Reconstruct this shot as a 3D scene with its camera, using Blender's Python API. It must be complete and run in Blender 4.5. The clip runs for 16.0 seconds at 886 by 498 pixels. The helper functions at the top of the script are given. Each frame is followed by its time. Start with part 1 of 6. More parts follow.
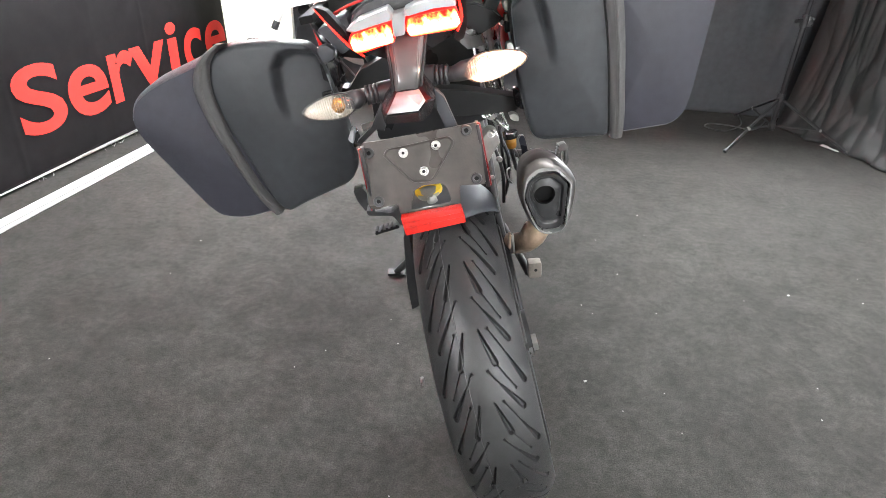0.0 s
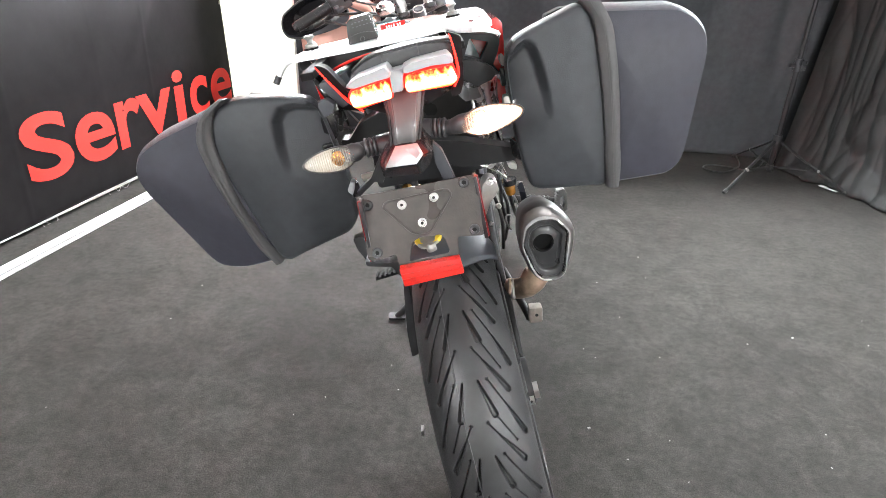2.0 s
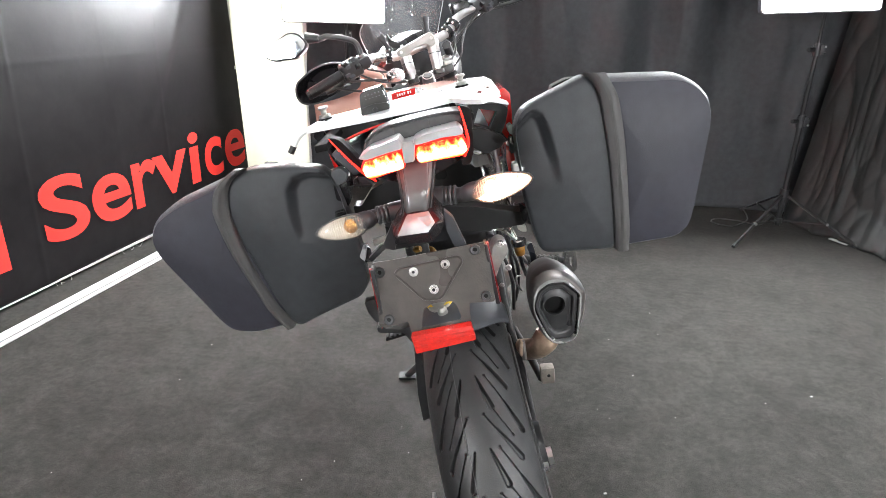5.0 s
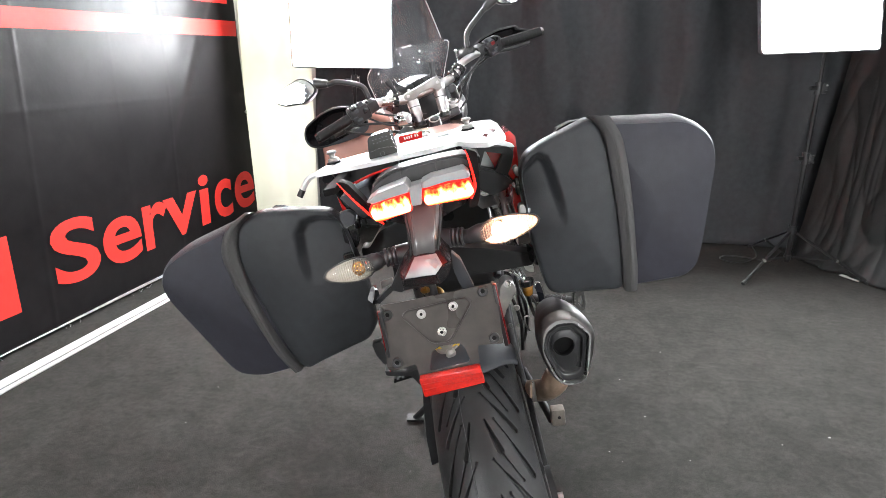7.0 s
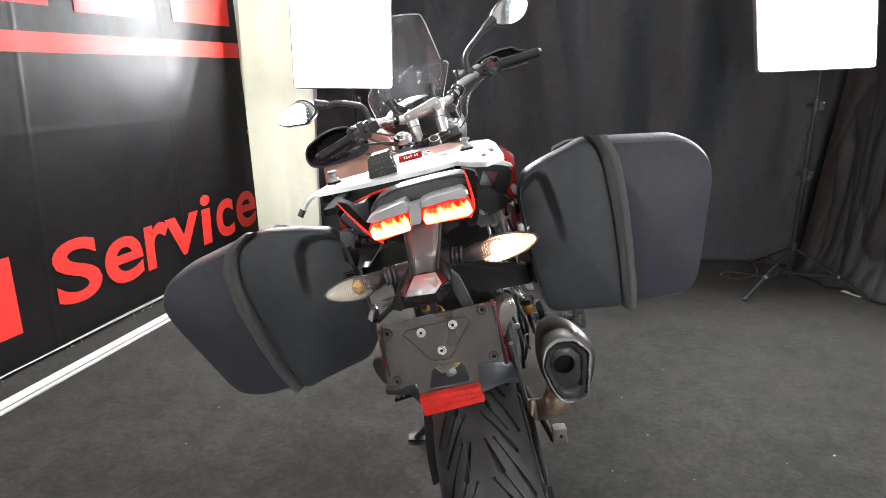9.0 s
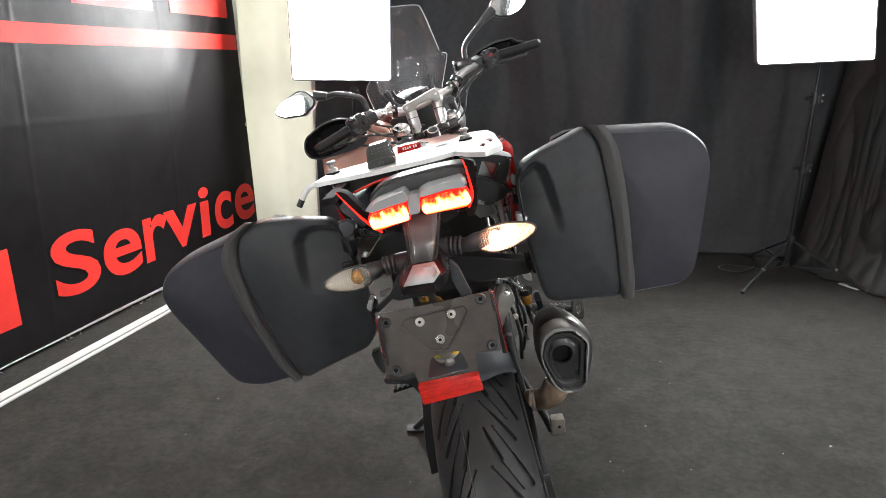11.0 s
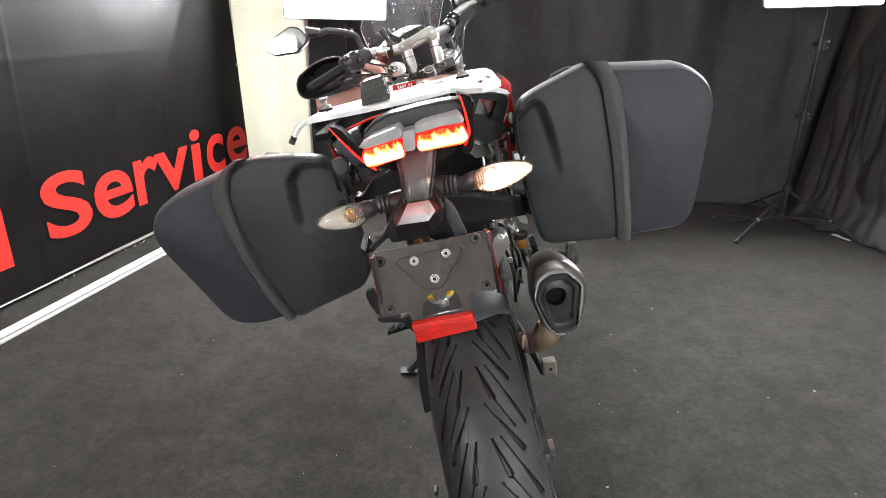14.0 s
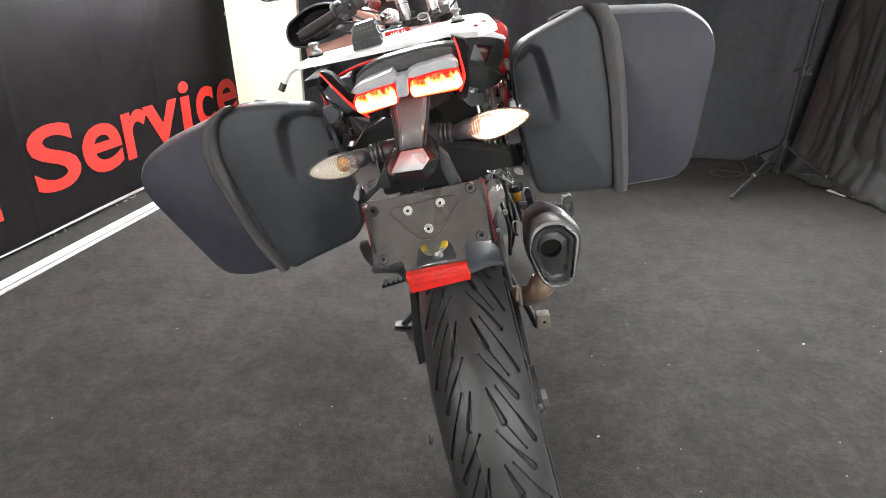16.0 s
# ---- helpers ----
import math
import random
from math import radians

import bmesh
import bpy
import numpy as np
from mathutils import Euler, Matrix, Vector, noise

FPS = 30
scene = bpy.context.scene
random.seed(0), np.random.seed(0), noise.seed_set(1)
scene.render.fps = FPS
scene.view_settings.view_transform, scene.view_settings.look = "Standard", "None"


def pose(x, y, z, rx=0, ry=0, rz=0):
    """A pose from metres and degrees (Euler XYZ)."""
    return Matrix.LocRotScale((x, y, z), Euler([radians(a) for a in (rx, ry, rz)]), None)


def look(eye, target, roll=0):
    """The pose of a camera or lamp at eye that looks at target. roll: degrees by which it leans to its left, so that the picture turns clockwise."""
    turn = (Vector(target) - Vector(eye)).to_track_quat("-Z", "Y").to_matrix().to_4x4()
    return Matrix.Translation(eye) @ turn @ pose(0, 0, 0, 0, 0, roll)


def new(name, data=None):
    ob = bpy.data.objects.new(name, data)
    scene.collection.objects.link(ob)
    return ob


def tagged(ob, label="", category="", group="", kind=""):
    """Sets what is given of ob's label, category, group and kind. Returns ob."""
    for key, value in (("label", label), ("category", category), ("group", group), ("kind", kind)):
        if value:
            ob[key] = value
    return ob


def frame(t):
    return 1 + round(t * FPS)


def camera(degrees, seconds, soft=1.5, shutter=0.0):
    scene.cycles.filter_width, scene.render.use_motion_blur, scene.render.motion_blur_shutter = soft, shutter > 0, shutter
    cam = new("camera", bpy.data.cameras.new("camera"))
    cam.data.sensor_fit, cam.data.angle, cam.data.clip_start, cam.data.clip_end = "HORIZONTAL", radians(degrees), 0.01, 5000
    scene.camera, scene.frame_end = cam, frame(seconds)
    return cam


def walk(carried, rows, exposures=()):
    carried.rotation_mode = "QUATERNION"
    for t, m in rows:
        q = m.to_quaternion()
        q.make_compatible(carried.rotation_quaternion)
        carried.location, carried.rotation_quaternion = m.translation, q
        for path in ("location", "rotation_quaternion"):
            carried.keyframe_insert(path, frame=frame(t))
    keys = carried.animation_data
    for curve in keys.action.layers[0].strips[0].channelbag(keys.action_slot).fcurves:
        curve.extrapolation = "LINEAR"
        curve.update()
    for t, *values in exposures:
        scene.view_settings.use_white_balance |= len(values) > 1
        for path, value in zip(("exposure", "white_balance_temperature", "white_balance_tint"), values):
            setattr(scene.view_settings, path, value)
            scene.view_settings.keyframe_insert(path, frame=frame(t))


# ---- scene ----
cam = camera(72.9, 16.0, soft=0.5)
PATH = [
    (0, (0.14, -0.009, 1.056), (-0.037, 1.728, 0.08), 2.7),
    (0.5, (0.14, -0.007, 1.061), (-0.037, 1.745, 0.113), 2.7),
    (1, (0.142, -0.007, 1.065), (-0.04, 1.761, 0.147), 2.5),
    (1.5, (0.143, -0.006, 1.069), (-0.046, 1.775, 0.177), 2.4),
    (2, (0.144, -0.003, 1.071), (-0.053, 1.792, 0.21), 2.2),
    (2.5, (0.143, -0.002, 1.075), (-0.059, 1.805, 0.242), 2.2),
    (3, (0.142, -0.001, 1.078), (-0.066, 1.817, 0.271), 2.1),
    (3.5, (0.14, 0.0, 1.08), (-0.073, 1.83, 0.302), 2.0),
    (4, (0.14, -0.001, 1.084), (-0.081, 1.839, 0.33), 1.8),
    (6.5, (0.138, 0.0, 1.094), (-0.126, 1.886, 0.484), 0.9),
    (7, (0.139, -0.001, 1.095), (-0.132, 1.894, 0.515), 0.7),
    (7.5, (0.14, 0.0, 1.096), (-0.138, 1.903, 0.547), 0.5),
    (8, (0.141, -0.001, 1.098), (-0.14, 1.909, 0.575), 0.4),
    (10.5, (0.143, -0.01, 1.095), (-0.133, 1.901, 0.573), 0.3),
    (11, (0.143, -0.009, 1.093), (-0.13, 1.896, 0.55), 0.4),
    (11.5, (0.143, -0.007, 1.089), (-0.127, 1.892, 0.523), 0.5),
    (12, (0.143, -0.009, 1.088), (-0.122, 1.884, 0.498), 0.7),
    (12.5, (0.143, -0.008, 1.085), (-0.118, 1.876, 0.469), 0.9),
    (13, (0.143, -0.007, 1.083), (-0.114, 1.869, 0.439), 0.9),
    (13.5, (0.143, -0.005, 1.08), (-0.109, 1.861, 0.407), 1.0),
    (14, (0.142, -0.003, 1.077), (-0.104, 1.852, 0.373), 1.2),
    (14.5, (0.141, -0.002, 1.076), (-0.098, 1.841, 0.338), 1.4),
    (15, (0.141, 0.0, 1.071), (-0.091, 1.832, 0.302), 1.4),
    (15.5, (0.142, 0.004, 1.067), (-0.084, 1.82, 0.261), 1.5),
    (16, (0.142, 0.003, 1.064), (-0.076, 1.807, 0.229), 1.5),
]
walk(cam, [(t, look(eye, target, roll)) for t, eye, target, roll in PATH],
     exposures=[(0.0, 1.24, 6380, 10), (2.0, 1.24, 6380, 10), (4.0, 1.10, 6380, 10), (6.5, 0.62, 6390, 10), (8.0, 0.45, 6400, 10), (10.5, 0.0, 6530, 9), (12.5, 0.08, 6560, 9), (14.0, 0.38, 6560, 10), (16.0, 0.68, 6520, 10)])

# ---- world and light ----
world = bpy.data.worlds.new("world")
scene.world = world
world.use_nodes = True
world.node_tree.nodes["Background"].inputs[0].default_value = (0.02, 0.02, 0.022, 1)
world.node_tree.nodes["Background"].inputs[1].default_value = 0.3
SOFTBOX_GLOW = 100.0
REAR_FILL_GLOW = 42.0
CEILING_FILL_GLOW = 3.0


# ---- materials ----
def material(name, color, rough=0.5, metal=0.0, var=0.15, scale=40.0, bump=0.0, bump_scale=None, coat=0.0, fine=6.0, rvar=0.1, spec=0.5, sheen=0.0):
    """A surface with variation at two scales, in metres, and fine relief."""
    m = bpy.data.materials.new(name)
    m.use_nodes = True
    n, l = m.node_tree.nodes, m.node_tree.links
    b = n["Principled BSDF"]
    b.inputs["Metallic"].default_value = metal
    b.inputs["Coat Weight"].default_value = coat
    b.inputs["Coat Roughness"].default_value = 0.06
    b.inputs["Specular IOR Level"].default_value = spec
    b.inputs["Sheen Weight"].default_value = sheen
    co = n.new("ShaderNodeTexCoord")
    big, small = n.new("ShaderNodeTexNoise"), n.new("ShaderNodeTexNoise")
    for tex, sc, det in ((big, scale / fine, 3.0), (small, scale, 4.0)):
        tex.inputs["Scale"].default_value, tex.inputs["Detail"].default_value = sc, det
        l.new(co.outputs["Object"], tex.inputs["Vector"])
    add = n.new("ShaderNodeMath")
    add.operation = "ADD"
    l.new(big.outputs[0], add.inputs[0])
    l.new(small.outputs[0], add.inputs[1])
    ramp = n.new("ShaderNodeMapRange")
    ramp.inputs[1].default_value, ramp.inputs[2].default_value = 0.65, 1.35
    ramp.inputs[3].default_value, ramp.inputs[4].default_value = 1 - var, 1 + var
    l.new(add.outputs[0], ramp.inputs[0])
    mix = n.new("ShaderNodeVectorMath")
    mix.operation = "SCALE"
    mix.inputs[0].default_value = color
    l.new(ramp.outputs[0], mix.inputs["Scale"])
    l.new(mix.outputs[0], b.inputs["Base Color"])
    rr = n.new("ShaderNodeMapRange")
    rr.inputs[1].default_value, rr.inputs[2].default_value = 0.3, 0.7
    rr.inputs[3].default_value, rr.inputs[4].default_value = max(0.02, rough - rvar), min(1, rough + rvar)
    l.new(big.outputs[0], rr.inputs[0])
    l.new(rr.outputs[0], b.inputs["Roughness"])
    if bump:
        rel = n.new("ShaderNodeTexNoise")
        rel.inputs["Scale"].default_value, rel.inputs["Detail"].default_value = bump_scale or scale * 6, 3.0
        l.new(co.outputs["Object"], rel.inputs["Vector"])
        bp = n.new("ShaderNodeBump")
        bp.inputs["Strength"].default_value, bp.inputs["Distance"].default_value = bump, 0.002
        l.new(rel.outputs[0], bp.inputs["Height"])
        l.new(bp.outputs[0], b.inputs["Normal"])
    return m


def glow(name, color, strength):
    m = bpy.data.materials.new(name)
    m.use_nodes = True
    b = m.node_tree.nodes["Principled BSDF"]
    b.inputs["Base Color"].default_value = (*color, 1)
    b.inputs["Emission Color"].default_value = (*color, 1)
    b.inputs["Emission Strength"].default_value = strength
    b.inputs["Roughness"].default_value = 0.6
    return m


def glass(name, color=(1, 1, 1), rough=0.02, alpha=0.25, gloss=0.035):
    """A thin clear sheet: mostly seen through, with real gloss."""
    m = bpy.data.materials.new(name)
    m.use_nodes = True
    n, l = m.node_tree.nodes, m.node_tree.links
    n.clear()
    out, mixer = n.new("ShaderNodeOutputMaterial"), n.new("ShaderNodeMixShader")
    clear, shiny, dusty = n.new("ShaderNodeBsdfTransparent"), n.new("ShaderNodeBsdfGlossy"), n.new("ShaderNodeBsdfDiffuse")
    clear.inputs[0].default_value = (*color, 1)
    shiny.inputs["Roughness"].default_value = rough
    dusty.inputs[0].default_value = (0.75, 0.76, 0.78, 1)
    fr, lw, pw = n.new("ShaderNodeMapRange"), n.new("ShaderNodeLayerWeight"), n.new("ShaderNodeMath")
    pw.operation, pw.inputs[1].default_value = "POWER", 4.0
    fr.inputs[3].default_value, fr.inputs[4].default_value = gloss, gloss + 0.45
    l.new(lw.outputs["Facing"], pw.inputs[0])
    l.new(pw.outputs[0], fr.inputs[0])
    first = n.new("ShaderNodeMixShader")
    co, tex, rng = n.new("ShaderNodeTexCoord"), n.new("ShaderNodeTexNoise"), n.new("ShaderNodeMapRange")
    tex.inputs["Scale"].default_value, tex.inputs["Detail"].default_value = 25, 6
    l.new(co.outputs["Object"], tex.inputs["Vector"])
    rng.inputs[1].default_value, rng.inputs[2].default_value = 0.4, 0.8
    rng.inputs[3].default_value, rng.inputs[4].default_value = alpha * 0.3, alpha
    l.new(tex.outputs[0], rng.inputs[0])
    l.new(rng.outputs[0], first.inputs[0])
    l.new(clear.outputs[0], first.inputs[1])
    l.new(dusty.outputs[0], first.inputs[2])
    l.new(fr.outputs[0], mixer.inputs[0])
    l.new(first.outputs[0], mixer.inputs[1])
    l.new(shiny.outputs[0], mixer.inputs[2])
    l.new(mixer.outputs[0], out.inputs[0])
    return m


def carpet_material():
    """Short felted pile: strong fine speckle, faint wide mottling, worn relief."""
    m = bpy.data.materials.new("carpet")
    m.use_nodes = True
    n, l = m.node_tree.nodes, m.node_tree.links
    b = n["Principled BSDF"]
    b.inputs["Roughness"].default_value, b.inputs["Specular IOR Level"].default_value = 0.95, 0.15
    co = n.new("ShaderNodeTexCoord")
    last = None
    for scale, detail, lo, hi in ((260.0, 6.0, 0.60, 1.48), (48.0, 5.0, 0.76, 1.28), (13.0, 4.0, 0.84, 1.18), (3.2, 3.0, 0.84, 1.17), (1.1, 2.0, 0.88, 1.12)):
        tex, rng = n.new("ShaderNodeTexNoise"), n.new("ShaderNodeMapRange")
        tex.inputs["Scale"].default_value, tex.inputs["Detail"].default_value, tex.inputs["Roughness"].default_value = scale, detail, 0.65
        rng.inputs[1].default_value, rng.inputs[2].default_value, rng.inputs[3].default_value, rng.inputs[4].default_value = 0.32, 0.68, lo, hi
        l.new(co.outputs["Object"], tex.inputs["Vector"])
        l.new(tex.outputs[0], rng.inputs[0])
        if last is None:
            last, first = rng.outputs[0], tex
        else:
            mul = n.new("ShaderNodeMath")
            mul.operation = "MULTIPLY"
            l.new(last, mul.inputs[0])
            l.new(rng.outputs[0], mul.inputs[1])
            last = mul.outputs[0]
    mix = n.new("ShaderNodeVectorMath")
    mix.operation = "SCALE"
    mix.inputs[0].default_value = (0.0265, 0.0251, 0.0231)
    l.new(last, mix.inputs["Scale"])
    l.new(mix.outputs[0], b.inputs["Base Color"])
    bp = n.new("ShaderNodeBump")
    bp.inputs["Strength"].default_value, bp.inputs["Distance"].default_value = 0.35, 0.004
    l.new(first.outputs[0], bp.inputs["Height"])
    l.new(bp.outputs[0], b.inputs["Normal"])
    return m


CARPET = carpet_material()
SIDE_CLOTH = material("black_satin_cloth", (0.014, 0.0148, 0.0146), 0.55, var=0.25, scale=30, bump=0.2, bump_scale=700, rvar=0.06, spec=0.32)
CLOTH = material("black_cloth", (0.034, 0.0355, 0.0388), 0.68, var=0.28, scale=30, bump=0.3, bump_scale=900, rvar=0.08, spec=0.34, sheen=0.05)
VINYL = material("black_vinyl", (0.0102, 0.0092, 0.0097), 0.40, var=0.28, scale=14, bump=0.50, bump_scale=11, rvar=0.10, spec=0.092)
VINYL_RED = material("red_print", (0.66, 0.040, 0.032), 0.40, var=0.08, scale=12, bump=0.35, bump_scale=12, rvar=0.08, spec=0.10)
WALL_WHITE = material("white_wall", (0.82, 0.80, 0.73), 0.8, var=0.05, scale=6, bump=0.1, bump_scale=120)
WALL_GREY = material("grey_wall", (0.55, 0.55, 0.54), 0.85, var=0.08, scale=5, bump=0.15, bump_scale=90)
CEILING_PAINT = material("ceiling_paint", (0.55, 0.55, 0.54), 0.9, var=0.05, scale=5)
TRIM_WHITE = material("white_trim", (0.58, 0.58, 0.565), 0.35, var=0.06, scale=30)
TRIM_DULL = material("pale_lint", (0.26, 0.25, 0.24), 0.9)
TRIM_GREY = material("grey_trim", (0.12, 0.12, 0.12), 0.5, var=0.15, scale=30)
RUBBER = material("tyre_rubber", (0.030, 0.0300, 0.0305), 0.38, var=0.30, scale=60, bump=0.22, bump_scale=700, rvar=0.10, spec=0.5)
PLASTIC = material("black_plastic", (0.021, 0.021, 0.0225), 0.34, var=0.25, scale=60, bump=0.15, bump_scale=900, rvar=0.1, spec=0.45)
PLASTIC_GLOSS = material("glossy_black_plastic", (0.015, 0.0145, 0.0155), 0.2, var=0.2, scale=40, rvar=0.06)
PLASTIC_GREY = material("grey_plastic", (0.056, 0.059, 0.066), 0.58, var=0.12, scale=50, bump=0.1, bump_scale=700, spec=0.3)
DULL = material("dull_worn_metal", (0.10, 0.098, 0.092), 0.6, var=0.3, scale=200, spec=0.3)
FLAT_BLACK = material("flat_black", (0.006, 0.006, 0.006), 0.85, spec=0.15)
PLATE_MAT = material("plate_plastic", (0.044, 0.0365, 0.0335), 0.32, var=0.6, scale=45, bump=0.12, bump_scale=400, rvar=0.12)
CASE = material("case_fabric", (0.0190, 0.0203, 0.0232), 0.52, var=0.30, scale=60, bump=0.30, bump_scale=1100, rvar=0.10, fine=10, spec=0.34, sheen=0.06)
CASE_LID = material("case_lid_fabric", (0.0155, 0.0150, 0.0225), 0.58, var=0.30, scale=60, bump=0.30, bump_scale=1100, rvar=0.10, fine=10, spec=0.34, sheen=0.12)
STRAP = material("case_binding", (0.045, 0.0430, 0.0430), 0.60, var=0.15, scale=80, bump=0.4, bump_scale=1400)
THREAD = material("thread", (0.055, 0.053, 0.051), 0.7)
LEATHER = material("seat_leather", (0.044, 0.043, 0.044), 0.42, var=0.2, scale=80, bump=0.5, bump_scale=260, rvar=0.08, spec=0.35)
RED_PAINT = material("red_paint", (0.50, 0.012, 0.010), 0.22, var=0.05, scale=20, coat=0.8, rvar=0.03)
# Red tank paint paled: the white light it reflects is put into the colour.
TANK_PAINT = material("tank_paint", (0.66, 0.34, 0.27), 0.28, metal=0.15, var=0.05, scale=20, coat=0.8, rvar=0.03)
WHITE_PAINT = material("white_powder_coat", (0.78, 0.78, 0.77), 0.38, var=0.06, scale=60, bump=0.08, bump_scale=900)
STEEL = material("bare_steel", (0.55, 0.54, 0.53), 0.28, metal=1.0, var=0.15, scale=70, rvar=0.1)
ALU = material("cast_aluminium", (0.50, 0.49, 0.485), 0.30, metal=1.0, var=0.2, scale=60, bump=0.2, bump_scale=500)
ALU_DULL = material("dull_aluminium", (0.30, 0.295, 0.28), 0.5, metal=0.8, var=0.2, scale=60, bump=0.2, bump_scale=300)
TITAN = material("brushed_muffler", (0.13, 0.120, 0.116), 0.38, metal=0.8, var=0.25, scale=50, rvar=0.1)
MUFFLER_DARK = material("dull_black", (0.012, 0.012, 0.012), 0.55, var=0.3, scale=60, spec=0.14)
RUST = material("heat_stained_pipe", (0.40, 0.29, 0.21), 0.45, metal=0.55, var=0.4, scale=70, rvar=0.12)
BLACK_METAL = material("black_metal", (0.042, 0.042, 0.043), 0.34, metal=0.3, var=0.2, scale=70, bump=0.1, bump_scale=500)
STAND = material("stand_black", (0.013, 0.013, 0.0135), 0.36, var=0.2, scale=60, spec=0.28)
YELLOW = material("yellow_spring", (0.60, 0.40, 0.02), 0.40, var=0.12, scale=60)
WORN = material("worn_pedal", (0.15, 0.132, 0.115), 0.6, metal=0.3, var=0.35, scale=90, bump=0.3, bump_scale=300)
OLIVE = material("dull_yellow", (0.26, 0.13, 0.02), 0.5, var=0.2, scale=80)
FLUID = material("amber_fluid", (0.35, 0.16, 0.03), 0.2, var=0.1, scale=60)
REFLECTOR = material("red_reflector", (0.56, 0.012, 0.005), 0.42, var=0.30, scale=300, coat=0.0, bump=0.5, bump_scale=1200)
MIRROR = material("mirror_glass", (0.46, 0.48, 0.48), 0.04, metal=1.0, var=0.02, scale=30, rvar=0.02)
SIDE_RED = material("dark_red_reflector", (0.20, 0.008, 0.008), 0.3, var=0.25, scale=300, coat=0.3)
CAP_GREY = material("dark_cap_paint", (0.036, 0.036, 0.037), 0.34, var=0.2, scale=60, rvar=0.1)
POLISHED = material("polished_rim", (0.80, 0.79, 0.78), 0.25, metal=0.7, var=0.1, scale=70, rvar=0.05)
PAPER = material("paper", (0.6, 0.6, 0.58), 0.8)
def led_glow():
    """Lit diodes behind a red lens: a hot yellow band whose upper rim breaks into flames and fades to red."""
    m = bpy.data.materials.new("tail_led")
    m.use_nodes = True
    n, l = m.node_tree.nodes, m.node_tree.links
    b = n["Principled BSDF"]
    b.inputs["Base Color"].default_value = (0.35, 0.01, 0.006, 1)
    b.inputs["Roughness"].default_value = 0.15
    co, split, tex = n.new("ShaderNodeTexCoord"), n.new("ShaderNodeSeparateXYZ"), n.new("ShaderNodeTexNoise")
    l.new(co.outputs["Generated"], split.inputs[0])
    tex.inputs["Scale"].default_value, tex.inputs["Detail"].default_value = 1.0, 4.0
    size = n.new("ShaderNodeMapping")
    size.inputs["Scale"].default_value = (9.0, 1.0, 2.2)
    l.new(co.outputs["Generated"], size.inputs["Vector"])
    l.new(size.outputs[0], tex.inputs["Vector"])

    def maths(kind, a, b_):
        node = n.new("ShaderNodeMath")
        node.operation = kind
        for k, v in enumerate((a, b_)):
            if isinstance(v, (int, float)):
                node.inputs[k].default_value = v
            else:
                l.new(v, node.inputs[k])
        return node.outputs[0]

    wave = maths("ABSOLUTE", maths("SINE", maths("MULTIPLY", split.outputs[0], math.pi * 4.0), 0.0), 0.0)
    height = maths("SUBTRACT", maths("ADD", maths("MULTIPLY", wave, 0.14), maths("MULTIPLY", tex.outputs[0], 1.28)), split.outputs[2])
    low = maths("MULTIPLY", split.outputs[2], 5.0)
    heat = maths("MINIMUM", maths("ADD", maths("MULTIPLY", height, 1.6), 0.72), maths("ADD", low, 0.24))
    ramp = n.new("ShaderNodeValToRGB")
    for k, (p, c) in enumerate(((0.0, (0.35, 0.004, 0.002, 1)), (0.30, (1.0, 0.008, 0.003, 1)), (0.55, (1.0, 0.045, 0.007, 1)), (0.80, (1.0, 0.095, 0.018, 1)), (1.0, (1.0, 0.14, 0.060, 1)))):
        e = ramp.color_ramp.elements[k] if k < 2 else ramp.color_ramp.elements.new(p)
        e.position, e.color = p, c
    l.new(heat, ramp.inputs[0])
    l.new(ramp.outputs[0], b.inputs["Emission Color"])
    power = n.new("ShaderNodeMapRange")
    power.inputs[1].default_value, power.inputs[2].default_value, power.inputs[3].default_value, power.inputs[4].default_value = 0.25, 1.0, 0.9, 15.0
    l.new(heat, power.inputs[0])
    l.new(power.outputs[0], b.inputs["Emission Strength"])
    return m


TAIL_GLOW = led_glow()
GUIDE = glow("light_guide", (1.0, 0.012, 0.006), 2.2)
TAIL_RED = glow("tail_red", (0.62, 0.006, 0.004), 0.9)
HOOD = material("silver_grey_plastic", (0.30, 0.30, 0.305), 0.36, var=0.10, scale=50, bump=0.08, bump_scale=700)
BOX_GREY = material("dark_box_plastic", (0.036, 0.035, 0.034), 0.30, var=0.12, scale=50, bump=0.12, bump_scale=700)
SOFT_GLOW = glow("softbox_diffuser", (0.97, 0.985, 1.0), SOFTBOX_GLOW)
REAR_GLOW = glow("rear_fill_diffuser", (0.97, 0.985, 1.0), REAR_FILL_GLOW)
FILL_PANEL_GLOW = glow("fill_panel_diffuser", (0.935, 0.965, 1.0), CEILING_FILL_GLOW)
LENS_CLEAR = glass("clear_lens", (0.97, 0.96, 0.93), 0.06, 0.14, 0.07)
RIB_CLEAR = material("lens_ribs", (0.30, 0.28, 0.24), 0.12, var=0.2, scale=200)
SCREEN = glass("clear_screen", (0.985, 0.985, 0.99), 0.03, 0.07, 0.04)
LAMP_LIT = glow("lit_bulb", (1.0, 0.46, 0.27), 150.0)
SCREEN_EDGE = material("screen_edge", (0.80, 0.81, 0.82), 0.2, var=0.1, scale=50)
AMBER = material("amber_bulb", (1.0, 0.45, 0.07), 0.16, metal=0.8, var=0.2, scale=120, bump=0.9, bump_scale=420)
ARM_GREY = material("dark_grey_rubbery_plastic", (0.040, 0.039, 0.041), 0.36, var=0.15, scale=60, bump=0.1, bump_scale=800, rvar=0.08)
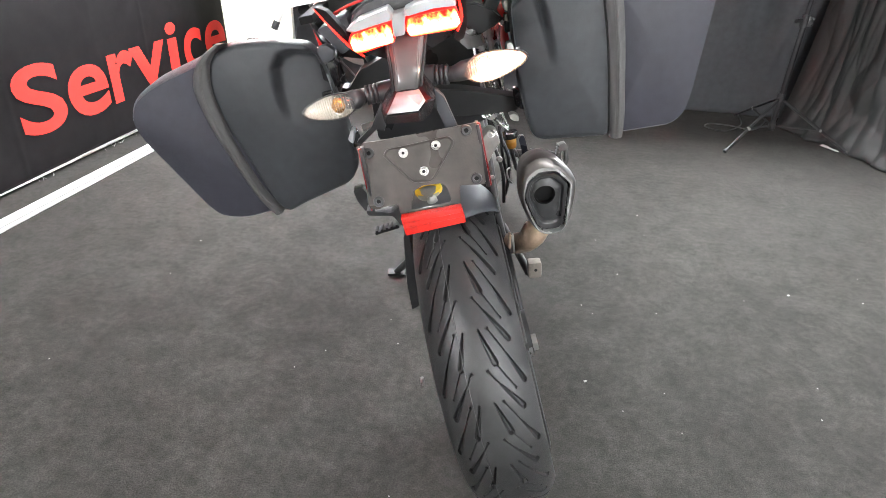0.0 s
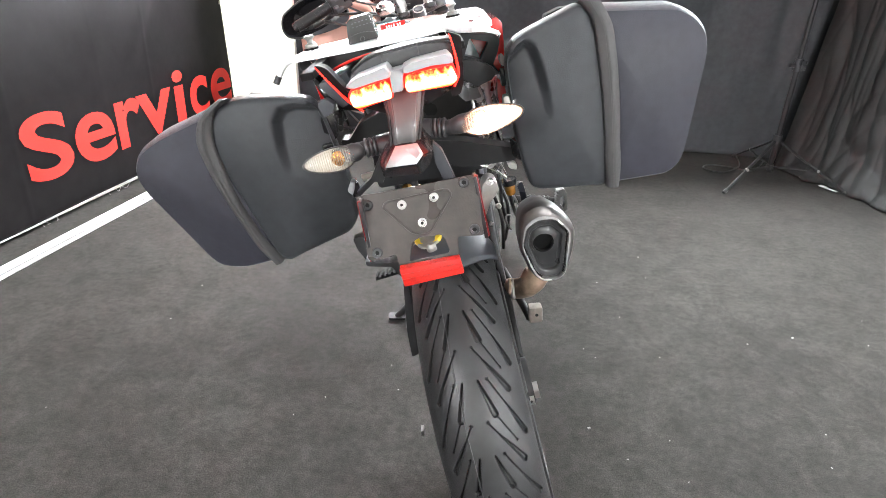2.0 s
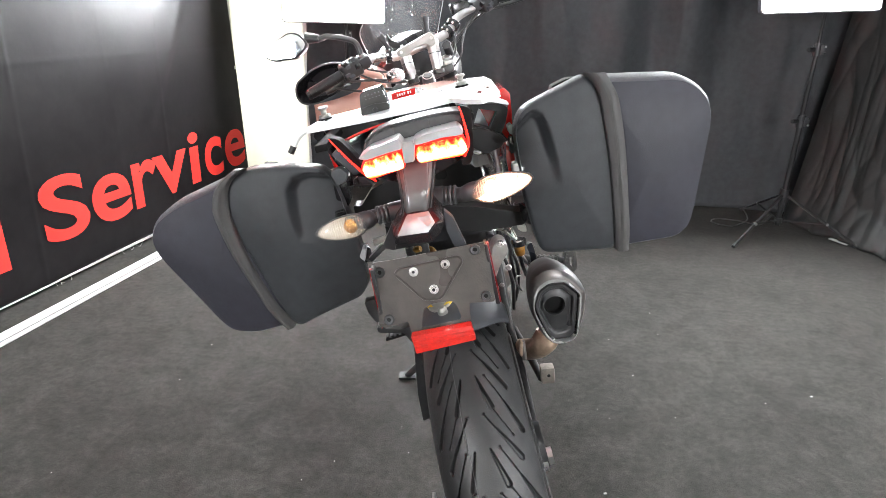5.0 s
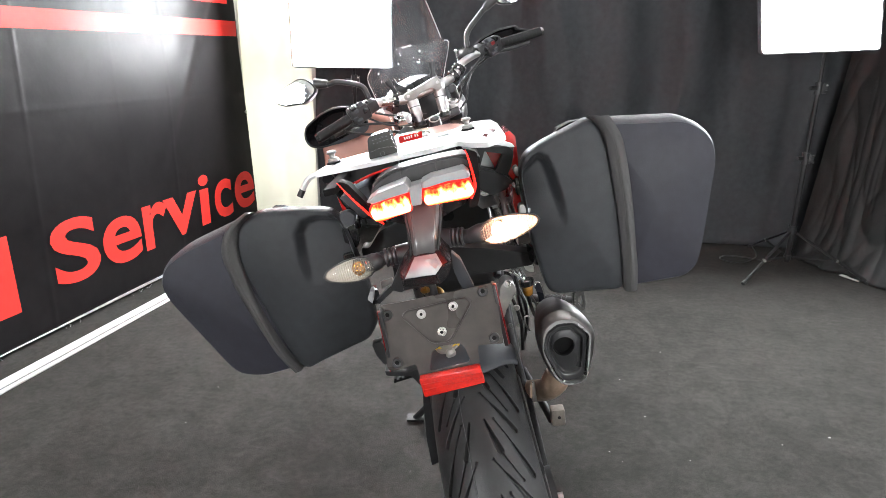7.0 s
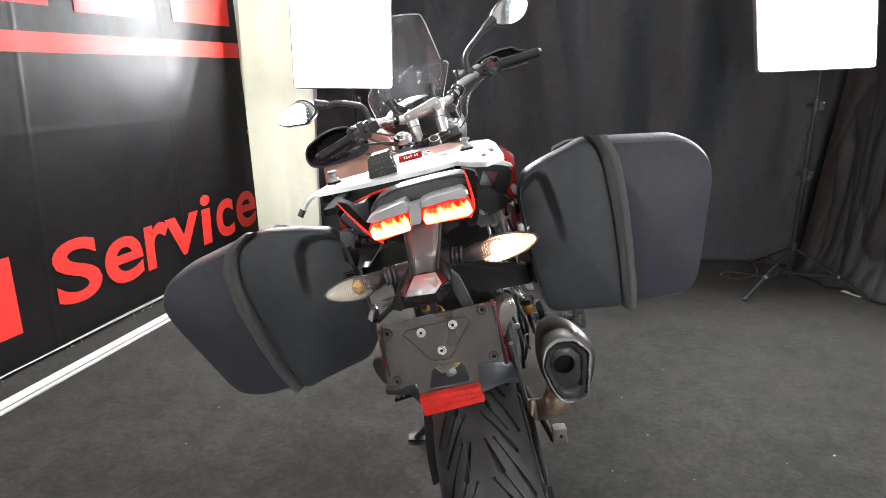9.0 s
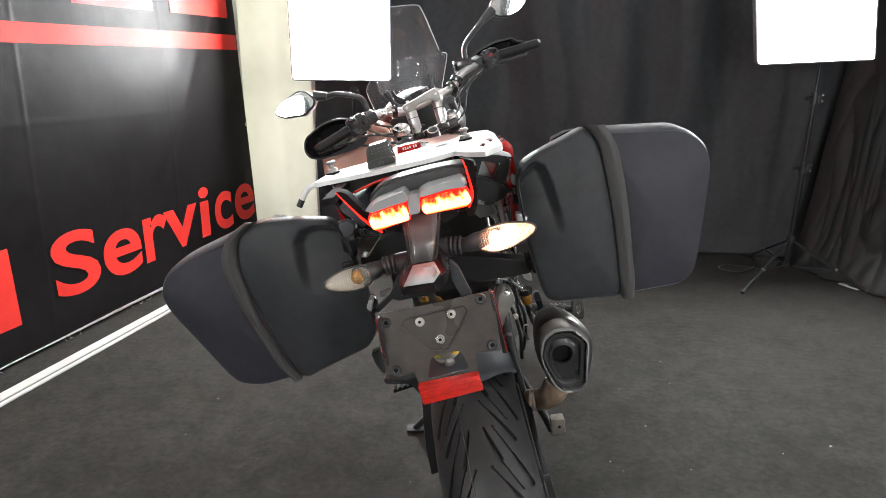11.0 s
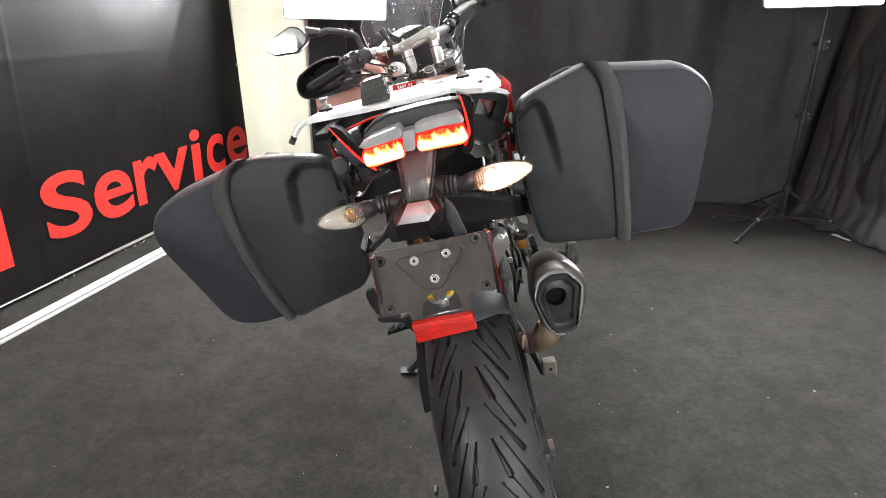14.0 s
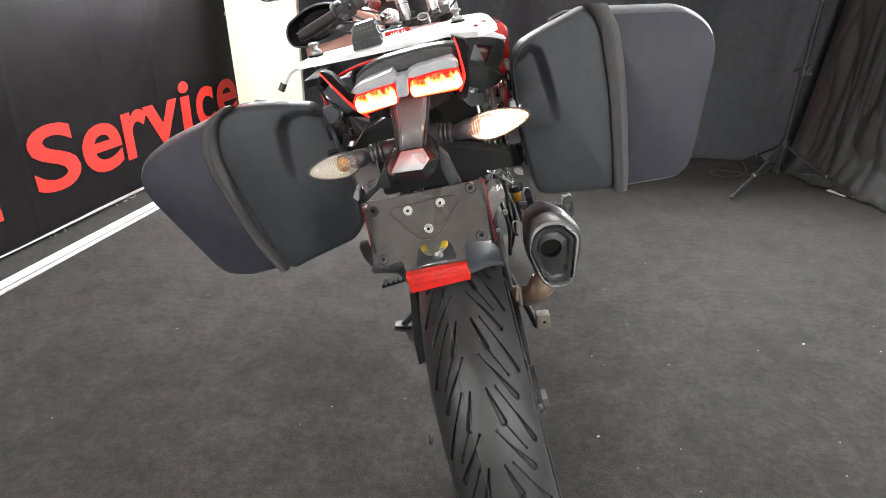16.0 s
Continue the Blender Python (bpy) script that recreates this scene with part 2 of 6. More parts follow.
PEG_METAL = material("worn_dark_alloy", (0.055, 0.053, 0.051), 0.52, metal=0.3, var=0.25, scale=80, bump=0.2, bump_scale=300)
HEEL = material("blue_black_plate", (0.018, 0.020, 0.028), 0.3, metal=0.3, var=0.2, scale=60)
COVER = material("facet_reflection_grey", (0.42, 0.41, 0.41), 0.30, var=0.10, scale=50, coat=0.6, rvar=0.05)
STEM_SATIN = material("satin_grey_stem", (0.075, 0.073, 0.073), 0.20, var=0.12, scale=50, coat=0.5, rvar=0.05)
CAST = material("cast_light_alloy", (0.40, 0.385, 0.36), 0.42, metal=0.35, var=0.2, scale=60, bump=0.2, bump_scale=400)
CHROME_BOWL = material("reflector_bowl", (0.90, 0.87, 0.80), 0.20, metal=0.45, var=0.1, scale=200, bump=1.0, bump_scale=300)


def backlit_sheet():
    """Cream wall surface as a thin sheet that an added panel shines through."""
    m = bpy.data.materials.new("backlit_wall_sheet")
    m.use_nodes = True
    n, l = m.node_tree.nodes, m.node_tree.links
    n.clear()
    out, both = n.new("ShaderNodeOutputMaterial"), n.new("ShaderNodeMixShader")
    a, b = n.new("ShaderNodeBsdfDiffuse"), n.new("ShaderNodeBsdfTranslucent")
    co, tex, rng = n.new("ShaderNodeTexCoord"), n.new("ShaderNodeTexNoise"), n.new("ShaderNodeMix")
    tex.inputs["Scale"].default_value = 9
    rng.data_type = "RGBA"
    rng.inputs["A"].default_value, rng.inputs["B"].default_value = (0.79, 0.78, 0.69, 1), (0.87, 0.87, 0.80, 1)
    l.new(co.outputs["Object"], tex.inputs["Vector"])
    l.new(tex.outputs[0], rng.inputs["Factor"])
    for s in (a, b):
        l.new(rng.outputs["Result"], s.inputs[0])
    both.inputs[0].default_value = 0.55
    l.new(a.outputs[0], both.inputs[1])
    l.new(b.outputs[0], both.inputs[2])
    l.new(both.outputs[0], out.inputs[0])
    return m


WALL_SHEET = backlit_sheet()
WALL_BACKLIGHT = glow("wall_backlight", (1.0, 0.99, 0.93), 1.3)


# ---- building helpers ----
def thing(name, m, label, category, group="", kind=""):
    ob = new(name)
    ob.matrix_world = m
    ob.empty_display_size = 0.1
    return tagged(ob, label, category, group, kind)


def mesh_of(bm, name, smooth=True):
    bmesh.ops.recalc_face_normals(bm, faces=bm.faces)
    me = bpy.data.meshes.new(name)
    bm.to_mesh(me)
    bm.free()
    if smooth:
        me.polygons.foreach_set("use_smooth", [True] * len(me.polygons))
        me.set_sharp_from_angle(angle=radians(38))
    return me


def part(name, bm, mat, parent=None, label="", smooth=True):
    me = bm if isinstance(bm, bpy.types.Mesh) else mesh_of(bm, name, smooth)
    if mat and not me.materials:
        me.materials.append(mat)
    ob = new(name, me)
    ob.parent = parent
    return tagged(ob, label)


def box(size, at=(0, 0, 0), turn=(0, 0, 0), bevel=0.0, seg=2, taper=(1, 1), bm=None):
    """A block with rounded edges; taper shrinks its top in x and y."""
    own = bmesh.new()
    bmesh.ops.create_cube(own, size=1)
    for v in own.verts:
        k = taper if v.co.z > 0 else (1, 1)
        v.co = Vector((v.co.x * size[0] * k[0], v.co.y * size[1] * k[1], v.co.z * size[2]))
    if bevel:
        bmesh.ops.bevel(own, geom=own.edges[:], offset=bevel, segments=seg, profile=0.6, affect="EDGES")
    bmesh.ops.transform(own, matrix=pose(*at, *turn), verts=own.verts)
    return join(bm, own)


def join(bm, own):
    if bm is None:
        return own
    me = bpy.data.meshes.new("joined")
    own.to_mesh(me)
    own.free()
    bm.from_mesh(me)
    bpy.data.meshes.remove(me)
    return bm


def rod(a, b, r, r2=None, n=14, cap=True, bm=None):
    """A round bar from a to b."""
    own = bmesh.new()
    a, b = Vector(a), Vector(b)
    d = b - a
    bmesh.ops.create_cone(own, cap_ends=cap, segments=n, radius1=r, radius2=r if r2 is None else r2, depth=d.length)
    bmesh.ops.transform(own, matrix=Matrix.Translation((a + b) / 2) @ d.to_track_quat("Z", "Y").to_matrix().to_4x4(), verts=own.verts)
    return join(bm, own)


def smooth_path(pts, steps=8):
    pts = [Vector(p) for p in pts]
    out = []
    for i in range(len(pts) - 1):
        p0, p1, p2, p3 = pts[max(i - 1, 0)], pts[i], pts[i + 1], pts[min(i + 2, len(pts) - 1)]
        for k in range(steps):
            t = k / steps
            out.append(0.5 * (2 * p1 + (p2 - p0) * t + (2 * p0 - 5 * p1 + 4 * p2 - p3) * t * t + (3 * p1 - p0 - 3 * p2 + p3) * t ** 3))
    return out + [pts[-1]]


def pipe(pts, r, n=12, steps=6, bm=None, flat=1.0):
    """A bent tube through the points; r is one radius or one for each point."""
    path = smooth_path(pts, steps) if steps > 1 else [Vector(p) for p in pts]
    own = bmesh.new()
    rings, up = [], None
    for i, p in enumerate(path):
        d = (path[min(i + 1, len(path) - 1)] - path[max(i - 1, 0)]).normalized()
        if up is None:
            up = d.orthogonal().normalized()
        up = (up - d * up.dot(d)).normalized()
        side = d.cross(up)
        rr = r if not isinstance(r, (list, tuple)) else float(np.interp(i / (len(path) - 1), np.linspace(0, 1, len(r)), r))
        rings.append([own.verts.new(p + (up * math.cos(a) + side * math.sin(a) * flat) * rr) for a in (math.tau * k / n for k in range(n))])
    for a, b in zip(rings, rings[1:]):
        for k in range(n):
            own.faces.new((a[k], a[(k + 1) % n], b[(k + 1) % n], b[k]))
    own.faces.new(rings[0][::-1])
    own.faces.new(rings[-1])
    return join(bm, own)


def prism(outline, y0, y1, bevel=0.0, seg=2, lean=0.0, holes=(), bm=None):
    """An outline in x and z, extruded from y0 to y1; lean moves its top back by lean metres a metre of height."""
    own = bmesh.new()
    loops = [outline, *holes]
    for loop in loops:
        vs = [own.verts.new((x, y0, z)) for x, z in loop]
        for a, b in zip(vs, vs[1:] + vs[:1]):
            own.edges.new((a, b))
    bmesh.ops.triangle_fill(own, use_beauty=True, use_dissolve=False, edges=own.edges[:])
    if not holes:
        bmesh.ops.dissolve_limit(own, angle_limit=0.01, verts=own.verts[:], edges=own.edges[:])
    faces = own.faces[:]
    ex = bmesh.ops.extrude_face_region(own, geom=faces)
    for v in ex["geom"]:
        if isinstance(v, bmesh.types.BMVert):
            v.co.y = y1
    bmesh.ops.recalc_face_normals(own, faces=own.faces)
    if bevel:
        sharp = [e for e in own.edges if len(e.link_faces) == 2 and e.calc_face_angle(0) > 0.5]
        bmesh.ops.bevel(own, geom=sharp, offset=bevel, segments=seg, profile=0.6, affect="EDGES", clamp_overlap=True)
    if lean:
        for v in own.verts:
            v.co.y += lean * v.co.z
    return join(bm, own)


def lathe(profile, axis_from, axis_dir, n=28, bm=None):
    """Radius and distance pairs turned round an axis."""
    own = bmesh.new()
    q = Vector(axis_dir).to_track_quat("Z", "Y").to_matrix().to_4x4()
    m = Matrix.Translation(axis_from) @ q
    rings = [[own.verts.new(m @ Vector((max(r, 1e-5) * math.cos(a), max(r, 1e-5) * math.sin(a), h))) for a in (math.tau * k / n for k in range(n))] for r, h in profile]
    for a, b in zip(rings, rings[1:]):
        for k in range(n):
            own.faces.new((a[k], a[(k + 1) % n], b[(k + 1) % n], b[k]))
    bmesh.ops.remove_doubles(own, verts=own.verts, dist=2e-5)
    return join(bm, own)


def round_outline(pts, r=0.01, seg=4):
    """The closed outline with rounded corners; r is one radius or one a corner."""
    out, n = [], len(pts)
    for i, p in enumerate(pts):
        p = Vector((*p, 0))
        a, b = Vector((*pts[i - 1], 0)) - p, Vector((*pts[(i + 1) % n], 0)) - p
        ri = r[i] if isinstance(r, (list, tuple)) else r
        k = min(ri, a.length * 0.45, b.length * 0.45)
        s, e = p + a.normalized() * k, p + b.normalized() * k
        for j in range(seg + 1):
            t = j / seg
            q = s * (1 - t) ** 2 + p * 2 * t * (1 - t) + e * t * t
            out.append((q.x, q.y))
    return out


def sheet(width, height, nx, nz, shape):
    """A cloth: shape(u, v) gives the place for u, v from 0 to 1."""
    own = bmesh.new()
    g = [[own.verts.new(shape(i / nx, j / nz)) for j in range(nz + 1)] for i in range(nx + 1)]
    for i in range(nx):
        for j in range(nz):
            own.faces.new((g[i][j], g[i + 1][j], g[i + 1][j + 1], g[i][j + 1]))
    return own


def thicken(ob, t):
    mod = ob.modifiers.new("thickness", "SOLIDIFY")
    mod.thickness, mod.offset = t, -1
    return ob

# ---- the room ----
def slab(name, lo, hi, mat, label="", category=""):
    size, mid = [b - a for a, b in zip(lo, hi)], [(a + b) / 2 for a, b in zip(lo, hi)]
    return tagged(part(name, box(size, mid), mat, None, label, smooth=False), category=category, kind="structure")


slab("floor", (-2.5, -2.8, -0.1), (2.7, 4.5, 0.0), CARPET, "dark grey short-pile carpet with lint specks", "carpet floor")
tagged(part("wall_left", box((0.12, 6.6, 2.9), (-2.020, 0.46, 1.45), (0, 0, -4.574)), WALL_WHITE, None, "white painted wall behind the banner", smooth=False), category="wall", kind="structure")
slab("wall_corner", (-2.4, 3.80, 0.0), (-1.99, 4.35, 2.9), WALL_WHITE, "white painted wall beside the cream wall column", "wall")
slab("wall_back", (-1.30, 4.25, 0.0), (2.6, 4.35, 2.9), WALL_WHITE, "white painted wall behind the black cloth", "wall")
slab("column_head", (-1.99, 4.18, 2.45), (-1.30, 4.35, 2.9), WALL_WHITE, "white painted wall over the cream wall column", "wall")
# Unseen glowing panel added behind the wall column to brighten it.
slab("backdrop", (-2.5, 4.62, -0.1), (-0.9, 4.66, 3.0), WALL_BACKLIGHT, "unseen glowing panel added to brighten the cream wall column", "daylight")
slab("wall_right", (2.45, -2.7, 0.0), (2.6, 4.25, 2.9), WALL_GREY, "plain grey wall", "wall")
slab("wall_rear", (-2.4, -2.7, 0.0), (2.45, -2.55, 2.9), WALL_WHITE, "plain white wall", "wall")
slab("ceiling", (-2.5, -2.7, 2.9), (2.6, 4.35, 3.0), CEILING_PAINT, "plain pale ceiling", "ceiling")

# tall cream wall column between banner and black cloth, with an added glow behind
def wall_column(u, v):
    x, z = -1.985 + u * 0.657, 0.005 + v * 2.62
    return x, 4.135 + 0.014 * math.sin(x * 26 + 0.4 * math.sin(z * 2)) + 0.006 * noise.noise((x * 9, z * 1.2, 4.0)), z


tagged(part("wall_column_sheet", sheet(0.5, 2.6, 60, 30, wall_column), WALL_SHEET), "cream white wall column, a thin sheet with added light shining through", "curtain")
column_frame = tagged(part("wall_column_frame", box((0.035, 0.05, 2.45), (-1.320, 4.26, 1.225), bevel=0.004), TRIM_WHITE), "white frame added behind the cream wall column", "window", kind="structure")
part("frame_bar", box((0.035, 0.05, 2.45), (-1.965, 4.26, 1.225), bevel=0.004), TRIM_WHITE, column_frame)
part("frame_bar", box((0.608, 0.05, 0.05), (-1.643, 4.26, 1.10), bevel=0.004), TRIM_WHITE, column_frame)
part("corner_strip", box((0.042, 0.012, 2.9), (-1.352, 4.112, 1.45), bevel=0.003), TRIM_WHITE)
tagged(bpy.data.objects["corner_strip"], "narrow white strip on the edge of the cream wall column", "trim", kind="structure")

# floor edging
TURN = (0, 0, -4.574)
edging = tagged(part("trim", box((0.043, 4.9, 0.010), (-1.667, 1.6, 0.005), TURN, bevel=0.002), TRIM_WHITE, None, "white floor edging strip with a grey groove", ), category="floor trim", kind="structure")
part("groove", box((0.013, 4.9, 0.005), (-1.6385, 1.6, 0.0025), TURN), TRIM_GREY, edging)
part("lip", box((0.016, 4.9, 0.008), (-1.6235, 1.6, 0.004), TURN, bevel=0.002), TRIM_WHITE, edging)


def folds(u, v, seed=0.0):
    """Depth of soft hanging folds at u metres along and v metres up."""
    a = 0.030 * math.sin(u * 5.3 + 0.7 * math.sin(v * 1.3 + seed) + seed) + 0.016 * math.sin(u * 11.7 + 1.5 * math.sin(v * 0.9) + 2 * seed)
    b = 0.030 * noise.noise((u * 1.6 + v * 0.9 + seed, v * 0.6, seed)) + 0.007 * noise.noise((u * 7 + v * 2, v * 1.4, seed + 3))
    c = 0.0035 * noise.noise((u * 17, v * 5, seed + 9))
    n = noise.noise((u * 0.8, v * 0.7, seed + 5))
    e = 0.026 * abs(math.sin(4.2 * u - 0.75 * v + 1.4 * n)) ** 0.8 + 0.009 * math.sin(14.0 * u - 3.0 * v + 4.0 * n)
    return a * 0.45 + b + c + e


def back_cloth(u, v):
    x, z = -1.335 + u * 3.75, 0.004 + v * 2.86
    y = 4.055 + 2.4 * (folds(x, z, 1.0) - 0.012) * min(1, 0.35 + z) - 0.05 * math.exp(-z * 14)
    return x, min(y, 4.235), z


def crease(t):
    """A rounded ridge with sharp valleys, once for each whole t."""
    return abs(math.sin(math.pi * t)) ** 0.7


def side_cloth(u, v):
    s = u * 2.9
    bx = float(np.interp(s, (0, 0.42, 0.70, 1.6, 2.9), (1.80, 1.985, 2.12, 2.36, 2.40)))
    by = float(np.interp(s, (0, 0.42, 0.70, 1.6, 2.9), (3.86, 3.47, 3.22, 2.35, 1.05)))
    tx, ty = 2.13 + 0.27 * min(1, s / 0.8), 4.02 - s * 0.98
    k = v ** 0.92
    x, y, z = bx + (tx - bx) * k, by + (ty - by) * k, 0.006 + v * 2.84
    low = max(0.0, 1 - z / 0.22) ** 1.5
    w = s * 5.6 + 1.2 * noise.noise((s * 1.3, v * 1.8, 1.0)) + 0.9 * v
    q = noise.noise((s * 2.2, v * 2.6, 2.0))
    d = 0.010 * crease(w * 0.8 + 1.6 * q) * (0.5 + v) + 0.006 * crease(w * 2.1 + 2.2 * q) + 0.07 * noise.noise((s * 3.4, v * 3.0, 8.0))
    d += 0.011 * crease(2.6 * s + 5.5 * v + 2.2 * q) * (1.1 - v) + 0.009 * crease(3.1 * s - 6.5 * v + 1.8 * noise.noise((s * 3, v * 3, 4.0))) * (1.1 - v)
    d += 0.016 * noise.noise((s * 7 - v * 4, v * 8, 3.0)) + 0.007 * noise.noise((s * 16 + v * 9, v * 21, 7.0))
    d += low * (0.070 + 0.05 * noise.noise((s * 6, z * 9, 5.0)) + 0.020 * noise.noise((s * 15, z * 22, 6.0)))
    edge = min(1.0, s / 0.10)
    d *= 0.25 + 0.75 * edge
    return x - 0.84 * d, y - 0.42 * d, z


tagged(thicken(part("backdrop_cloth", sheet(3.3, 2.9, 220, 100, back_cloth), CLOTH), 0.003), "black backdrop cloth hanging in soft folds", "curtain")
tagged(thicken(part("side_cloth", sheet(2.9, 2.9, 460, 190, side_cloth), SIDE_CLOTH), 0.003), "crumpled black cloth gathered in the corner and spilling on the carpet", "curtain")


tagged(part("paper_scrap", box((0.10, 0.035, 0.002), (1.925, 3.425, 0.006), (0, 4, -50), bevel=0.0005), PAPER), "small pale paper scrap on the carpet", "paper")


# ---- banner ----
RIDGE_Y, RIDGE_SLOPE = 2.86, 0.62


def banner_depth(y, z):
    d = 0.004 * math.sin(y * 2.1 + z * 1.4) + 0.006 * noise.noise((y * 1.5, z * 1.1, 3.0)) + 0.0016 * noise.noise((y * 5 + z * 2, z * 3, 6.0))
    d += 0.0012 * math.exp(-((y - 2.075 - 0.035 * z) / 0.009) ** 2) + 0.0015 * math.exp(-((z - 0.88 - 0.016 * y) / 0.010) ** 2)
    fold = y - 2.075 - 0.035 * z
    d += 0.0006 * math.exp(-abs(fold) / 0.006) + 0.0022 * math.exp(-(fold / 0.07) ** 2) * noise.noise((y * 9, z * 14, 2.0))
    d += 0.0004 * math.exp(-abs(y - 2.62 + 0.02 * z) / 0.008) + 0.0012 * noise.noise((y * 12, z * 16, 11.0)) * max(0.0, noise.noise((y * 1.4, z * 1.7, 5.0)))
    r = y - (RIDGE_Y + RIDGE_SLOPE * (z - 1.0))
    lift = min(1.0, max(0.0, (z - 0.45) / 0.5))
    d += lift * (0.011 / (1 + math.exp(-(r + 0.10) / 0.045)) - 0.045 * 0.05 * math.log1p(math.exp(min(r, 0.30) / 0.05)))
    d += 0.0045 * lift * math.exp(-((r - 0.24) / 0.05) ** 2)
    d += 0.0022 * max(0.0, z - 0.7) * math.sin(30 * (y - 2.3) / (0.6 + z))
    return d + 0.0010 * math.exp(-((y - 2.95) / 0.010) ** 2)


def banner_x(y, z):
    """The banner hangs on a wall that runs slightly askew."""
    return -1.970 + 0.08 * y + banner_depth(y, z)


def banner_sheet(u, v):
    z = 0.022 + v * 2.3
    y = -1.6 + u * (5.335 - 0.048 * z)
    return banner_x(y, z), y + 0.004 * math.sin(z * 3) * (u > 0.99), z + 0.006 * math.sin(y * 3) * (v < 0.01)


def flat_shape(pts, cuts=10):
    """A printed shape in y and z that follows the banner's waves."""
    own = bmesh.new()
    (y0, z0, t0), (y1, z1, t1) = pts
    rows = max(2, int(abs(t0 - z0) / 0.03))
    grid = [[own.verts.new((0, y0 + (y1 - y0) * i / cuts, (z0 + (z1 - z0) * i / cuts) * (1 - r / rows) + (t0 + (t1 - t0) * i / cuts) * r / rows)) for i in range(cuts + 1)] for r in range(rows + 1)]
    for a, b in zip(grid, grid[1:]):
        for i in range(cuts):
            own.faces.new((a[i], a[i + 1], b[i + 1], b[i]))
    for v in own.verts:
        v.co.x = banner_x(v.co.y, v.co.z) + 0.0055
    return own


def lettering(text, y0, y1, z0, z1, weight):
    """Bold printed letters between y0 and y1, z0 and z1."""
    curve = bpy.data.curves.new("lettering", "FONT")
    curve.body, curve.offset, curve.resolution_u, curve.space_character = text, weight, 6, 1.06
    ob = new("lettering_source", curve)
    me = bpy.data.meshes.new_from_object(ob.evaluated_get(bpy.context.evaluated_depsgraph_get()))
    bpy.data.objects.remove(ob)
    co = np.empty(len(me.vertices) * 3)
    me.vertices.foreach_get("co", co)
    co = co.reshape(-1, 3)
    lo, hi = co.min(0), co.max(0)
    y = y0 + (co[:, 0] - lo[0]) / (hi[0] - lo[0]) * (y1 - y0)
    z = z0 + (co[:, 1] - lo[1]) / (hi[1] - lo[1]) * (z1 - z0)
    x = [banner_x(a, b) + 0.005 for a, b in zip(y, z)]
    me.vertices.foreach_set("co", np.stack([x, y, z], 1).ravel())
    return me


banner = tagged(thicken(part("banner", sheet(5.5, 2.3, 620, 200, banner_sheet), VINYL), 0.002), "large creased glossy black vinyl banner with red print", "banner")
for letter, y0, y1, z0, z1 in (("S", 2.114, 2.362, 0.176, 0.458), ("e", 2.386, 2.632, 0.175, 0.400), ("r", 2.655, 2.838, 0.186, 0.415), ("v", 2.812, 3.095, 0.195, 0.415), ("i", 3.120, 3.212, 0.200, 0.490), ("c", 3.262, 3.444, 0.200, 0.432), ("e", 3.476, 3.705, 0.208, 0.442), ("d", 1.60, 1.932, 0.150, 0.462)):
    part("letter", lettering(letter, y0, y1, z0, z1, 0.020), VINYL_RED, banner, "red printed letter")
part("stripe", flat_shape(((-1.5, 1.113, 1.166), (3.655, 1.261, 1.347)), 170), VINYL_RED, banner, "red printed stripe")
part("letter_foot", flat_shape(((2.416, 1.391, 2.1), (2.912, 1.409, 2.1)), 40), VINYL_RED, banner, "foot of a large red printed letter")
part("letter_foot", flat_shape(((3.042, 1.416, 2.1), (3.581, 1.438, 2.1)), 40), VINYL_RED, banner, "foot of a large red printed letter")
part("letter_foot", flat_shape(((1.55, 1.375, 2.1), (2.290, 1.400, 2.1)), 40), VINYL_RED, banner, "foot of a large red printed letter")
part("eyelet", lathe([(0.004, 0.0), (0.010, 0.001), (0.011, 0.004), (0.007, 0.006), (0.004, 0.004)], (banner_x(3.685, 0.81) + 0.003, 3.685, 0.81), (1, -0.08, 0), 16), STEEL, banner, "steel eyelet")
part("hem", pipe([(banner_x(y, 0.03) + 0.004, y, 0.019 + 0.004 * math.sin(y * 3) + 0.003 * noise.noise((y * 9, 0, 0))) for y in np.linspace(-1.5, 3.72, 60)], 0.0030, 6, 2), TRIM_WHITE, banner, "frayed white hem")
fray = bmesh.new()
for k in range(34):
    y = random.uniform(1.6, 3.65)
    p = Vector((banner_x(y, 0.03) + 0.004, y, 0.020))
    pipe([p, p + Vector((0.006, random.uniform(-0.015, 0.015), -0.006)), p + Vector((0.012, random.uniform(-0.03, 0.03), -0.017))], 0.0007, 4, 3, fray)
tagged(part("frayed_thread", fray, TRIM_WHITE, banner), kind="stuff")


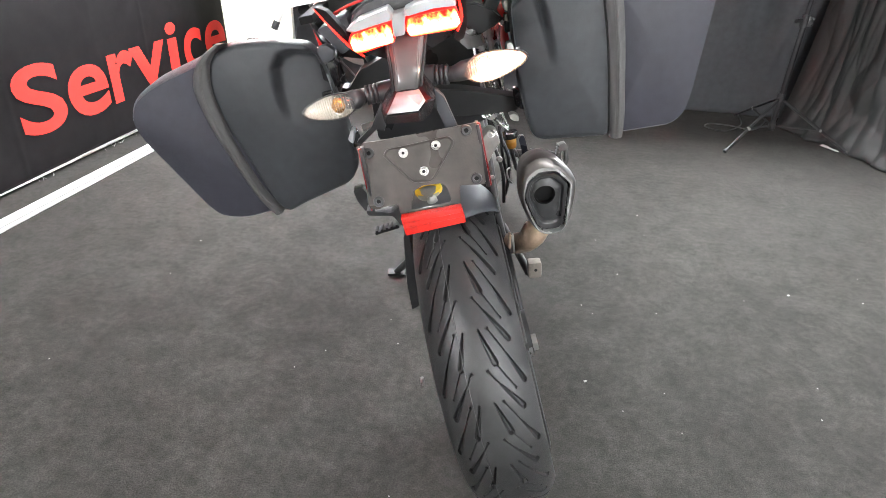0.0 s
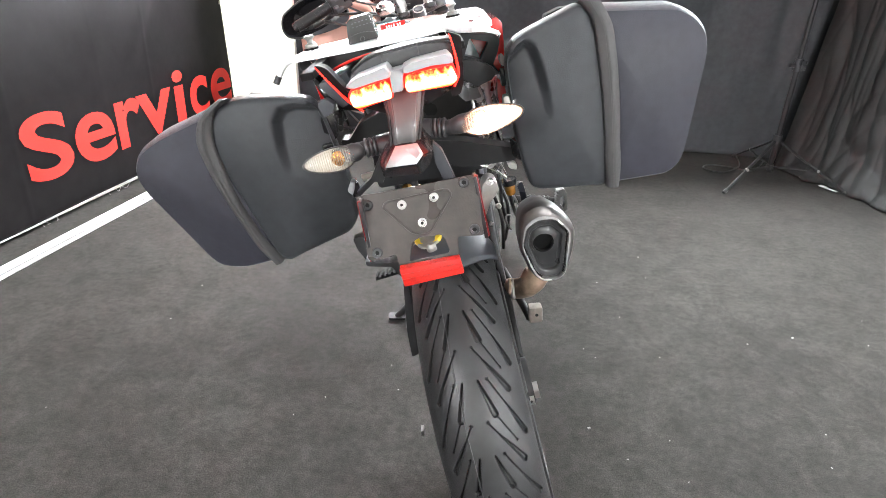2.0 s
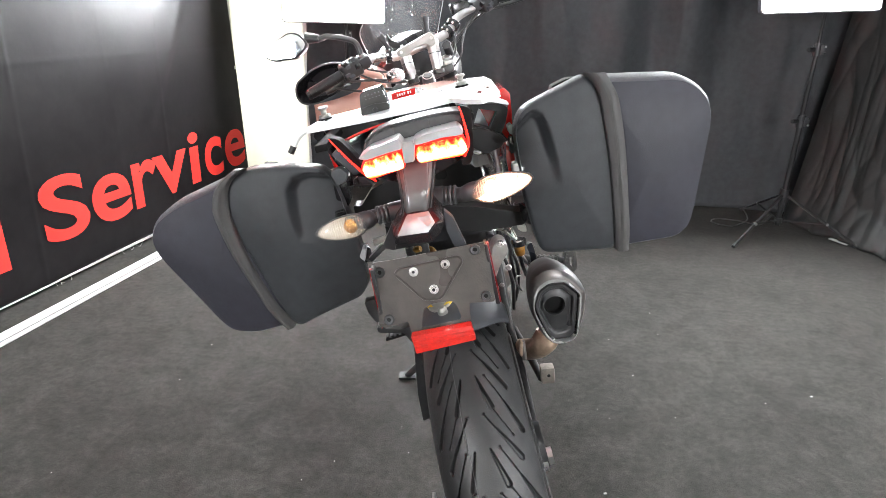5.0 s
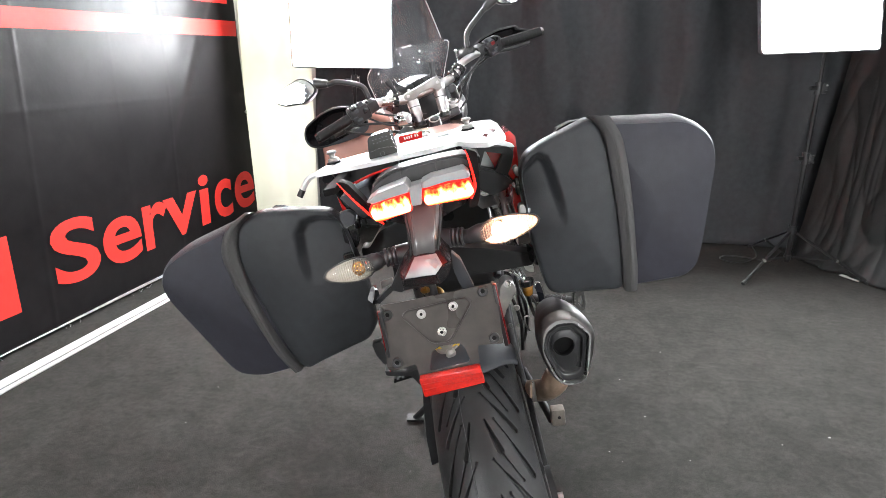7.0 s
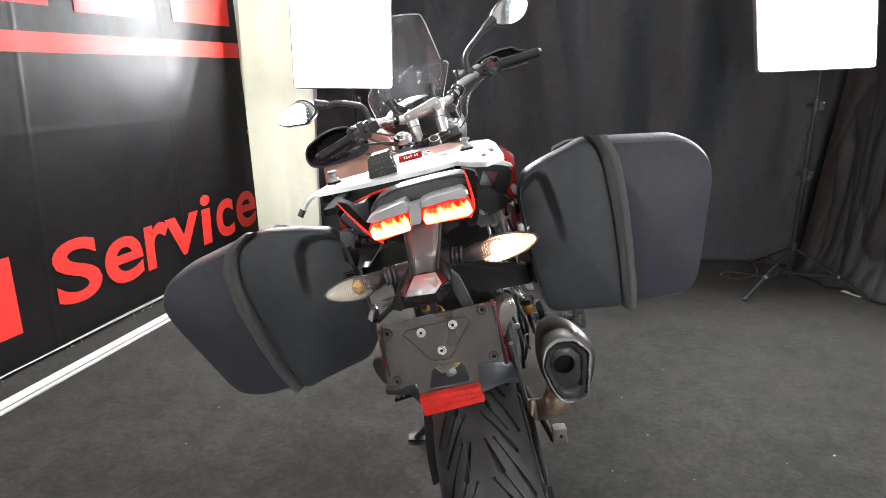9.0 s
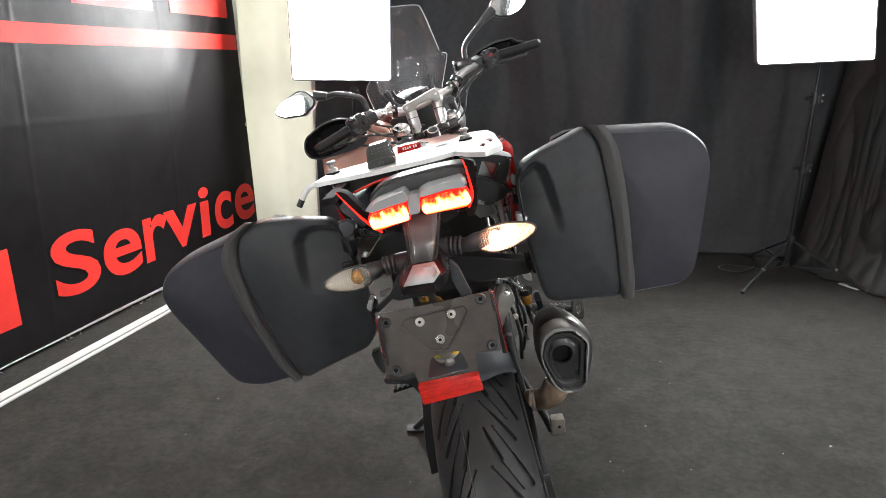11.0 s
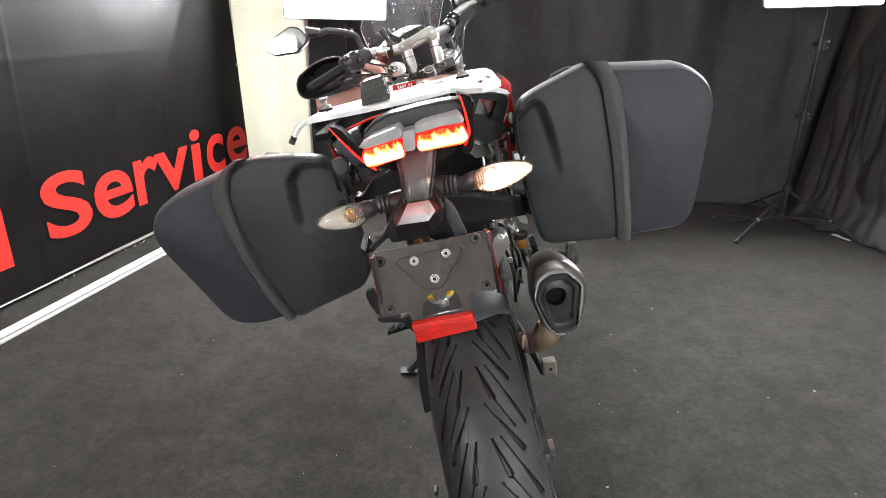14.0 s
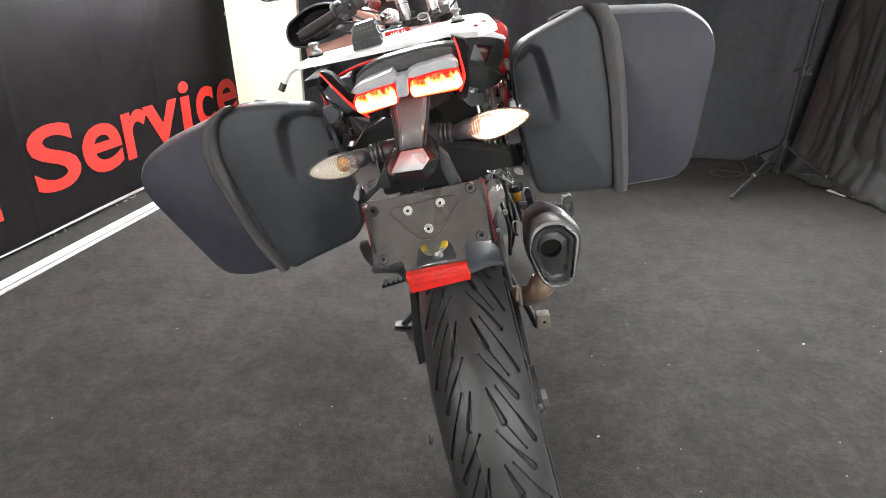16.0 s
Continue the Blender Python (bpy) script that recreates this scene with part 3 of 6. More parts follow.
# ---- softbox lights on stands ----
def softbox_light(at, hub_z, feet, bottom, width, height, face_y, face_x, yaw, label, tilt=0, lean=0, skew=0.0, diffuser=None):
    x0, y0 = at
    ob = thing("softbox_light", pose(x0, y0, 0), label, "studio light", "softbox lights")
    part("lower_pole", rod((0, 0, 0.05), (0, 0, 0.66), 0.014), STAND, ob)
    part("middle_pole", rod((0, 0, 0.62), (0, 0, 1.04), 0.0115), STAND, ob)
    part("upper_pole", rod((0, 0, 1.0), (0, 0, bottom + height * 0.45), 0.009), STAND, ob)
    for z in (0.642, 1.012):
        c = part("clamp", rod((0, 0, z - 0.032), (0, 0, z + 0.032), 0.020, n=18), PLASTIC, ob)
        part("clamp_block", box((0.028, 0.02, 0.052), (0.022, -0.010, z), bevel=0.004), PLASTIC, c)
        for dz in (-0.016, 0.016):
            part("screw", rod((0.030, -0.019, z + dz), (0.030, -0.024, z + dz), 0.005), STEEL, c)
        part("knob", rod((-0.02, -0.01, z), (-0.05, -0.02, z), 0.011), PLASTIC, c)
    part("hub", rod((0, 0, hub_z - 0.02), (0, 0, hub_z + 0.025), 0.022), PLASTIC, ob)
    part("brace_hub", rod((0, 0, 0.065), (0, 0, 0.092), 0.020), PLASTIC, ob)
    for fx, fy in feet:
        d = Vector((fx - x0, fy - y0, 0.006 - hub_z))
        a = Vector((0, 0, hub_z)) + d.normalized() * 0.015
        leg = part("leg", pipe([a, Vector((0, 0, hub_z)) + d], 0.0085, 8, 1, flat=0.7), STAND, ob)
        part("foot", pipe([Vector((0, 0, hub_z)) + d * 0.95, Vector((0, 0, hub_z)) + d], 0.011, 8, 1), RUBBER, leg)
        mid = Vector((0, 0, hub_z)) + d * 0.58
        part("brace", pipe([(0, 0, 0.078), mid], 0.006, 6, 1, flat=0.5), STAND, ob)
        part("rivet", rod(mid + Vector((0, -0.012, 0)), mid + Vector((0, 0.012, 0)), 0.008, n=8), STEEL, leg)
    m = pose(face_x - x0, face_y - y0, bottom + height / 2, tilt, lean, yaw)
    front = round_outline([(-width / 2, -height / 2), (width / 2, -height / 2), (width / 2, height / 2), (-width / 2, height / 2)], 0.02)
    front = [(x + skew * (z + height / 2), z) for x, z in front]
    head = prism(front, 0.0, 0.004)
    bmesh.ops.transform(head, matrix=m, verts=head.verts)
    part("diffuser", head, diffuser or SOFT_GLOW, ob, "bright white glowing diffuser")
    shell = bmesh.new()
    rings = [[shell.verts.new(m @ Vector((x * k, y, z * k))) for x, z in front] for k, y in ((1.0, -0.012), (1.012, -0.012), (1.015, 0.03), (0.80, 0.14), (0.30, 0.22), (0.2, 0.25))]
    for a, b in zip(rings, rings[1:]):
        for k in range(len(a)):
            shell.faces.new((a[k], a[(k + 1) % len(a)], b[(k + 1) % len(a)], b[k]))
    shell.faces.new(rings[-1])
    part("shell", shell, CLOTH, ob, "black fabric softbox shell")
    rim = bmesh.new()
    edge = [m @ Vector((x * 1.004, -0.008, z * 1.004)) for x, z in front]
    pipe(edge + edge[:1], 0.0045, 6, 1, rim)
    part("rim", rim, TRIM_WHITE, ob, "pale edging of the diffuser")
    neck = m @ Vector((0, 0.24, 0))
    part("lamp_head", rod(m @ Vector((0, 0.24, 0)), m @ Vector((0, 0.31, 0)), 0.05), PLASTIC, ob)
    part("tilt_bracket", pipe([(0, 0, bottom + height * 0.42), neck, m @ Vector((0, 0.29, 0))], 0.012, 8, 3), STAND, ob)
    return ob


softbox_light((1.628, 3.53), 0.237, [(1.30, 3.215), (1.985, 3.335), (1.575, 3.98)], 1.190, 0.555, 0.72, 3.33, 1.515, 4, "softbox light on a black tripod stand beside the dark cloth", 5, -2.8, -0.15)
softbox_light((-0.975, 3.78), 0.237, [(-1.26, 3.58), (-0.67, 3.63), (-0.97, 3.99)], 1.088, 0.589, 0.92, 3.60, -0.993, 6, "softbox light on a black tripod stand before the white wall panel")

# Unseen softboxes behind the camera, added to brighten the bike's rear.
softbox_light((1.50, -0.95), 0.237, [(1.20, -1.25), (1.20, -0.65), (1.85, -0.9)], 0.92, 0.52, 0.72, -0.70, 1.30, 150, "unseen softbox light on a black tripod stand, added as fill facing the bike", 3, diffuser=REAR_GLOW)
softbox_light((-1.15, -0.95), 0.237, [(-0.85, -1.25), (-0.85, -0.65), (-1.5, -0.9)], 1.02, 0.40, 0.52, -0.70, -0.95, 210, "unseen softbox light on a black tripod stand, added as fill facing the bike", 3, diffuser=REAR_GLOW)

# ---- unseen ceiling lights, added as fill ----
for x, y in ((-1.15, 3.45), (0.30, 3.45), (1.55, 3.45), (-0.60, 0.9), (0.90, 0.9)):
    lamp = thing("fill_ceiling_light", pose(x, y, 2.9), "unseen long white ceiling light with a glowing diffuser, added as fill", "ceiling light", "ceiling lights")
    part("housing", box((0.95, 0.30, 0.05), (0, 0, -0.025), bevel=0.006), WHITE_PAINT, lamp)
    part("diffuser", box((0.90, 0.25, 0.012), (0, 0, -0.056), bevel=0.004), FILL_PANEL_GLOW, lamp)

lint = bmesh.new()
for k in range(46):
    x, y = random.uniform(-1.4, 1.9), random.uniform(0.5, 3.6)
    if random.random() < 0.5:
        x, y = random.uniform(0.2, 1.6), random.uniform(0.7, 2.4)
    s = random.choice((0.0016, 0.002, 0.0024))
    box((s * random.uniform(1, 2.2), s, s * 0.5), (x, y, 0.0012), (0, 0, random.uniform(0, 180)), bm=lint)
for x, y in ((1.111, 1.781), (0.404, 1.237)):
    box((0.008, 0.005, 0.002), (x, y, 0.0015), (0, 0, 30), bm=lint)
tagged(part("lint", lint, TRIM_DULL, None, "pale lint specks scattered on the carpet"), category="lint", kind="stuff")
cable = pipe([(1.60, 3.56, 0.10), (1.57, 3.62, 0.02), (1.48, 3.72, 0.006), (1.36, 3.74, 0.006), (1.31, 3.66, 0.006), (1.40, 3.60, 0.006), (1.50, 3.68, 0.010), (1.56, 3.80, 0.006), (1.60, 4.02, 0.006)], 0.004, 6, 6)
tagged(part("power_cable", cable, RUBBER), "loose black power cable on the carpet by the stand", "cable")

# ---- the motorcycle: x to its right, y ahead from the rear axle, z up in its own plane ----
BIKE = pose(0.164, 1.052, 0.0, 0, -13.02, 8.47)
bike = thing("motorcycle", BIKE, "red and black touring motorcycle leaning on its side stand, handlebar turned", "motorcycle")
WHEEL_R, AXLE = 0.315, Vector((0.014, -0.070, 0.315))


def tyre_mesh(fine_from, fine_to, width=0.092, radius=WHEEL_R, grooves=True):
    """A tyre with its tread cut in; angles in degrees from straight behind, upwards."""
    fine = np.radians(np.arange(fine_from, fine_to, 0.14))
    coarse = np.radians(np.arange(fine_to, fine_from + 360, 5.0))
    ang = np.concatenate([fine, coarse])
    arc = np.concatenate([np.linspace(-0.128, -0.098, 5)[:-1], np.linspace(-0.098, 0.098, 290), np.linspace(0.098, 0.128, 5)[1:]])
    crown = 0.088
    th = arc / crown
    x = np.where(np.abs(th) < 1.25, crown * np.sin(np.clip(th, -1.25, 1.25)) * width / (crown * math.sin(1.25)), 0)
    drop = crown * (1 - np.cos(np.clip(th, -1.25, 1.25))) * 0.82
    side = np.abs(th) >= 1.25
    extra = np.abs(arc) - 1.25 * crown
    x[side] = np.sign(arc[side]) * (width - 0.5 * np.maximum(extra[side], 0))
    drop[side] = crown * (1 - math.cos(1.25)) * 0.82 + extra[side] * 2.0
    depth = np.zeros((len(ang), len(arc)))
    if grooves:
        u = (-ang[: len(fine), None]) * radius
        v = arc[None, :]
        period = 0.112
        # each cut: start (along, across), end, half width at start and end, depth
        cuts = [((0.0, 0.013), (0.052, 0.029), 0.0012, 0.0054, 0.0085), ((0.056, 0.031), (0.098, 0.056), 0.0007, 0.0007, 0.0050),
                ((0.0, 0.028), (0.046, 0.054), 0.0007, 0.0007, 0.0050), ((0.044, 0.053), (0.092, 0.079), 0.0012, 0.0054, 0.0085),
                ((0.062, 0.014), (0.086, 0.030), 0.0007, 0.0007, 0.0050), ((0.084, 0.029), (0.132, 0.063), 0.0012, 0.0054, 0.0085)]
        dots = [((0.098, 0.056), 0.0020), ((0.0, 0.028), 0.0020), ((0.062, 0.014), 0.0020)]
        out = np.zeros_like(u + v)
        for sign in (1, -1):
            for k in range(-7, 6):
                base = k * period - 0.004
                for (a0, a1), (b0, b1), w0, w1, dep in cuts:
                    ax, ay, bx, by = base + a0, sign * a1, base + b0, sign * b1
                    rows = np.nonzero((u[:, 0] > min(ax, bx) - 0.01) & (u[:, 0] < max(ax, bx) + 0.01))[0]
                    if not len(rows):
                        continue
                    uu = u[rows]
                    length = math.hypot(bx - ax, by - ay)
                    s = np.clip(((uu - ax) * (bx - ax) + (v - ay) * (by - ay)) / length ** 2, 0, 1)
                    dist = np.hypot(uu - ax - s * (bx - ax), v - ay - s * (by - ay))
                    w = w0 + (w1 - w0) * s
                    # one wall steep, the other a slanted facet
                    near = sign * ((uu - ax) * (by - ay) - (v - ay) * (bx - ax)) / length > 0
                    soft = np.where(near, 0.0007, 0.0007 + w * 0.9)
                    out[rows] = np.maximum(out[rows], dep * np.clip((w + 0.0004 - dist) / soft, 0, 1))
                for (a0, a1), rr in dots:
                    dist = np.hypot(u - base - a0, v - sign * a1)
                    out = np.maximum(out, 0.004 * np.clip((rr + 0.0005 - dist) / 0.0008, 0, 1))
        seam = 0.0007 * np.clip(1 - np.abs(v + 0.023 - 0.0006 * np.sin(u * 60)) / 0.0013, 0, 1)
        depth[: len(fine)] = out - seam
    rr = radius - drop[None, :] - depth
    co = np.stack([np.broadcast_to(x[None, :], rr.shape), -rr * np.cos(ang)[:, None], rr * np.sin(ang)[:, None]], -1).reshape(-1, 3)
    n, m = rr.shape
    i, j = np.meshgrid(np.arange(n), np.arange(m - 1), indexing="ij")
    a, b = i * m + j, ((i + 1) % n) * m + j
    faces = np.stack([a, b, b + 1, a + 1], -1).reshape(-1, 4)
    me = bpy.data.meshes.new("tyre")
    me.from_pydata(co.tolist(), [], faces.tolist())
    me.polygons.foreach_set("use_smooth", [True] * len(me.polygons))
    me.set_sharp_from_angle(angle=radians(50))
    return me


tyre = part("rear_tyre", tyre_mesh(-62, 98, 0.0766), RUBBER, bike, "worn black rear tyre with slanted tread grooves")
tyre.matrix_local = Matrix.Translation(AXLE + Vector((0.015, -0.022, 0))) @ pose(0, 0, 0, 0, -3.54, 0.37)
seam_r = WHEEL_R - 0.088 * (1 - math.cos(0.023 / 0.088)) * 0.82 + 0.0002
seam_x = -0.088 * math.sin(0.023 / 0.088) * 0.0766 / (0.088 * math.sin(1.25))
part("mould_line", pipe([(seam_x + 0.0004 * math.sin(a * 21), -seam_r * math.cos(a), seam_r * math.sin(a)) for a in np.radians(np.linspace(-70, 95, 120))], 0.0006, 5, 1), TRIM_GREY, tyre, "pale mould line round the tyre")
rim = lathe([(0.215, -0.080), (0.222, -0.078), (0.222, -0.070), (0.205, -0.06), (0.198, -0.02), (0.198, 0.02), (0.205, 0.06), (0.222, 0.070), (0.222, 0.078), (0.215, 0.080), (0.190, 0.03), (0.190, -0.03), (0.215, -0.08)], (0, 0, 0), (1, 0, 0), 48)
for k in range(5):
    a = k * math.tau / 5
    rod((0, 0, 0), (0, 0.195 * math.cos(a), 0.195 * math.sin(a)), 0.028, 0.018, 10, bm=rim)
rod((-0.09, 0, 0), (0.09, 0, 0), 0.045, n=20, bm=rim)
part("rim", rim, BLACK_METAL, tyre, "black cast wheel rim")
nut = rod((0.074, -0.02, -0.012), (0.100, -0.02, -0.012), 0.017, n=6)
rod((0.076, -0.02, -0.012), (0.088, -0.02, -0.012), 0.026, n=24, bm=nut)
part("axle_nut", nut, STEEL, tyre, "bright steel axle nut")


front = part("front_tyre", tyre_mesh(-3, -2, 0.060, 0.30, False), RUBBER, bike, "black front tyre")
front.matrix_local = pose(-0.01, 1.47, 0.30, 0, 0, 30)
part("rim", lathe([(0.205, -0.05), (0.212, -0.05), (0.19, 0.0), (0.212, 0.05), (0.205, 0.05), (0.18, 0.0), (0.205, -0.05)], (0, 0, 0), (1, 0, 0), 40), BLACK_METAL, front)

# swing arm, chain guard, mudguards
for side in (-1, 1):
    part("swing_arm", pipe([(side * 0.088 + 0.014, -0.08, 0.31), (side * 0.090 + 0.012, 0.1, 0.33), (side * 0.09, 0.34, 0.40), (side * 0.09, 0.55, 0.45)], [0.014, 0.020, 0.03, 0.04], 12, 5, flat=0.6), MUFFLER_DARK, bike)
part("chain_guard", prism(round_outline([(-0.0860, 0.5588), (-0.0743, 0.5626), (-0.0788, 0.5004), (-0.0900, 0.3955), (-0.1050, 0.3913), (-0.1020, 0.4530)], 0.004), -0.05, 0.30, 0.003), PLASTIC, bike, "black chain guard")
part("chain_guard_end", box((0.007, 0.02, 0.014), (-0.123, -0.05, 0.20), bevel=0.002), DULL, bike)


def hugger():
    """A saddle over the tyre whose rear edge is cut back towards its sides."""
    own = bmesh.new()
    rings = []
    for t in np.linspace(0, 1, 22):
        ring = []
        for k in np.linspace(-1, 1, 25):
            a = radians((76 + 13 * abs(k) ** 2.5) * (1 - t) + 150 * t)
            r = 0.327 - 0.046 * abs(k) ** 3.2
            ring.append(own.verts.new((k * 0.086 + 0.010, AXLE.y - 0.022 - r * math.cos(a), AXLE.z + r * math.sin(a))))
        rings.append(ring)
    for p, q in zip(rings, rings[1:]):
        for k in range(24):
            own.faces.new((p[k], p[k + 1], q[k + 1], q[k]))
    return own


thicken(part("rear_mudguard", hugger(), PLASTIC_GREY, bike, "short dark grey rear mudguard"), 0.003)
part("front_mudguard", pipe([(-0.06, 1.20, 0.52), (-0.03, 1.42, 0.63), (0.0, 1.68, 0.56)], [0.05, 0.075, 0.04], 12, 6, flat=0.5), PLASTIC, bike)


def ring_loft(sections, closed_start=True, closed_end=True):
    """Skins closed outlines; each section is a list of places."""
    own = bmesh.new()
    rings = [[own.verts.new(p) for p in s] for s in sections]
    n = len(rings[0])
    for a, b in zip(rings, rings[1:]):
        for k in range(n):
            own.faces.new((a[k], a[(k + 1) % n], b[(k + 1) % n], b[k]))
    if closed_start:
        own.faces.new(rings[0][::-1])
    if closed_end:
        own.faces.new(rings[-1])
    return own


# ---- number plate holder ----
PY = lambda z: -0.330 + (z - 0.722) * 0.30
plate_outline = round_outline([(-0.0730, 0.8295), (-0.0516, 0.8281), (0.0387, 0.8278), (0.0763, 0.8281), (0.0806, 0.8270), (0.0768, 0.7512), (0.0428, 0.7558), (0.0402, 0.7301), (-0.0406, 0.7291), (-0.0418, 0.7476), (-0.0713, 0.7439), (-0.0807, 0.7472)], 0.004, 3)
window = round_outline([(-0.0265, 0.7352), (-0.0233, 0.7443), (-0.0180, 0.7590), (-0.0050, 0.7640), (0.0215, 0.7622), (0.0260, 0.7560), (0.0290, 0.7405), (0.0273, 0.7370)], 0.003, 3)
holder = part("plate_holder", prism(plate_outline, PY(0) + 0.002, PY(0), lean=0.30, holes=[window]), PLATE_MAT, bike, "worn dark plastic number plate holder with no plate", False)
ridge = bmesh.new()
tri = round_outline([(-0.0472, 0.8096), (-0.0417, 0.8151), (0.0403, 0.8176), (0.0455, 0.8103), (0.0083, 0.7681), (-0.0144, 0.7700)], 0.006, 4)
pipe([(x, PY(z) - 0.0005, z) for x, z in tri + tri[:1]], 0.0016, 6, 1, ridge)
part("ridge", ridge, PLATE_MAT, holder)
for x, z in [(-0.0216, 0.8081), (0.0216, 0.8100), (0.0005, 0.7813)]:
    b = lathe([(0.0, 0.003), (0.0019, 0.003), (0.0022, 0.0055), (0.0036, 0.0055), (0.0041, 0.002), (0.0060, 0.0017), (0.0063, 0.0)], (x, PY(z), z), (0, -1, 0.3), 18)
    bolt = part("bolt", b, ALU, holder, "bright steel socket bolt with washer")
    # Flat dark disc in the socket; its inner shade is painted on.
    part("socket", rod((x, PY(z) - 0.0036, z + 0.001), (x, PY(z) - 0.0028, z + 0.001), 0.0021, n=6), MUFFLER_DARK, bolt)
for x, z in [(-0.0661, 0.8156), (0.0637, 0.8209), (0.0662, 0.7606), (-0.0663, 0.7539)]:
    part("rubber_grommet", lathe([(0.0030, 0.0005), (0.0030, 0.003), (0.0058, 0.0036), (0.0072, 0.002), (0.0074, 0.0)], (x, PY(z), z), (0, -1, 0.3), 18), RUBBER, holder, "black rubber grommet")
    # Black disc for the hole; the dark inside it is put into the colour.
    part("grommet_hole", rod((x, PY(z) - 0.0012, z + 0.0004), (x, PY(z) - 0.0002, z), 0.0030, n=14), FLAT_BLACK, holder)
RING = Vector((-0.0202, -0.06, 0.6410))
CAP = Vector((-0.0140, -0.104, 0.6480))
ring = part("spring_seat", lathe([(0.016, 0.0), (0.0235, 0.0), (0.0252, 0.004), (0.0238, 0.009), (0.016, 0.010)], RING, (0, -0.15, 1), 28), YELLOW, bike, "yellow ring seen through the plate holder")
part("damper_disc", lathe([(0.0, 0.012), (0.013, 0.0115), (0.0190, 0.009), (0.0205, 0.004), (0.0, 0.003)], RING + Vector((0.0, -0.010, -0.003)), (0, -0.2, 1), 28), ALU_DULL, ring, "dull aluminium damper disc")
part("bolt", lathe([(0.0, 0.006), (0.004, 0.006), (0.006, 0.003), (0.0085, 0.001), (0.0090, -0.006), (0.006, -0.010), (0.006, -0.016), (0.0, -0.016)], CAP, (0, -0.25, 1), 22), ALU_DULL, bike, "dull aluminium damper top")
refl = part("rear_reflector", prism([(-0.0400, 0.7349), (0.0406, 0.7350), (0.0428, 0.7127), (-0.0386, 0.7083)], -0.344, -0.330, 0.0016), REFLECTOR, bike, "rectangular red plastic reflector")
for f in (0.30, 0.62):
    part("reflector_rib", prism([(-0.0385, 0.7349 - 0.024 * f), (0.0410, 0.7350 - 0.021 * f), (0.0411, 0.7335 - 0.021 * f), (-0.0384, 0.7334 - 0.024 * f)], -0.3452, -0.343), REFLECTOR, refl)
for pts, y in (([(-0.0768, 0.8273), (-0.0722, 0.8271), (-0.0762, 0.7404), (-0.0803, 0.7397)], -0.312), ([(0.0785, 0.8282), (0.0830, 0.8278), (0.0853, 0.7397), (0.0796, 0.7404)], -0.300)):
    s = part("side_reflector", prism(pts, y - 0.003, y + 0.003, 0.0006), SIDE_RED, bike, "thin red side reflector")
    part("reflector_back", prism([(x * 0.975, z * 0.999) for x, z in pts], y - 0.006, y + 0.014, 0.001), PLASTIC, s)
part("plate_arm", prism(round_outline([(0.0330, 0.8730), (0.0430, 0.8600), (0.0540, 0.8150), (0.0390, 0.8120), (0.0310, 0.8450)], 0.003), -0.27, -0.255, 0.002), PLASTIC_GREY, bike)
part("plate_arm", prism(round_outline([(-0.060, 0.838), (-0.038, 0.870), (-0.028, 0.862), (-0.044, 0.830)], 0.003), -0.27, -0.255, 0.002), PLASTIC, bike)

part("plate_bracket", prism(round_outline([(-0.0915, 0.7330), (-0.0585, 0.7229), (-0.0465, 0.7258), (-0.0391, 0.6935), (-0.0489, 0.7010), (-0.0566, 0.7171), (-0.0904, 0.7248)], 0.003), -0.295, -0.275, 0.002), PLASTIC, bike, "black bracket under the plate holder")
part("case_lever", prism(round_outline([(-0.1524, 0.6704), (-0.1351, 0.6726), (-0.1292, 0.6590), (-0.1337, 0.6450), (-0.1223, 0.6230), (-0.1405, 0.6267), (-0.1498, 0.6483)], 0.003), -0.06, -0.04, 0.003), PLASTIC, bike, "black release lever behind the plate holder")

# ---- tail: light, hood, stem, lamp over the plate ----
undertail = prism(round_outline([(-0.066, 0.962), (-0.055, 0.930), (-0.018, 0.912), (0.025, 0.912), (0.070, 0.928), (0.086, 0.962)], 0.008), -0.235, 0.30, 0.006)
part("undertail", undertail, PLASTIC_GLOSS, bike, "black plastic undertail")
LENS_LEFT = [(-0.0610, 0.9510), (-0.0560, 0.9590), (-0.0040, 0.9650), (-0.0040, 0.9390), (-0.0130, 0.9380), (-0.0490, 0.9330), (-0.0570, 0.9370)]
LENS_RIGHT = [(0.0130, 0.9630), (0.0210, 0.9660), (0.0770, 0.9670), (0.0820, 0.9470), (0.0710, 0.9390), (0.0160, 0.9410), (0.0120, 0.9480)]
LED_LEFT = [(-0.0585, 0.9505), (-0.0540, 0.9570), (-0.0055, 0.9630), (-0.0055, 0.9405), (-0.0140, 0.9395), (-0.0300, 0.9385), (-0.0490, 0.9345), (-0.0560, 0.9385)]
LED_RIGHT = [(0.0150, 0.9615), (0.0215, 0.9640), (0.0755, 0.9650), (0.0800, 0.9475), (0.0705, 0.9405), (0.0430, 0.9420), (0.0170, 0.9425), (0.0138, 0.9490)]
for lens, band in ((LENS_LEFT, LED_LEFT), (LENS_RIGHT, LED_RIGHT)):
    lamp = part("tail_light", prism(round_outline(lens, 0.003, 3), -0.268, -0.225, 0.0025), TAIL_RED, bike, "glowing red tail light")
    part("led_band", prism(round_outline(band, 0.003, 3), -0.2740, -0.2666, 0.0), TAIL_GLOW, lamp, "yellow-hot glowing light band")


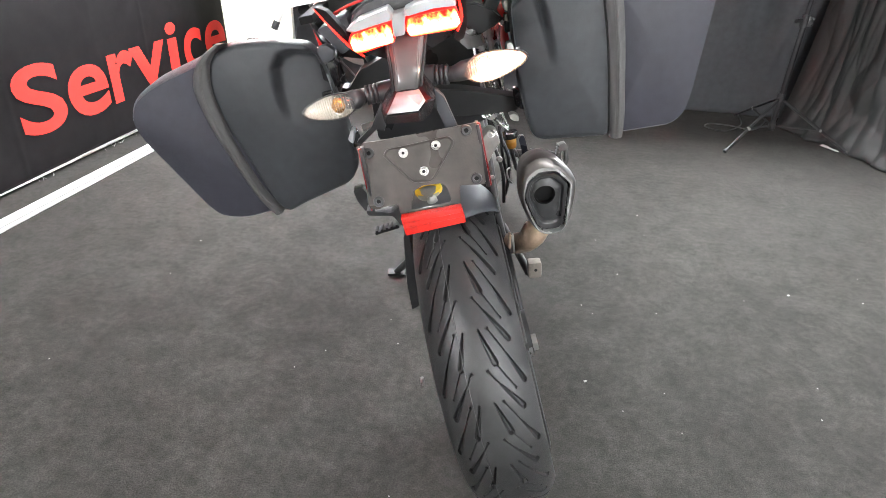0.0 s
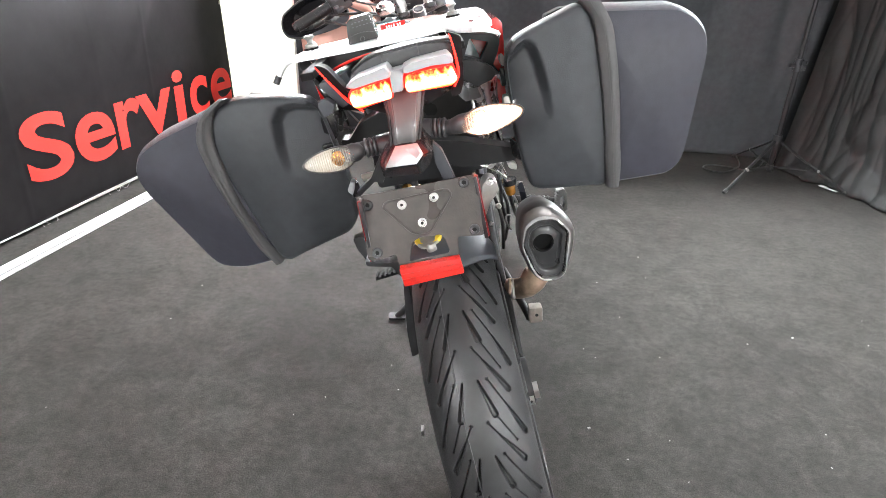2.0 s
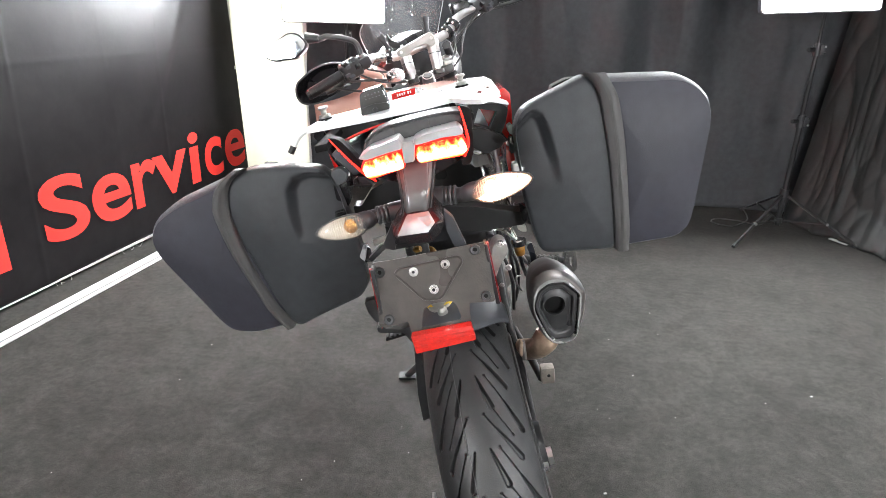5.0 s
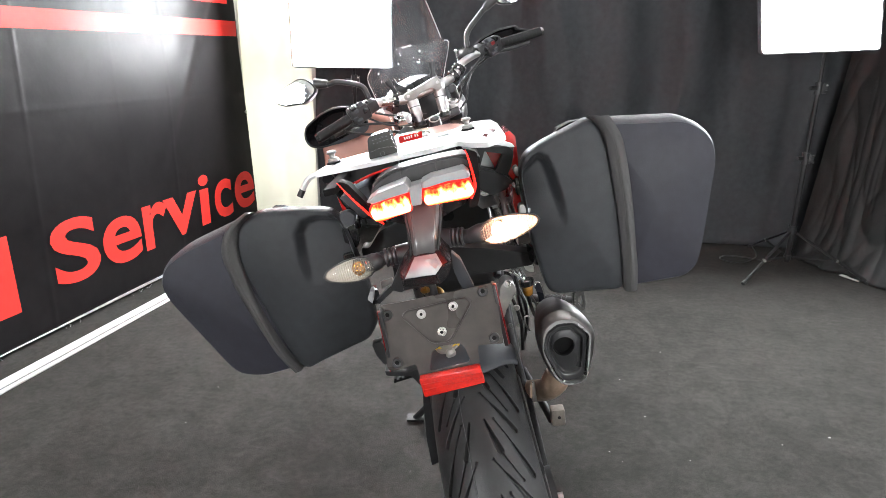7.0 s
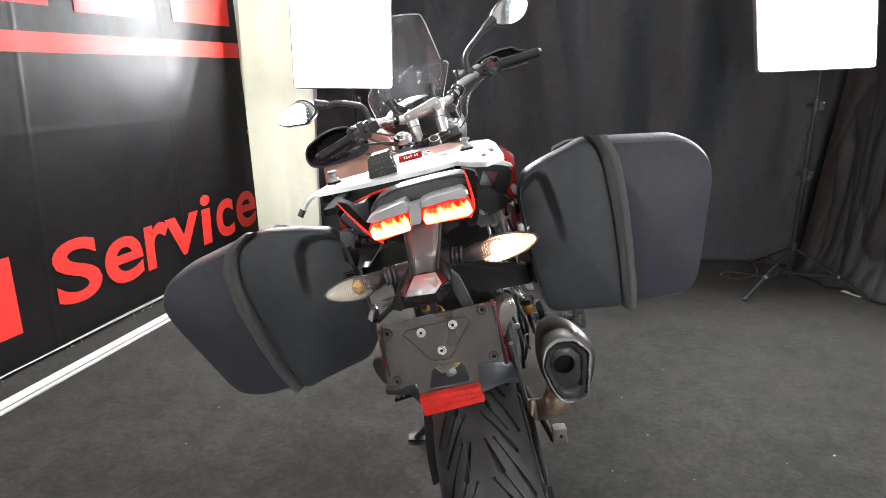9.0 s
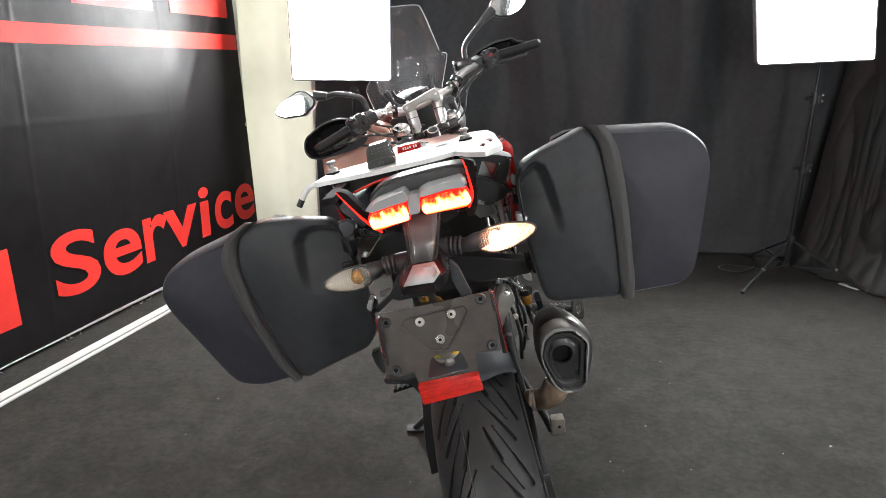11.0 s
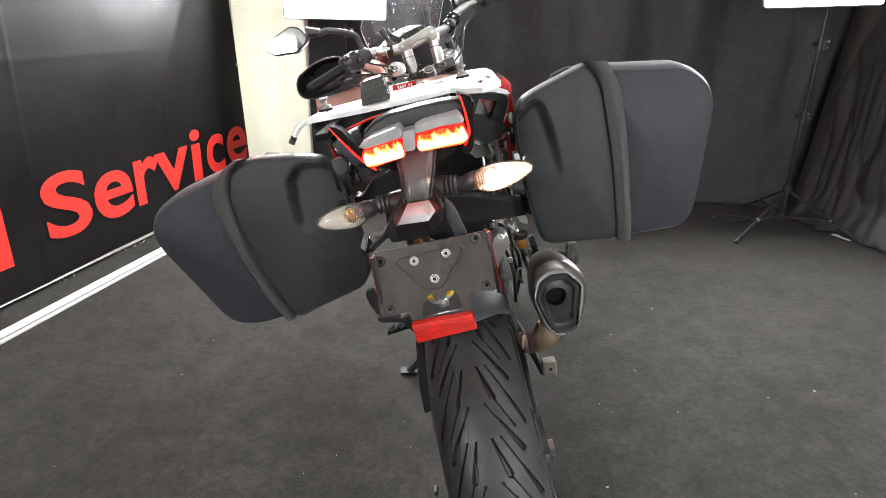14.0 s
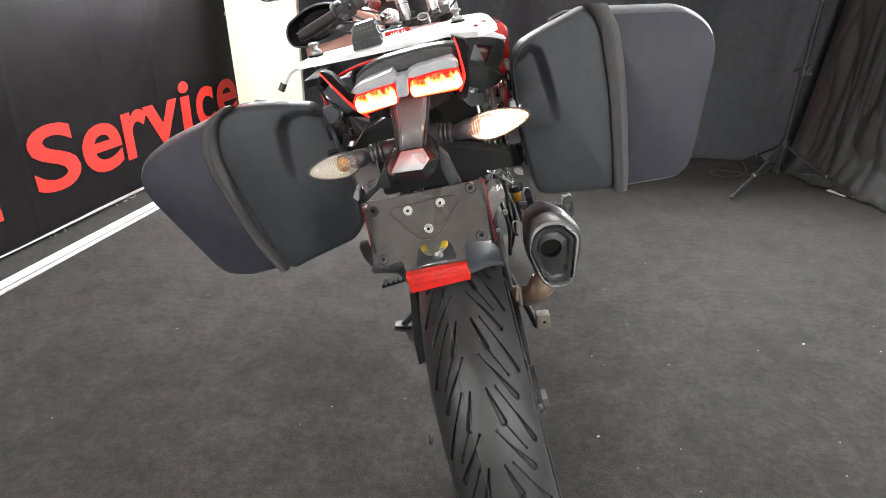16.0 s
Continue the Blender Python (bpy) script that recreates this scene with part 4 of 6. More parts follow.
for pts in ([(-0.0955, 0.9930), (-0.0845, 0.9740), (-0.0705, 0.9520), (-0.0600, 0.9385), (-0.0481, 0.9262)], [(0.0790, 1.0000), (0.0808, 0.9914), (0.0827, 0.9698), (0.0824, 0.9502), (0.0744, 0.9346)]):
    part("light_guide", pipe([(x, -0.2515, z) for x, z in pts], [0.0006, 0.0010, 0.0015, 0.0021, 0.0012], 6, 5), GUIDE, bpy.data.objects["tail_light"], "glowing red light guide along the rack leg")


def hood(outline, name="tail_hood"):
    """A peaked cover: its rear edge hangs lower than its top."""
    n = len(outline)
    cx, cz = sum(p[0] for p in outline) / n, sum(p[1] for p in outline) / n
    loop = round_outline(outline, 0.002, 2)
    cut = [[(cx + (x - cx) * k, y, cz + (z - cz) * k) for x, z in loop] for k, y in ((0.90, -0.2815), (0.985, -0.279), (1.0, -0.274), (1.0, -0.25), (0.96, -0.20))]
    return part(name, ring_loft(cut), HOOD, bike, "satin silver-grey tail cover")


hood([(-0.0600, 0.9650), (-0.0440, 0.9740), (-0.0040, 0.9810), (0.0010, 0.9720), (-0.0020, 0.9660), (-0.0170, 0.9650), (-0.0520, 0.9610)])
hood([(0.0130, 0.9680), (0.0150, 0.9750), (0.0280, 0.9790), (0.0730, 0.9810), (0.0790, 0.9730), (0.0780, 0.9680), (0.0510, 0.9700), (0.0190, 0.9670)])
part("tail_centre", prism(round_outline([(-0.0020, 0.9720), (0.0160, 0.9730), (0.0100, 0.9460), (-0.0040, 0.9460)], 0.002, 2), -0.274, -0.23, 0.002), HOOD, bike, "satin silver-grey tail centre")
stem = bmesh.new()
rows = [(0.955, -0.0190, 0.0400, -0.240), (0.936, -0.0165, 0.0320, -0.250), (0.908, -0.0160, 0.0240, -0.262), (0.874, -0.0190, 0.0130, -0.281)]
rings = [[stem.verts.new(p) for p in ((a, y + 0.05, z), (a, y + 0.002, z), (a + (b - a) * 0.14, y - 0.004, z), (a + (b - a) * 0.30, y - 0.0015, z), (a + (b - a) * 0.72, y - 0.0015, z), (a + (b - a) * 0.86, y - 0.004, z), (b, y + 0.002, z), (b, y + 0.05, z))] for z, a, b, y in rows]
for p, q in zip(rings, rings[1:]):
    for k in range(7):
        stem.faces.new((p[k], p[k + 1], q[k + 1], q[k]))
bmesh.ops.bevel(stem, geom=[e for e in stem.edges if len(e.link_faces) == 2], offset=0.0012, segments=2, affect="EDGES")
stem_ob = part("tail_stem", stem, STEM_SATIN, bike, "glossy grey faceted tail stem")
thicken(stem_ob, 0.004)
for side in (1, 2):
    edge = [(row[side] + (0.0016 if side == 2 else -0.0016), row[3] + 0.003, row[0]) for row in rows]
    part("stem_edge", pipe(edge, [0.0030, 0.0026, 0.0022, 0.0018], 8, 4), PLASTIC_GLOSS, stem_ob, "glossy black stem edge")
hous = bmesh.new()
base = [hous.verts.new(p) for p in ((-0.036, -0.306, 0.850), (0.012, -0.306, 0.8445), (0.025, -0.300, 0.852), (0.033, -0.288, 0.866), (0.0215, -0.268, 0.884), (-0.015, -0.268, 0.886), (-0.039, -0.290, 0.866))]
back = [hous.verts.new((v.co.x * 0.92, -0.20, v.co.z + 0.004)) for v in base]
face = [hous.verts.new(p) for p in ((-0.0300, -0.315, 0.8630), (0.0105, -0.315, 0.8605), (0.0215, -0.306, 0.8690), (0.0150, -0.284, 0.8790), (-0.0150, -0.284, 0.8800))]
order = [(0, 0), (1, 1), (2, 2), (3, 2), (4, 3), (5, 4), (6, 0)]
for k in range(7):
    a, b = base[k], base[(k + 1) % 7]
    fa, fb = face[order[k][1]], face[order[(k + 1) % 7][1]]
    hous.faces.new((a, b, fb, fa) if fa is not fb else (a, b, fa))
    hous.faces.new((b, a, back[k], back[(k + 1) % 7]))
hous.faces.new(face)
hous.faces.new(back)
bmesh.ops.bevel(hous, geom=hous.edges[:], offset=0.0015, segments=2, affect="EDGES", clamp_overlap=True)
plate_lamp = part("plate_lamp", hous, PLASTIC_GLOSS, bike, "faceted black plate lamp housing")
# Facet painted silver-grey; the bright reflection on it is put into the colour.
cover = bmesh.new()
cover.faces.new([cover.verts.new(Vector(p) + Vector((0, -0.0012, 0.0012))) for p in ((-0.0290, -0.315, 0.8635), (0.0100, -0.315, 0.8610), (0.0205, -0.306, 0.8693), (0.0142, -0.285, 0.8788), (-0.0143, -0.285, 0.8798))])
thicken(part("cover", cover, COVER, plate_lamp, "glossy facet, its bright reflection put into a silver-grey colour"), 0.001)


# ---- indicators ----
LENS_FORM = ((0.0, 0.0, 0.02, 0.06, 0.14, 0.28, 0.45, 0.60, 0.74, 0.86, 0.94, 0.985, 1.0), (0.0, 0.0, 0.20, 0.38, 0.56, 0.78, 0.94, 1.0, 0.97, 0.78, 0.50, 0.24, 0.0))


def egg(s):
    """Half width of the lens, from its tip (0) to its root (1)."""
    return float(np.interp(s, LENS_FORM[0], LENS_FORM[1]))


def indicator(tip, root, height, stalk, bulb, label):
    tip, root = Vector(tip), Vector(root)
    axis = root - tip
    up = axis.normalized().cross(Vector((0, 1, 0)))
    up = up if up.z > 0 else -up

    def at(s, a, depth, k=1.0):
        return tip.lerp(root, 0.5 + (s - 0.5) * k) + up * (height * k * egg(s) * math.cos(a)) + Vector((0, depth * math.sin(a) * math.sqrt(egg(s)), 0))

    def half(depth, k):
        own = bmesh.new()
        rings = [[own.verts.new(at(s, a, depth, k)) for a in np.linspace(0, math.pi, 17)] for s in np.r_[np.linspace(0.0005, 0.14, 8), np.linspace(0.2, 0.8, 14), np.linspace(0.85, 0.9995, 9)]]
        for p, q in zip(rings, rings[1:]):
            for j in range(16):
                own.faces.new((p[j], p[j + 1], q[j + 1], q[j]))
        bmesh.ops.remove_doubles(own, verts=own.verts, dist=1e-5)
        return own

    body = part("indicator", half(0.024, 1.05), ARM_GREY, bike, label)
    part("rim", pipe([at(s, 0.0 if i < 30 else math.pi, 0.0, 1.02) for i, s in enumerate(list(np.linspace(0.001, 0.999, 30)) + list(np.linspace(0.999, 0.001, 30)))], 0.0009, 6, 1), ARM_GREY, body)
    part("bowl", half(0.013, 0.96), CHROME_BOWL, body, "chromed reflector")
    lens = part("lens", half(-0.013, 1.0), LENS_CLEAR, body, "clear ribbed lens")
    ribs = bmesh.new()
    for s in np.linspace(0.08, 0.88, 20):
        pipe([at(s + 0.03 * math.sin(a), a, -0.0131) for a in np.linspace(0.35, math.pi - 0.2, 9)], 0.00036, 5, 1, ribs)
    for a in (0.55,):
        pipe([at(s, a, -0.0131) for s in np.linspace(0.22, 0.93, 15)], 0.00025, 4, 1, ribs)
    part("ribs", ribs, RIB_CLEAR, lens)
    b = bmesh.new()
    bmesh.ops.create_uvsphere(b, u_segments=14, v_segments=10, radius=0.0060)
    bmesh.ops.transform(b, matrix=Matrix.Translation(root - axis * 0.33 + up * 0.001) @ Matrix.Diagonal((1.6, 0.9, 1.8, 1)), verts=b.verts)
    part("bulb", b, bulb, body, "amber bulb")
    back = root - axis * 0.42 + up * height * 0.30 + Vector((0, 0.012, 0))
    a, z = Vector(stalk[0]), Vector(stalk[1])
    arm = part("stalk", pipe([a.lerp(z, 0.25), z, root - axis * 0.04 + Vector((0, 0.008, 0)) + up * 0.002, back], [0.0100, 0.0105, 0.0135, 0.008], 16, 5), ARM_GREY, body, "tapered dark grey stalk")
    part("sleeve", rod(a, a.lerp(z, 0.46), 0.0148, 0.0142, 20), ARM_GREY, arm)
    for k in (0.54, 0.68, 0.82):
        p = a.lerp(z, k)
        part("rib", lathe([(0.009, -0.0026), (0.0130, -0.0022), (0.0138, 0.0), (0.0130, 0.0022), (0.009, 0.0026)], p, z - a, 20), ARM_GREY, arm)
    return body


indicator((-0.1490, -0.245, 0.8668), (-0.0755, -0.240, 0.8682), 0.0168, [(-0.0260, -0.215, 0.8690), (-0.0690, -0.222, 0.8700)], AMBER, "indicator with clear lens and amber bulb, unlit")
indicator((0.1585, -0.245, 0.8865), (0.0740, -0.240, 0.8783), 0.0182, [(0.0160, -0.212, 0.8790), (0.0590, -0.220, 0.8760)], LAMP_LIT, "indicator with clear lens and glowing amber bulb")

# ---- seat, luggage rack, side frames ----
seat_back = [(-0.0600, 0.9650), (-0.0530, 0.9770), (-0.0410, 0.9850), (-0.0220, 0.9910), (0.0060, 0.9930), (0.0370, 0.9940), (0.0640, 0.9930), (0.0800, 0.9900), (0.0880, 0.9790), (0.0810, 0.9510), (0.0240, 0.9520)]
seat_loop = round_outline(seat_back, 0.006, 4)
sx = sum(p[0] for p in seat_loop) / len(seat_loop)
sz = min(p[1] for p in seat_loop)
seat = part("seat", ring_loft([[(sx + (x - sx) * k, y, sz + (z - sz) * h) for x, z in seat_loop] for k, h, y in
            ((0.90, 0.80, -0.240), (0.965, 0.93, -0.239), (0.99, 0.985, -0.234), (1.0, 1.0, -0.226), (1.01, 1.005, -0.20), (1.03, 0.95, -0.165), (1.08, 0.75, -0.10), (1.15, 0.4, 0.0), (1.2, 0.1, 0.2))]), LEATHER, bike, "grained black seat with stitched seams")
for k in (0.32, 0.66):
    low, high = Vector(seat_back[0]).lerp(Vector(seat_back[9]), k), None
    xs = [p[0] for p in seat_back[1:9]]
    x = low.x + 0.004
    z = float(np.interp(x, xs, [p[1] for p in seat_back[1:9]]))
    part("seam", pipe([(x - 0.001, -0.2405, z - 0.030), (x, -0.2398, z - 0.004), (x, -0.2335, z + 0.0004), (x, -0.228, z + 0.0008)], 0.0009, 6, 4), THREAD, seat)
part("seat_edge_line", pipe([(x, -0.2345, z) for x, z in seat_back[1:9]], 0.0014, 6, 4), THREAD, seat, "pale line along the seat edge")
# Red tube in place of the tail light's red reflection under the rack.
part("red_reflection_line", pipe([(x, -0.150, z) for x, z in [(-0.0900, 0.9730), (-0.0670, 0.9790), (-0.0400, 0.9830), (-0.0090, 0.9840), (0.0160, 0.9840), (0.0630, 0.9840)]], 0.0022, 6, 4), RED_PAINT, bike, "thin red line above the seat, the tail light's reflection made as a painted tube")
# Filler block added so the gap under the rack stays dark.
part("rack_gap_filler", prism(round_outline([(-0.0920, 0.9820), (0.0760, 0.9830), (0.0850, 0.9450), (-0.0850, 0.9580)], 0.003), -0.05, 0.0, 0.002), PLASTIC, bike, "black filler block added to darken the gap under the rack")
part("rack_brace", prism(round_outline([(-0.0120, 0.9850), (0.0640, 0.9860), (0.0680, 0.9780), (0.0670, 0.9720), (0.0260, 0.9750), (-0.0130, 0.9750)], 0.002), -0.10, -0.06, 0.002), PLASTIC_GREY, bike, "dark grey brace under the rack")
part("rack_brace", prism(round_outline([(-0.1170, 0.9870), (-0.0260, 0.9860), (-0.0260, 0.9760), (-0.0740, 0.9740), (-0.1130, 0.9650)], 0.002), -0.10, -0.06, 0.002), PLASTIC, bike, "black brace under the rack")


def plan(outline, z0, z1, bevel, holes=()):
    """An outline in x and y, between two heights."""
    own = prism(outline, 0, 1, 0, holes=holes)
    for v in own.verts:
        v.co = Vector((v.co.x, v.co.z, z0 if v.co.y < 0.5 else z1))
    bmesh.ops.recalc_face_normals(own, faces=own.faces)
    if bevel:
        bmesh.ops.bevel(own, geom=[e for e in own.edges if len(e.link_faces) == 2 and e.calc_face_angle(0) > 0.6], offset=bevel, segments=2, affect="EDGES", clamp_overlap=True)
    return own


def slot(cx, cy, w, h, turn=0):
    c, s = math.cos(radians(turn)), math.sin(radians(turn))
    return [(cx + c * x - s * y, cy + s * x + c * y) for x, y in ((-w, -h), (w, -h), (w, h), (-w, h))]


rack = part("luggage_rack", plan(round_outline([(-0.158, -0.112), (-0.065, -0.126), (0.031, -0.123), (0.072, -0.108), (0.090, -0.160), (0.113, -0.196), (0.142, -0.160), (0.146, 0.030), (0.140, 0.115), (0.108, 0.150), (0.070, 0.083), (-0.034, 0.035), (-0.085, 0.012), (-0.146, -0.010)], 0.008),
            0.9885, 0.996, 0.0018, holes=[[(0.0378, 0.034), (0.0609, 0.042), (0.0604, 0.004), (0.0412, -0.002)], [(0.1257, -0.036), (0.1337, -0.036), (0.1362, -0.0656), (0.1296, -0.0903)], [(0.1097, -0.1073), (0.1162, -0.0842), (0.1210, -0.0956), (0.1157, -0.1307)], slot(0.006, -0.026, 0.018, 0.012, 15), slot(-0.125, -0.060, 0.010, 0.009)]), WHITE_PAINT, bike, "white powder-coated luggage rack plate")
part("inlay", box((0.036, 0.110, 0.003), (0.122, -0.080, 0.9938), bevel=0.001), RED_PAINT, rack, "red panel under the rack slots")
# Black sheet added below; the darkness in the slots is put into its colour.
part("inlay", box((0.090, 0.070, 0.003), (0.028, -0.015, 0.9855), bevel=0.001), FLAT_BLACK, rack, "dark sheet added under the rack slots to blacken them")
part("rack_hook", pipe([(-0.140, -0.106, 0.993), (-0.157, -0.108, 0.992), (-0.1673, -0.110, 0.9885), (-0.1756, -0.110, 0.9806), (-0.1844, -0.111, 0.9695)], 0.0045, 8, 4), WHITE_PAINT, rack)
part("hook_tip", rod((-0.1805, -0.1105, 0.9745), (-0.1880, -0.111, 0.9648), 0.0050, n=10), RUBBER, rack)
for outline, tip in (([(-0.0965, 0.9945), (-0.0890, 0.9925), (-0.0817, 0.9880), (-0.0684, 0.9661), (-0.0545, 0.9370), (-0.0501, 0.9262), (-0.0560, 0.9329), (-0.0705, 0.9520), (-0.0845, 0.9740)], (-0.112, 0.990)), ([(0.0750, 1.0030), (0.0857, 0.9985), (0.0935, 0.9940), (0.0918, 0.9703), (0.0878, 0.9390), (0.0812, 0.9240), (0.0702, 0.9217), (0.0696, 0.9300), (0.0814, 0.9481), (0.0827, 0.9691), (0.0795, 0.9970)], (0.088, 0.990))):
    leg = part("rack_leg", prism(round_outline(outline, 0.003), -0.250, -0.226, 0.0012), FLAT_BLACK, rack, "black rack leg", False)
    part("leg_arm", box((0.018, 0.14, 0.010), (tip[0], -0.165, 0.981), (0, 0, 0), bevel=0.002), FLAT_BLACK, leg)

for x, y, z in ((-0.136, -0.040, 0.996), (0.094, 0.02, 0.996)):
    k = part("rack_knob", lathe([(0.0, 0.021), (0.007, 0.021), (0.009, 0.018), (0.005, 0.015), (0.0045, 0.010), (0.009, 0.008), (0.010, 0.004), (0.007, 0.002), (0.007, 0.0)], (x, y, z), (0, 0, 1), 18), ALU_DULL, rack, "metal luggage knob on a black washer")
    part("washer", rod((x, y, z - 0.001), (x, y, z + 0.0025), 0.0120, n=18), FLAT_BLACK, k)
part("side_frame", prism(round_outline([(0.0988, 0.9828), (0.1177, 0.9767), (0.1485, 0.9698), (0.1541, 0.9611), (0.1478, 0.9430), (0.1381, 0.9265), (0.1164, 0.9320), (0.0940, 0.9370), (0.0930, 0.9600)], 0.003), -0.102, -0.080, 0.0, holes=[[(0.1094, 0.9707), (0.1372, 0.9610), (0.1216, 0.9376), (0.0983, 0.9484)]]), STAND, bike, "black plastic rack side frame", False)
part("rack_rail", prism(round_outline([(0.1221, 0.9857), (0.1402, 0.9816), (0.1547, 0.9729), (0.1565, 0.9680), (0.1513, 0.9692), (0.1345, 0.9757), (0.1174, 0.9805)], 0.001, 2), -0.108, -0.095, 0.001), WHITE_PAINT, rack, "white rack side rail")
side = bmesh.new()
pipe([(-0.140, -0.10, 0.982), (-0.130, -0.06, 0.95), (-0.112, -0.03, 0.905), (-0.128, 0.0, 0.898), (-0.150, 0.02, 0.935), (-0.152, 0.0, 0.980)], 0.0095, 8, 3, side)
part("side_frame", side, PLASTIC_GLOSS, bike, "black tubular rack side frame")
part("side_panel", prism(round_outline([(0.1252, 0.9845), (0.1551, 0.9915), (0.1624, 0.9816), (0.1611, 0.9561), (0.1585, 0.9333), (0.1470, 0.9122), (0.1388, 0.9274), (0.1482, 0.9422), (0.1572, 0.9644), (0.1540, 0.9716), (0.1407, 0.9792)], 0.002, 2), -0.085, 0.02, 0.002), RED_PAINT, bike, "glossy red side panel")
part("side_panel", prism(round_outline([(0.1120, 0.9690), (0.1430, 0.9560), (0.1215, 0.9330)], 0.002), -0.060, -0.03, 0.002), RED_PAINT, bike, "glossy red side panel")
part("side_panel", prism(round_outline([(0.1459, 0.8961), (0.1560, 0.8878), (0.1562, 0.8687), (0.1525, 0.8494), (0.1429, 0.8505), (0.1422, 0.8719)], 0.003), -0.05, 0.10, 0.003), RED_PAINT, bike, "glossy red side panel")
part("side_panel", prism(round_outline([(-0.172, 0.96), (-0.12, 0.97), (-0.12, 0.90), (-0.165, 0.89)], 0.006), 0.06, 0.30, 0.004), RED_PAINT, bike, "glossy red side panel")
part("inner_panel", prism(round_outline([(0.0960, 0.9340), (0.1075, 0.9690), (0.1130, 0.9660), (0.1215, 0.9400), (0.1225, 0.9265)], 0.002), -0.072, -0.064, 0.001), HOOD, bike, "pale grey inner panel", False)
part("inner_panel", prism(round_outline([(0.0917, 0.9024), (0.1106, 0.8921), (0.1160, 0.8711), (0.0894, 0.8690), (0.0780, 0.8831)], 0.002), -0.050, -0.042, 0.001), HOOD, bike, "pale grey inner panel", False)
part("inner_panel", prism(round_outline([(-0.122, 0.955), (-0.075, 0.965), (-0.070, 0.925), (-0.095, 0.915)], 0.004), -0.14, -0.05, 0.003), PLASTIC_GREY, bike)
part("grab_mount", prism(round_outline([(0.0948, 0.9445), (0.1114, 0.9408), (0.1297, 0.9311), (0.1427, 0.9178), (0.1331, 0.9068), (0.1088, 0.9010), (0.0912, 0.9144)], 0.002), -0.110, -0.085, 0.001), STAND, bike, "black grab rail mount", False)

# dark box strapped on the seat behind the rider
unit = part("control_box", prism(round_outline([(-0.0690, 0.9960), (-0.0640, 1.0270), (-0.0580, 1.0320), (-0.0320, 1.0340), (-0.0280, 1.0310), (-0.0220, 0.9980)], 0.003), -0.10, -0.065, 0.003), BOX_GREY, bike, "grey plastic box on the rack")
for x, z in [(-0.0560, 1.0240), (-0.0510, 1.0250), (-0.0450, 1.0250), (-0.0400, 1.0260), (-0.0340, 1.0260), (-0.0560, 1.0190), (-0.0500, 1.0190), (-0.0450, 1.0200), (-0.0390, 1.0200), (-0.0340, 1.0210), (-0.0280, 1.0210)]:
    part("vent_dot", box((0.0022, 0.0012, 0.0014), (x, -0.1002, z)), PLASTIC_GREY, unit)
(mx, mz), = [(-0.0460, 1.0010)]
part("ring_mark", pipe([(mx + 0.0035 * math.cos(a), -0.1006, mz + 0.0035 * math.sin(a)) for a in np.linspace(0, math.tau, 17)], 0.0006, 4, 1), PLASTIC, unit)
part("box_line", pipe([(x, -0.1006, z) for x, z in [(-0.0640, 1.0070), (-0.0450, 1.0100), (-0.0250, 1.0080)]], 0.0006, 4, 4), PLASTIC, unit)

# ---- tank, dash, steering ----
tank = bmesh.new()
bmesh.ops.create_uvsphere(tank, u_segments=40, v_segments=24, radius=1.0)
for v in tank.verts:
    x, y, z = v.co
    w = 0.215 - 0.06 * max(0.0, -y)
    v.co = Vector((math.copysign(abs(x) ** 0.75, x) * w - 0.015, 0.52 + y * 0.27, 0.855 + math.copysign(abs(z) ** 0.8, z) * (0.105 + 0.03 * y)))
part("fuel_tank", tank, TANK_PAINT, bike, "glossy copper-red fuel tank, paled by reflected light put into its paint")
part("tank_flank", prism(round_outline([(-0.3170, 1.0160), (-0.3350, 0.8690), (-0.2740, 0.8560), (-0.0990, 0.8780), (-0.1050, 1.0050), (-0.1800, 1.0450)], 0.02), 0.75, 0.92, 0.015, 3), TANK_PAINT, bike, "glossy red flank of the tank, paled by reflected light put into its paint")
cap = part("tank_cap", lathe([(0.0, 0.012), (0.020, 0.012), (0.024, 0.008), (0.030, 0.006), (0.031, 0.0)], (-0.02, 0.50, 0.955), (0, -0.15, 1), 24), ALU, bike)
part("name_strip", prism([(-0.0490, 0.9900), (0.0030, 0.9900), (0.0010, 0.9740), (-0.0510, 0.9710)], 0.25, 0.26, 0.001), RED_PAINT, bike, "red strip with illegible pale letters")
marks = bmesh.new()
for x, z in [(-0.0360, 0.9830), (-0.0310, 0.9830), (-0.0260, 0.9830), (-0.0210, 0.9840), (-0.0130, 0.9840), (-0.0080, 0.9840)]:
    box((0.0026, 0.001, 0.0050), (x, 0.2494, z), (0, -4, 0), bm=marks)
part("lettering", marks, PAPER, bpy.data.objects["name_strip"])

head = bmesh.new()
box((0.20, 0.05, 0.025), (0.0, 0.72, 0.965), (0, -12, 0), bevel=0.008, bm=head)
part("top_yoke", head, BLACK_METAL, bike, "black top yoke")
(fx, fz), = [(-0.0590, 1.0120)]
(gx, gz), = [(0.0830, 1.0130)]
for x, y, z in ((fx, 0.60, fz - 0.012), (gx, 0.72, gz - 0.012)):
    f = part("fork_cap", lathe([(0.0, 0.016), (0.012, 0.016), (0.014, 0.010), (0.021, 0.010), (0.024, 0.004), (0.024, -0.006)], (x, y, z), (0, -0.4, 1), 24), ALU, bike, "round aluminium fork cap")
    part("fork_tube", rod((x, y + 0.012, z - 0.035), (x - 0.0, y + 0.33, 0.34), 0.021, n=20), BLACK_METAL, bike)
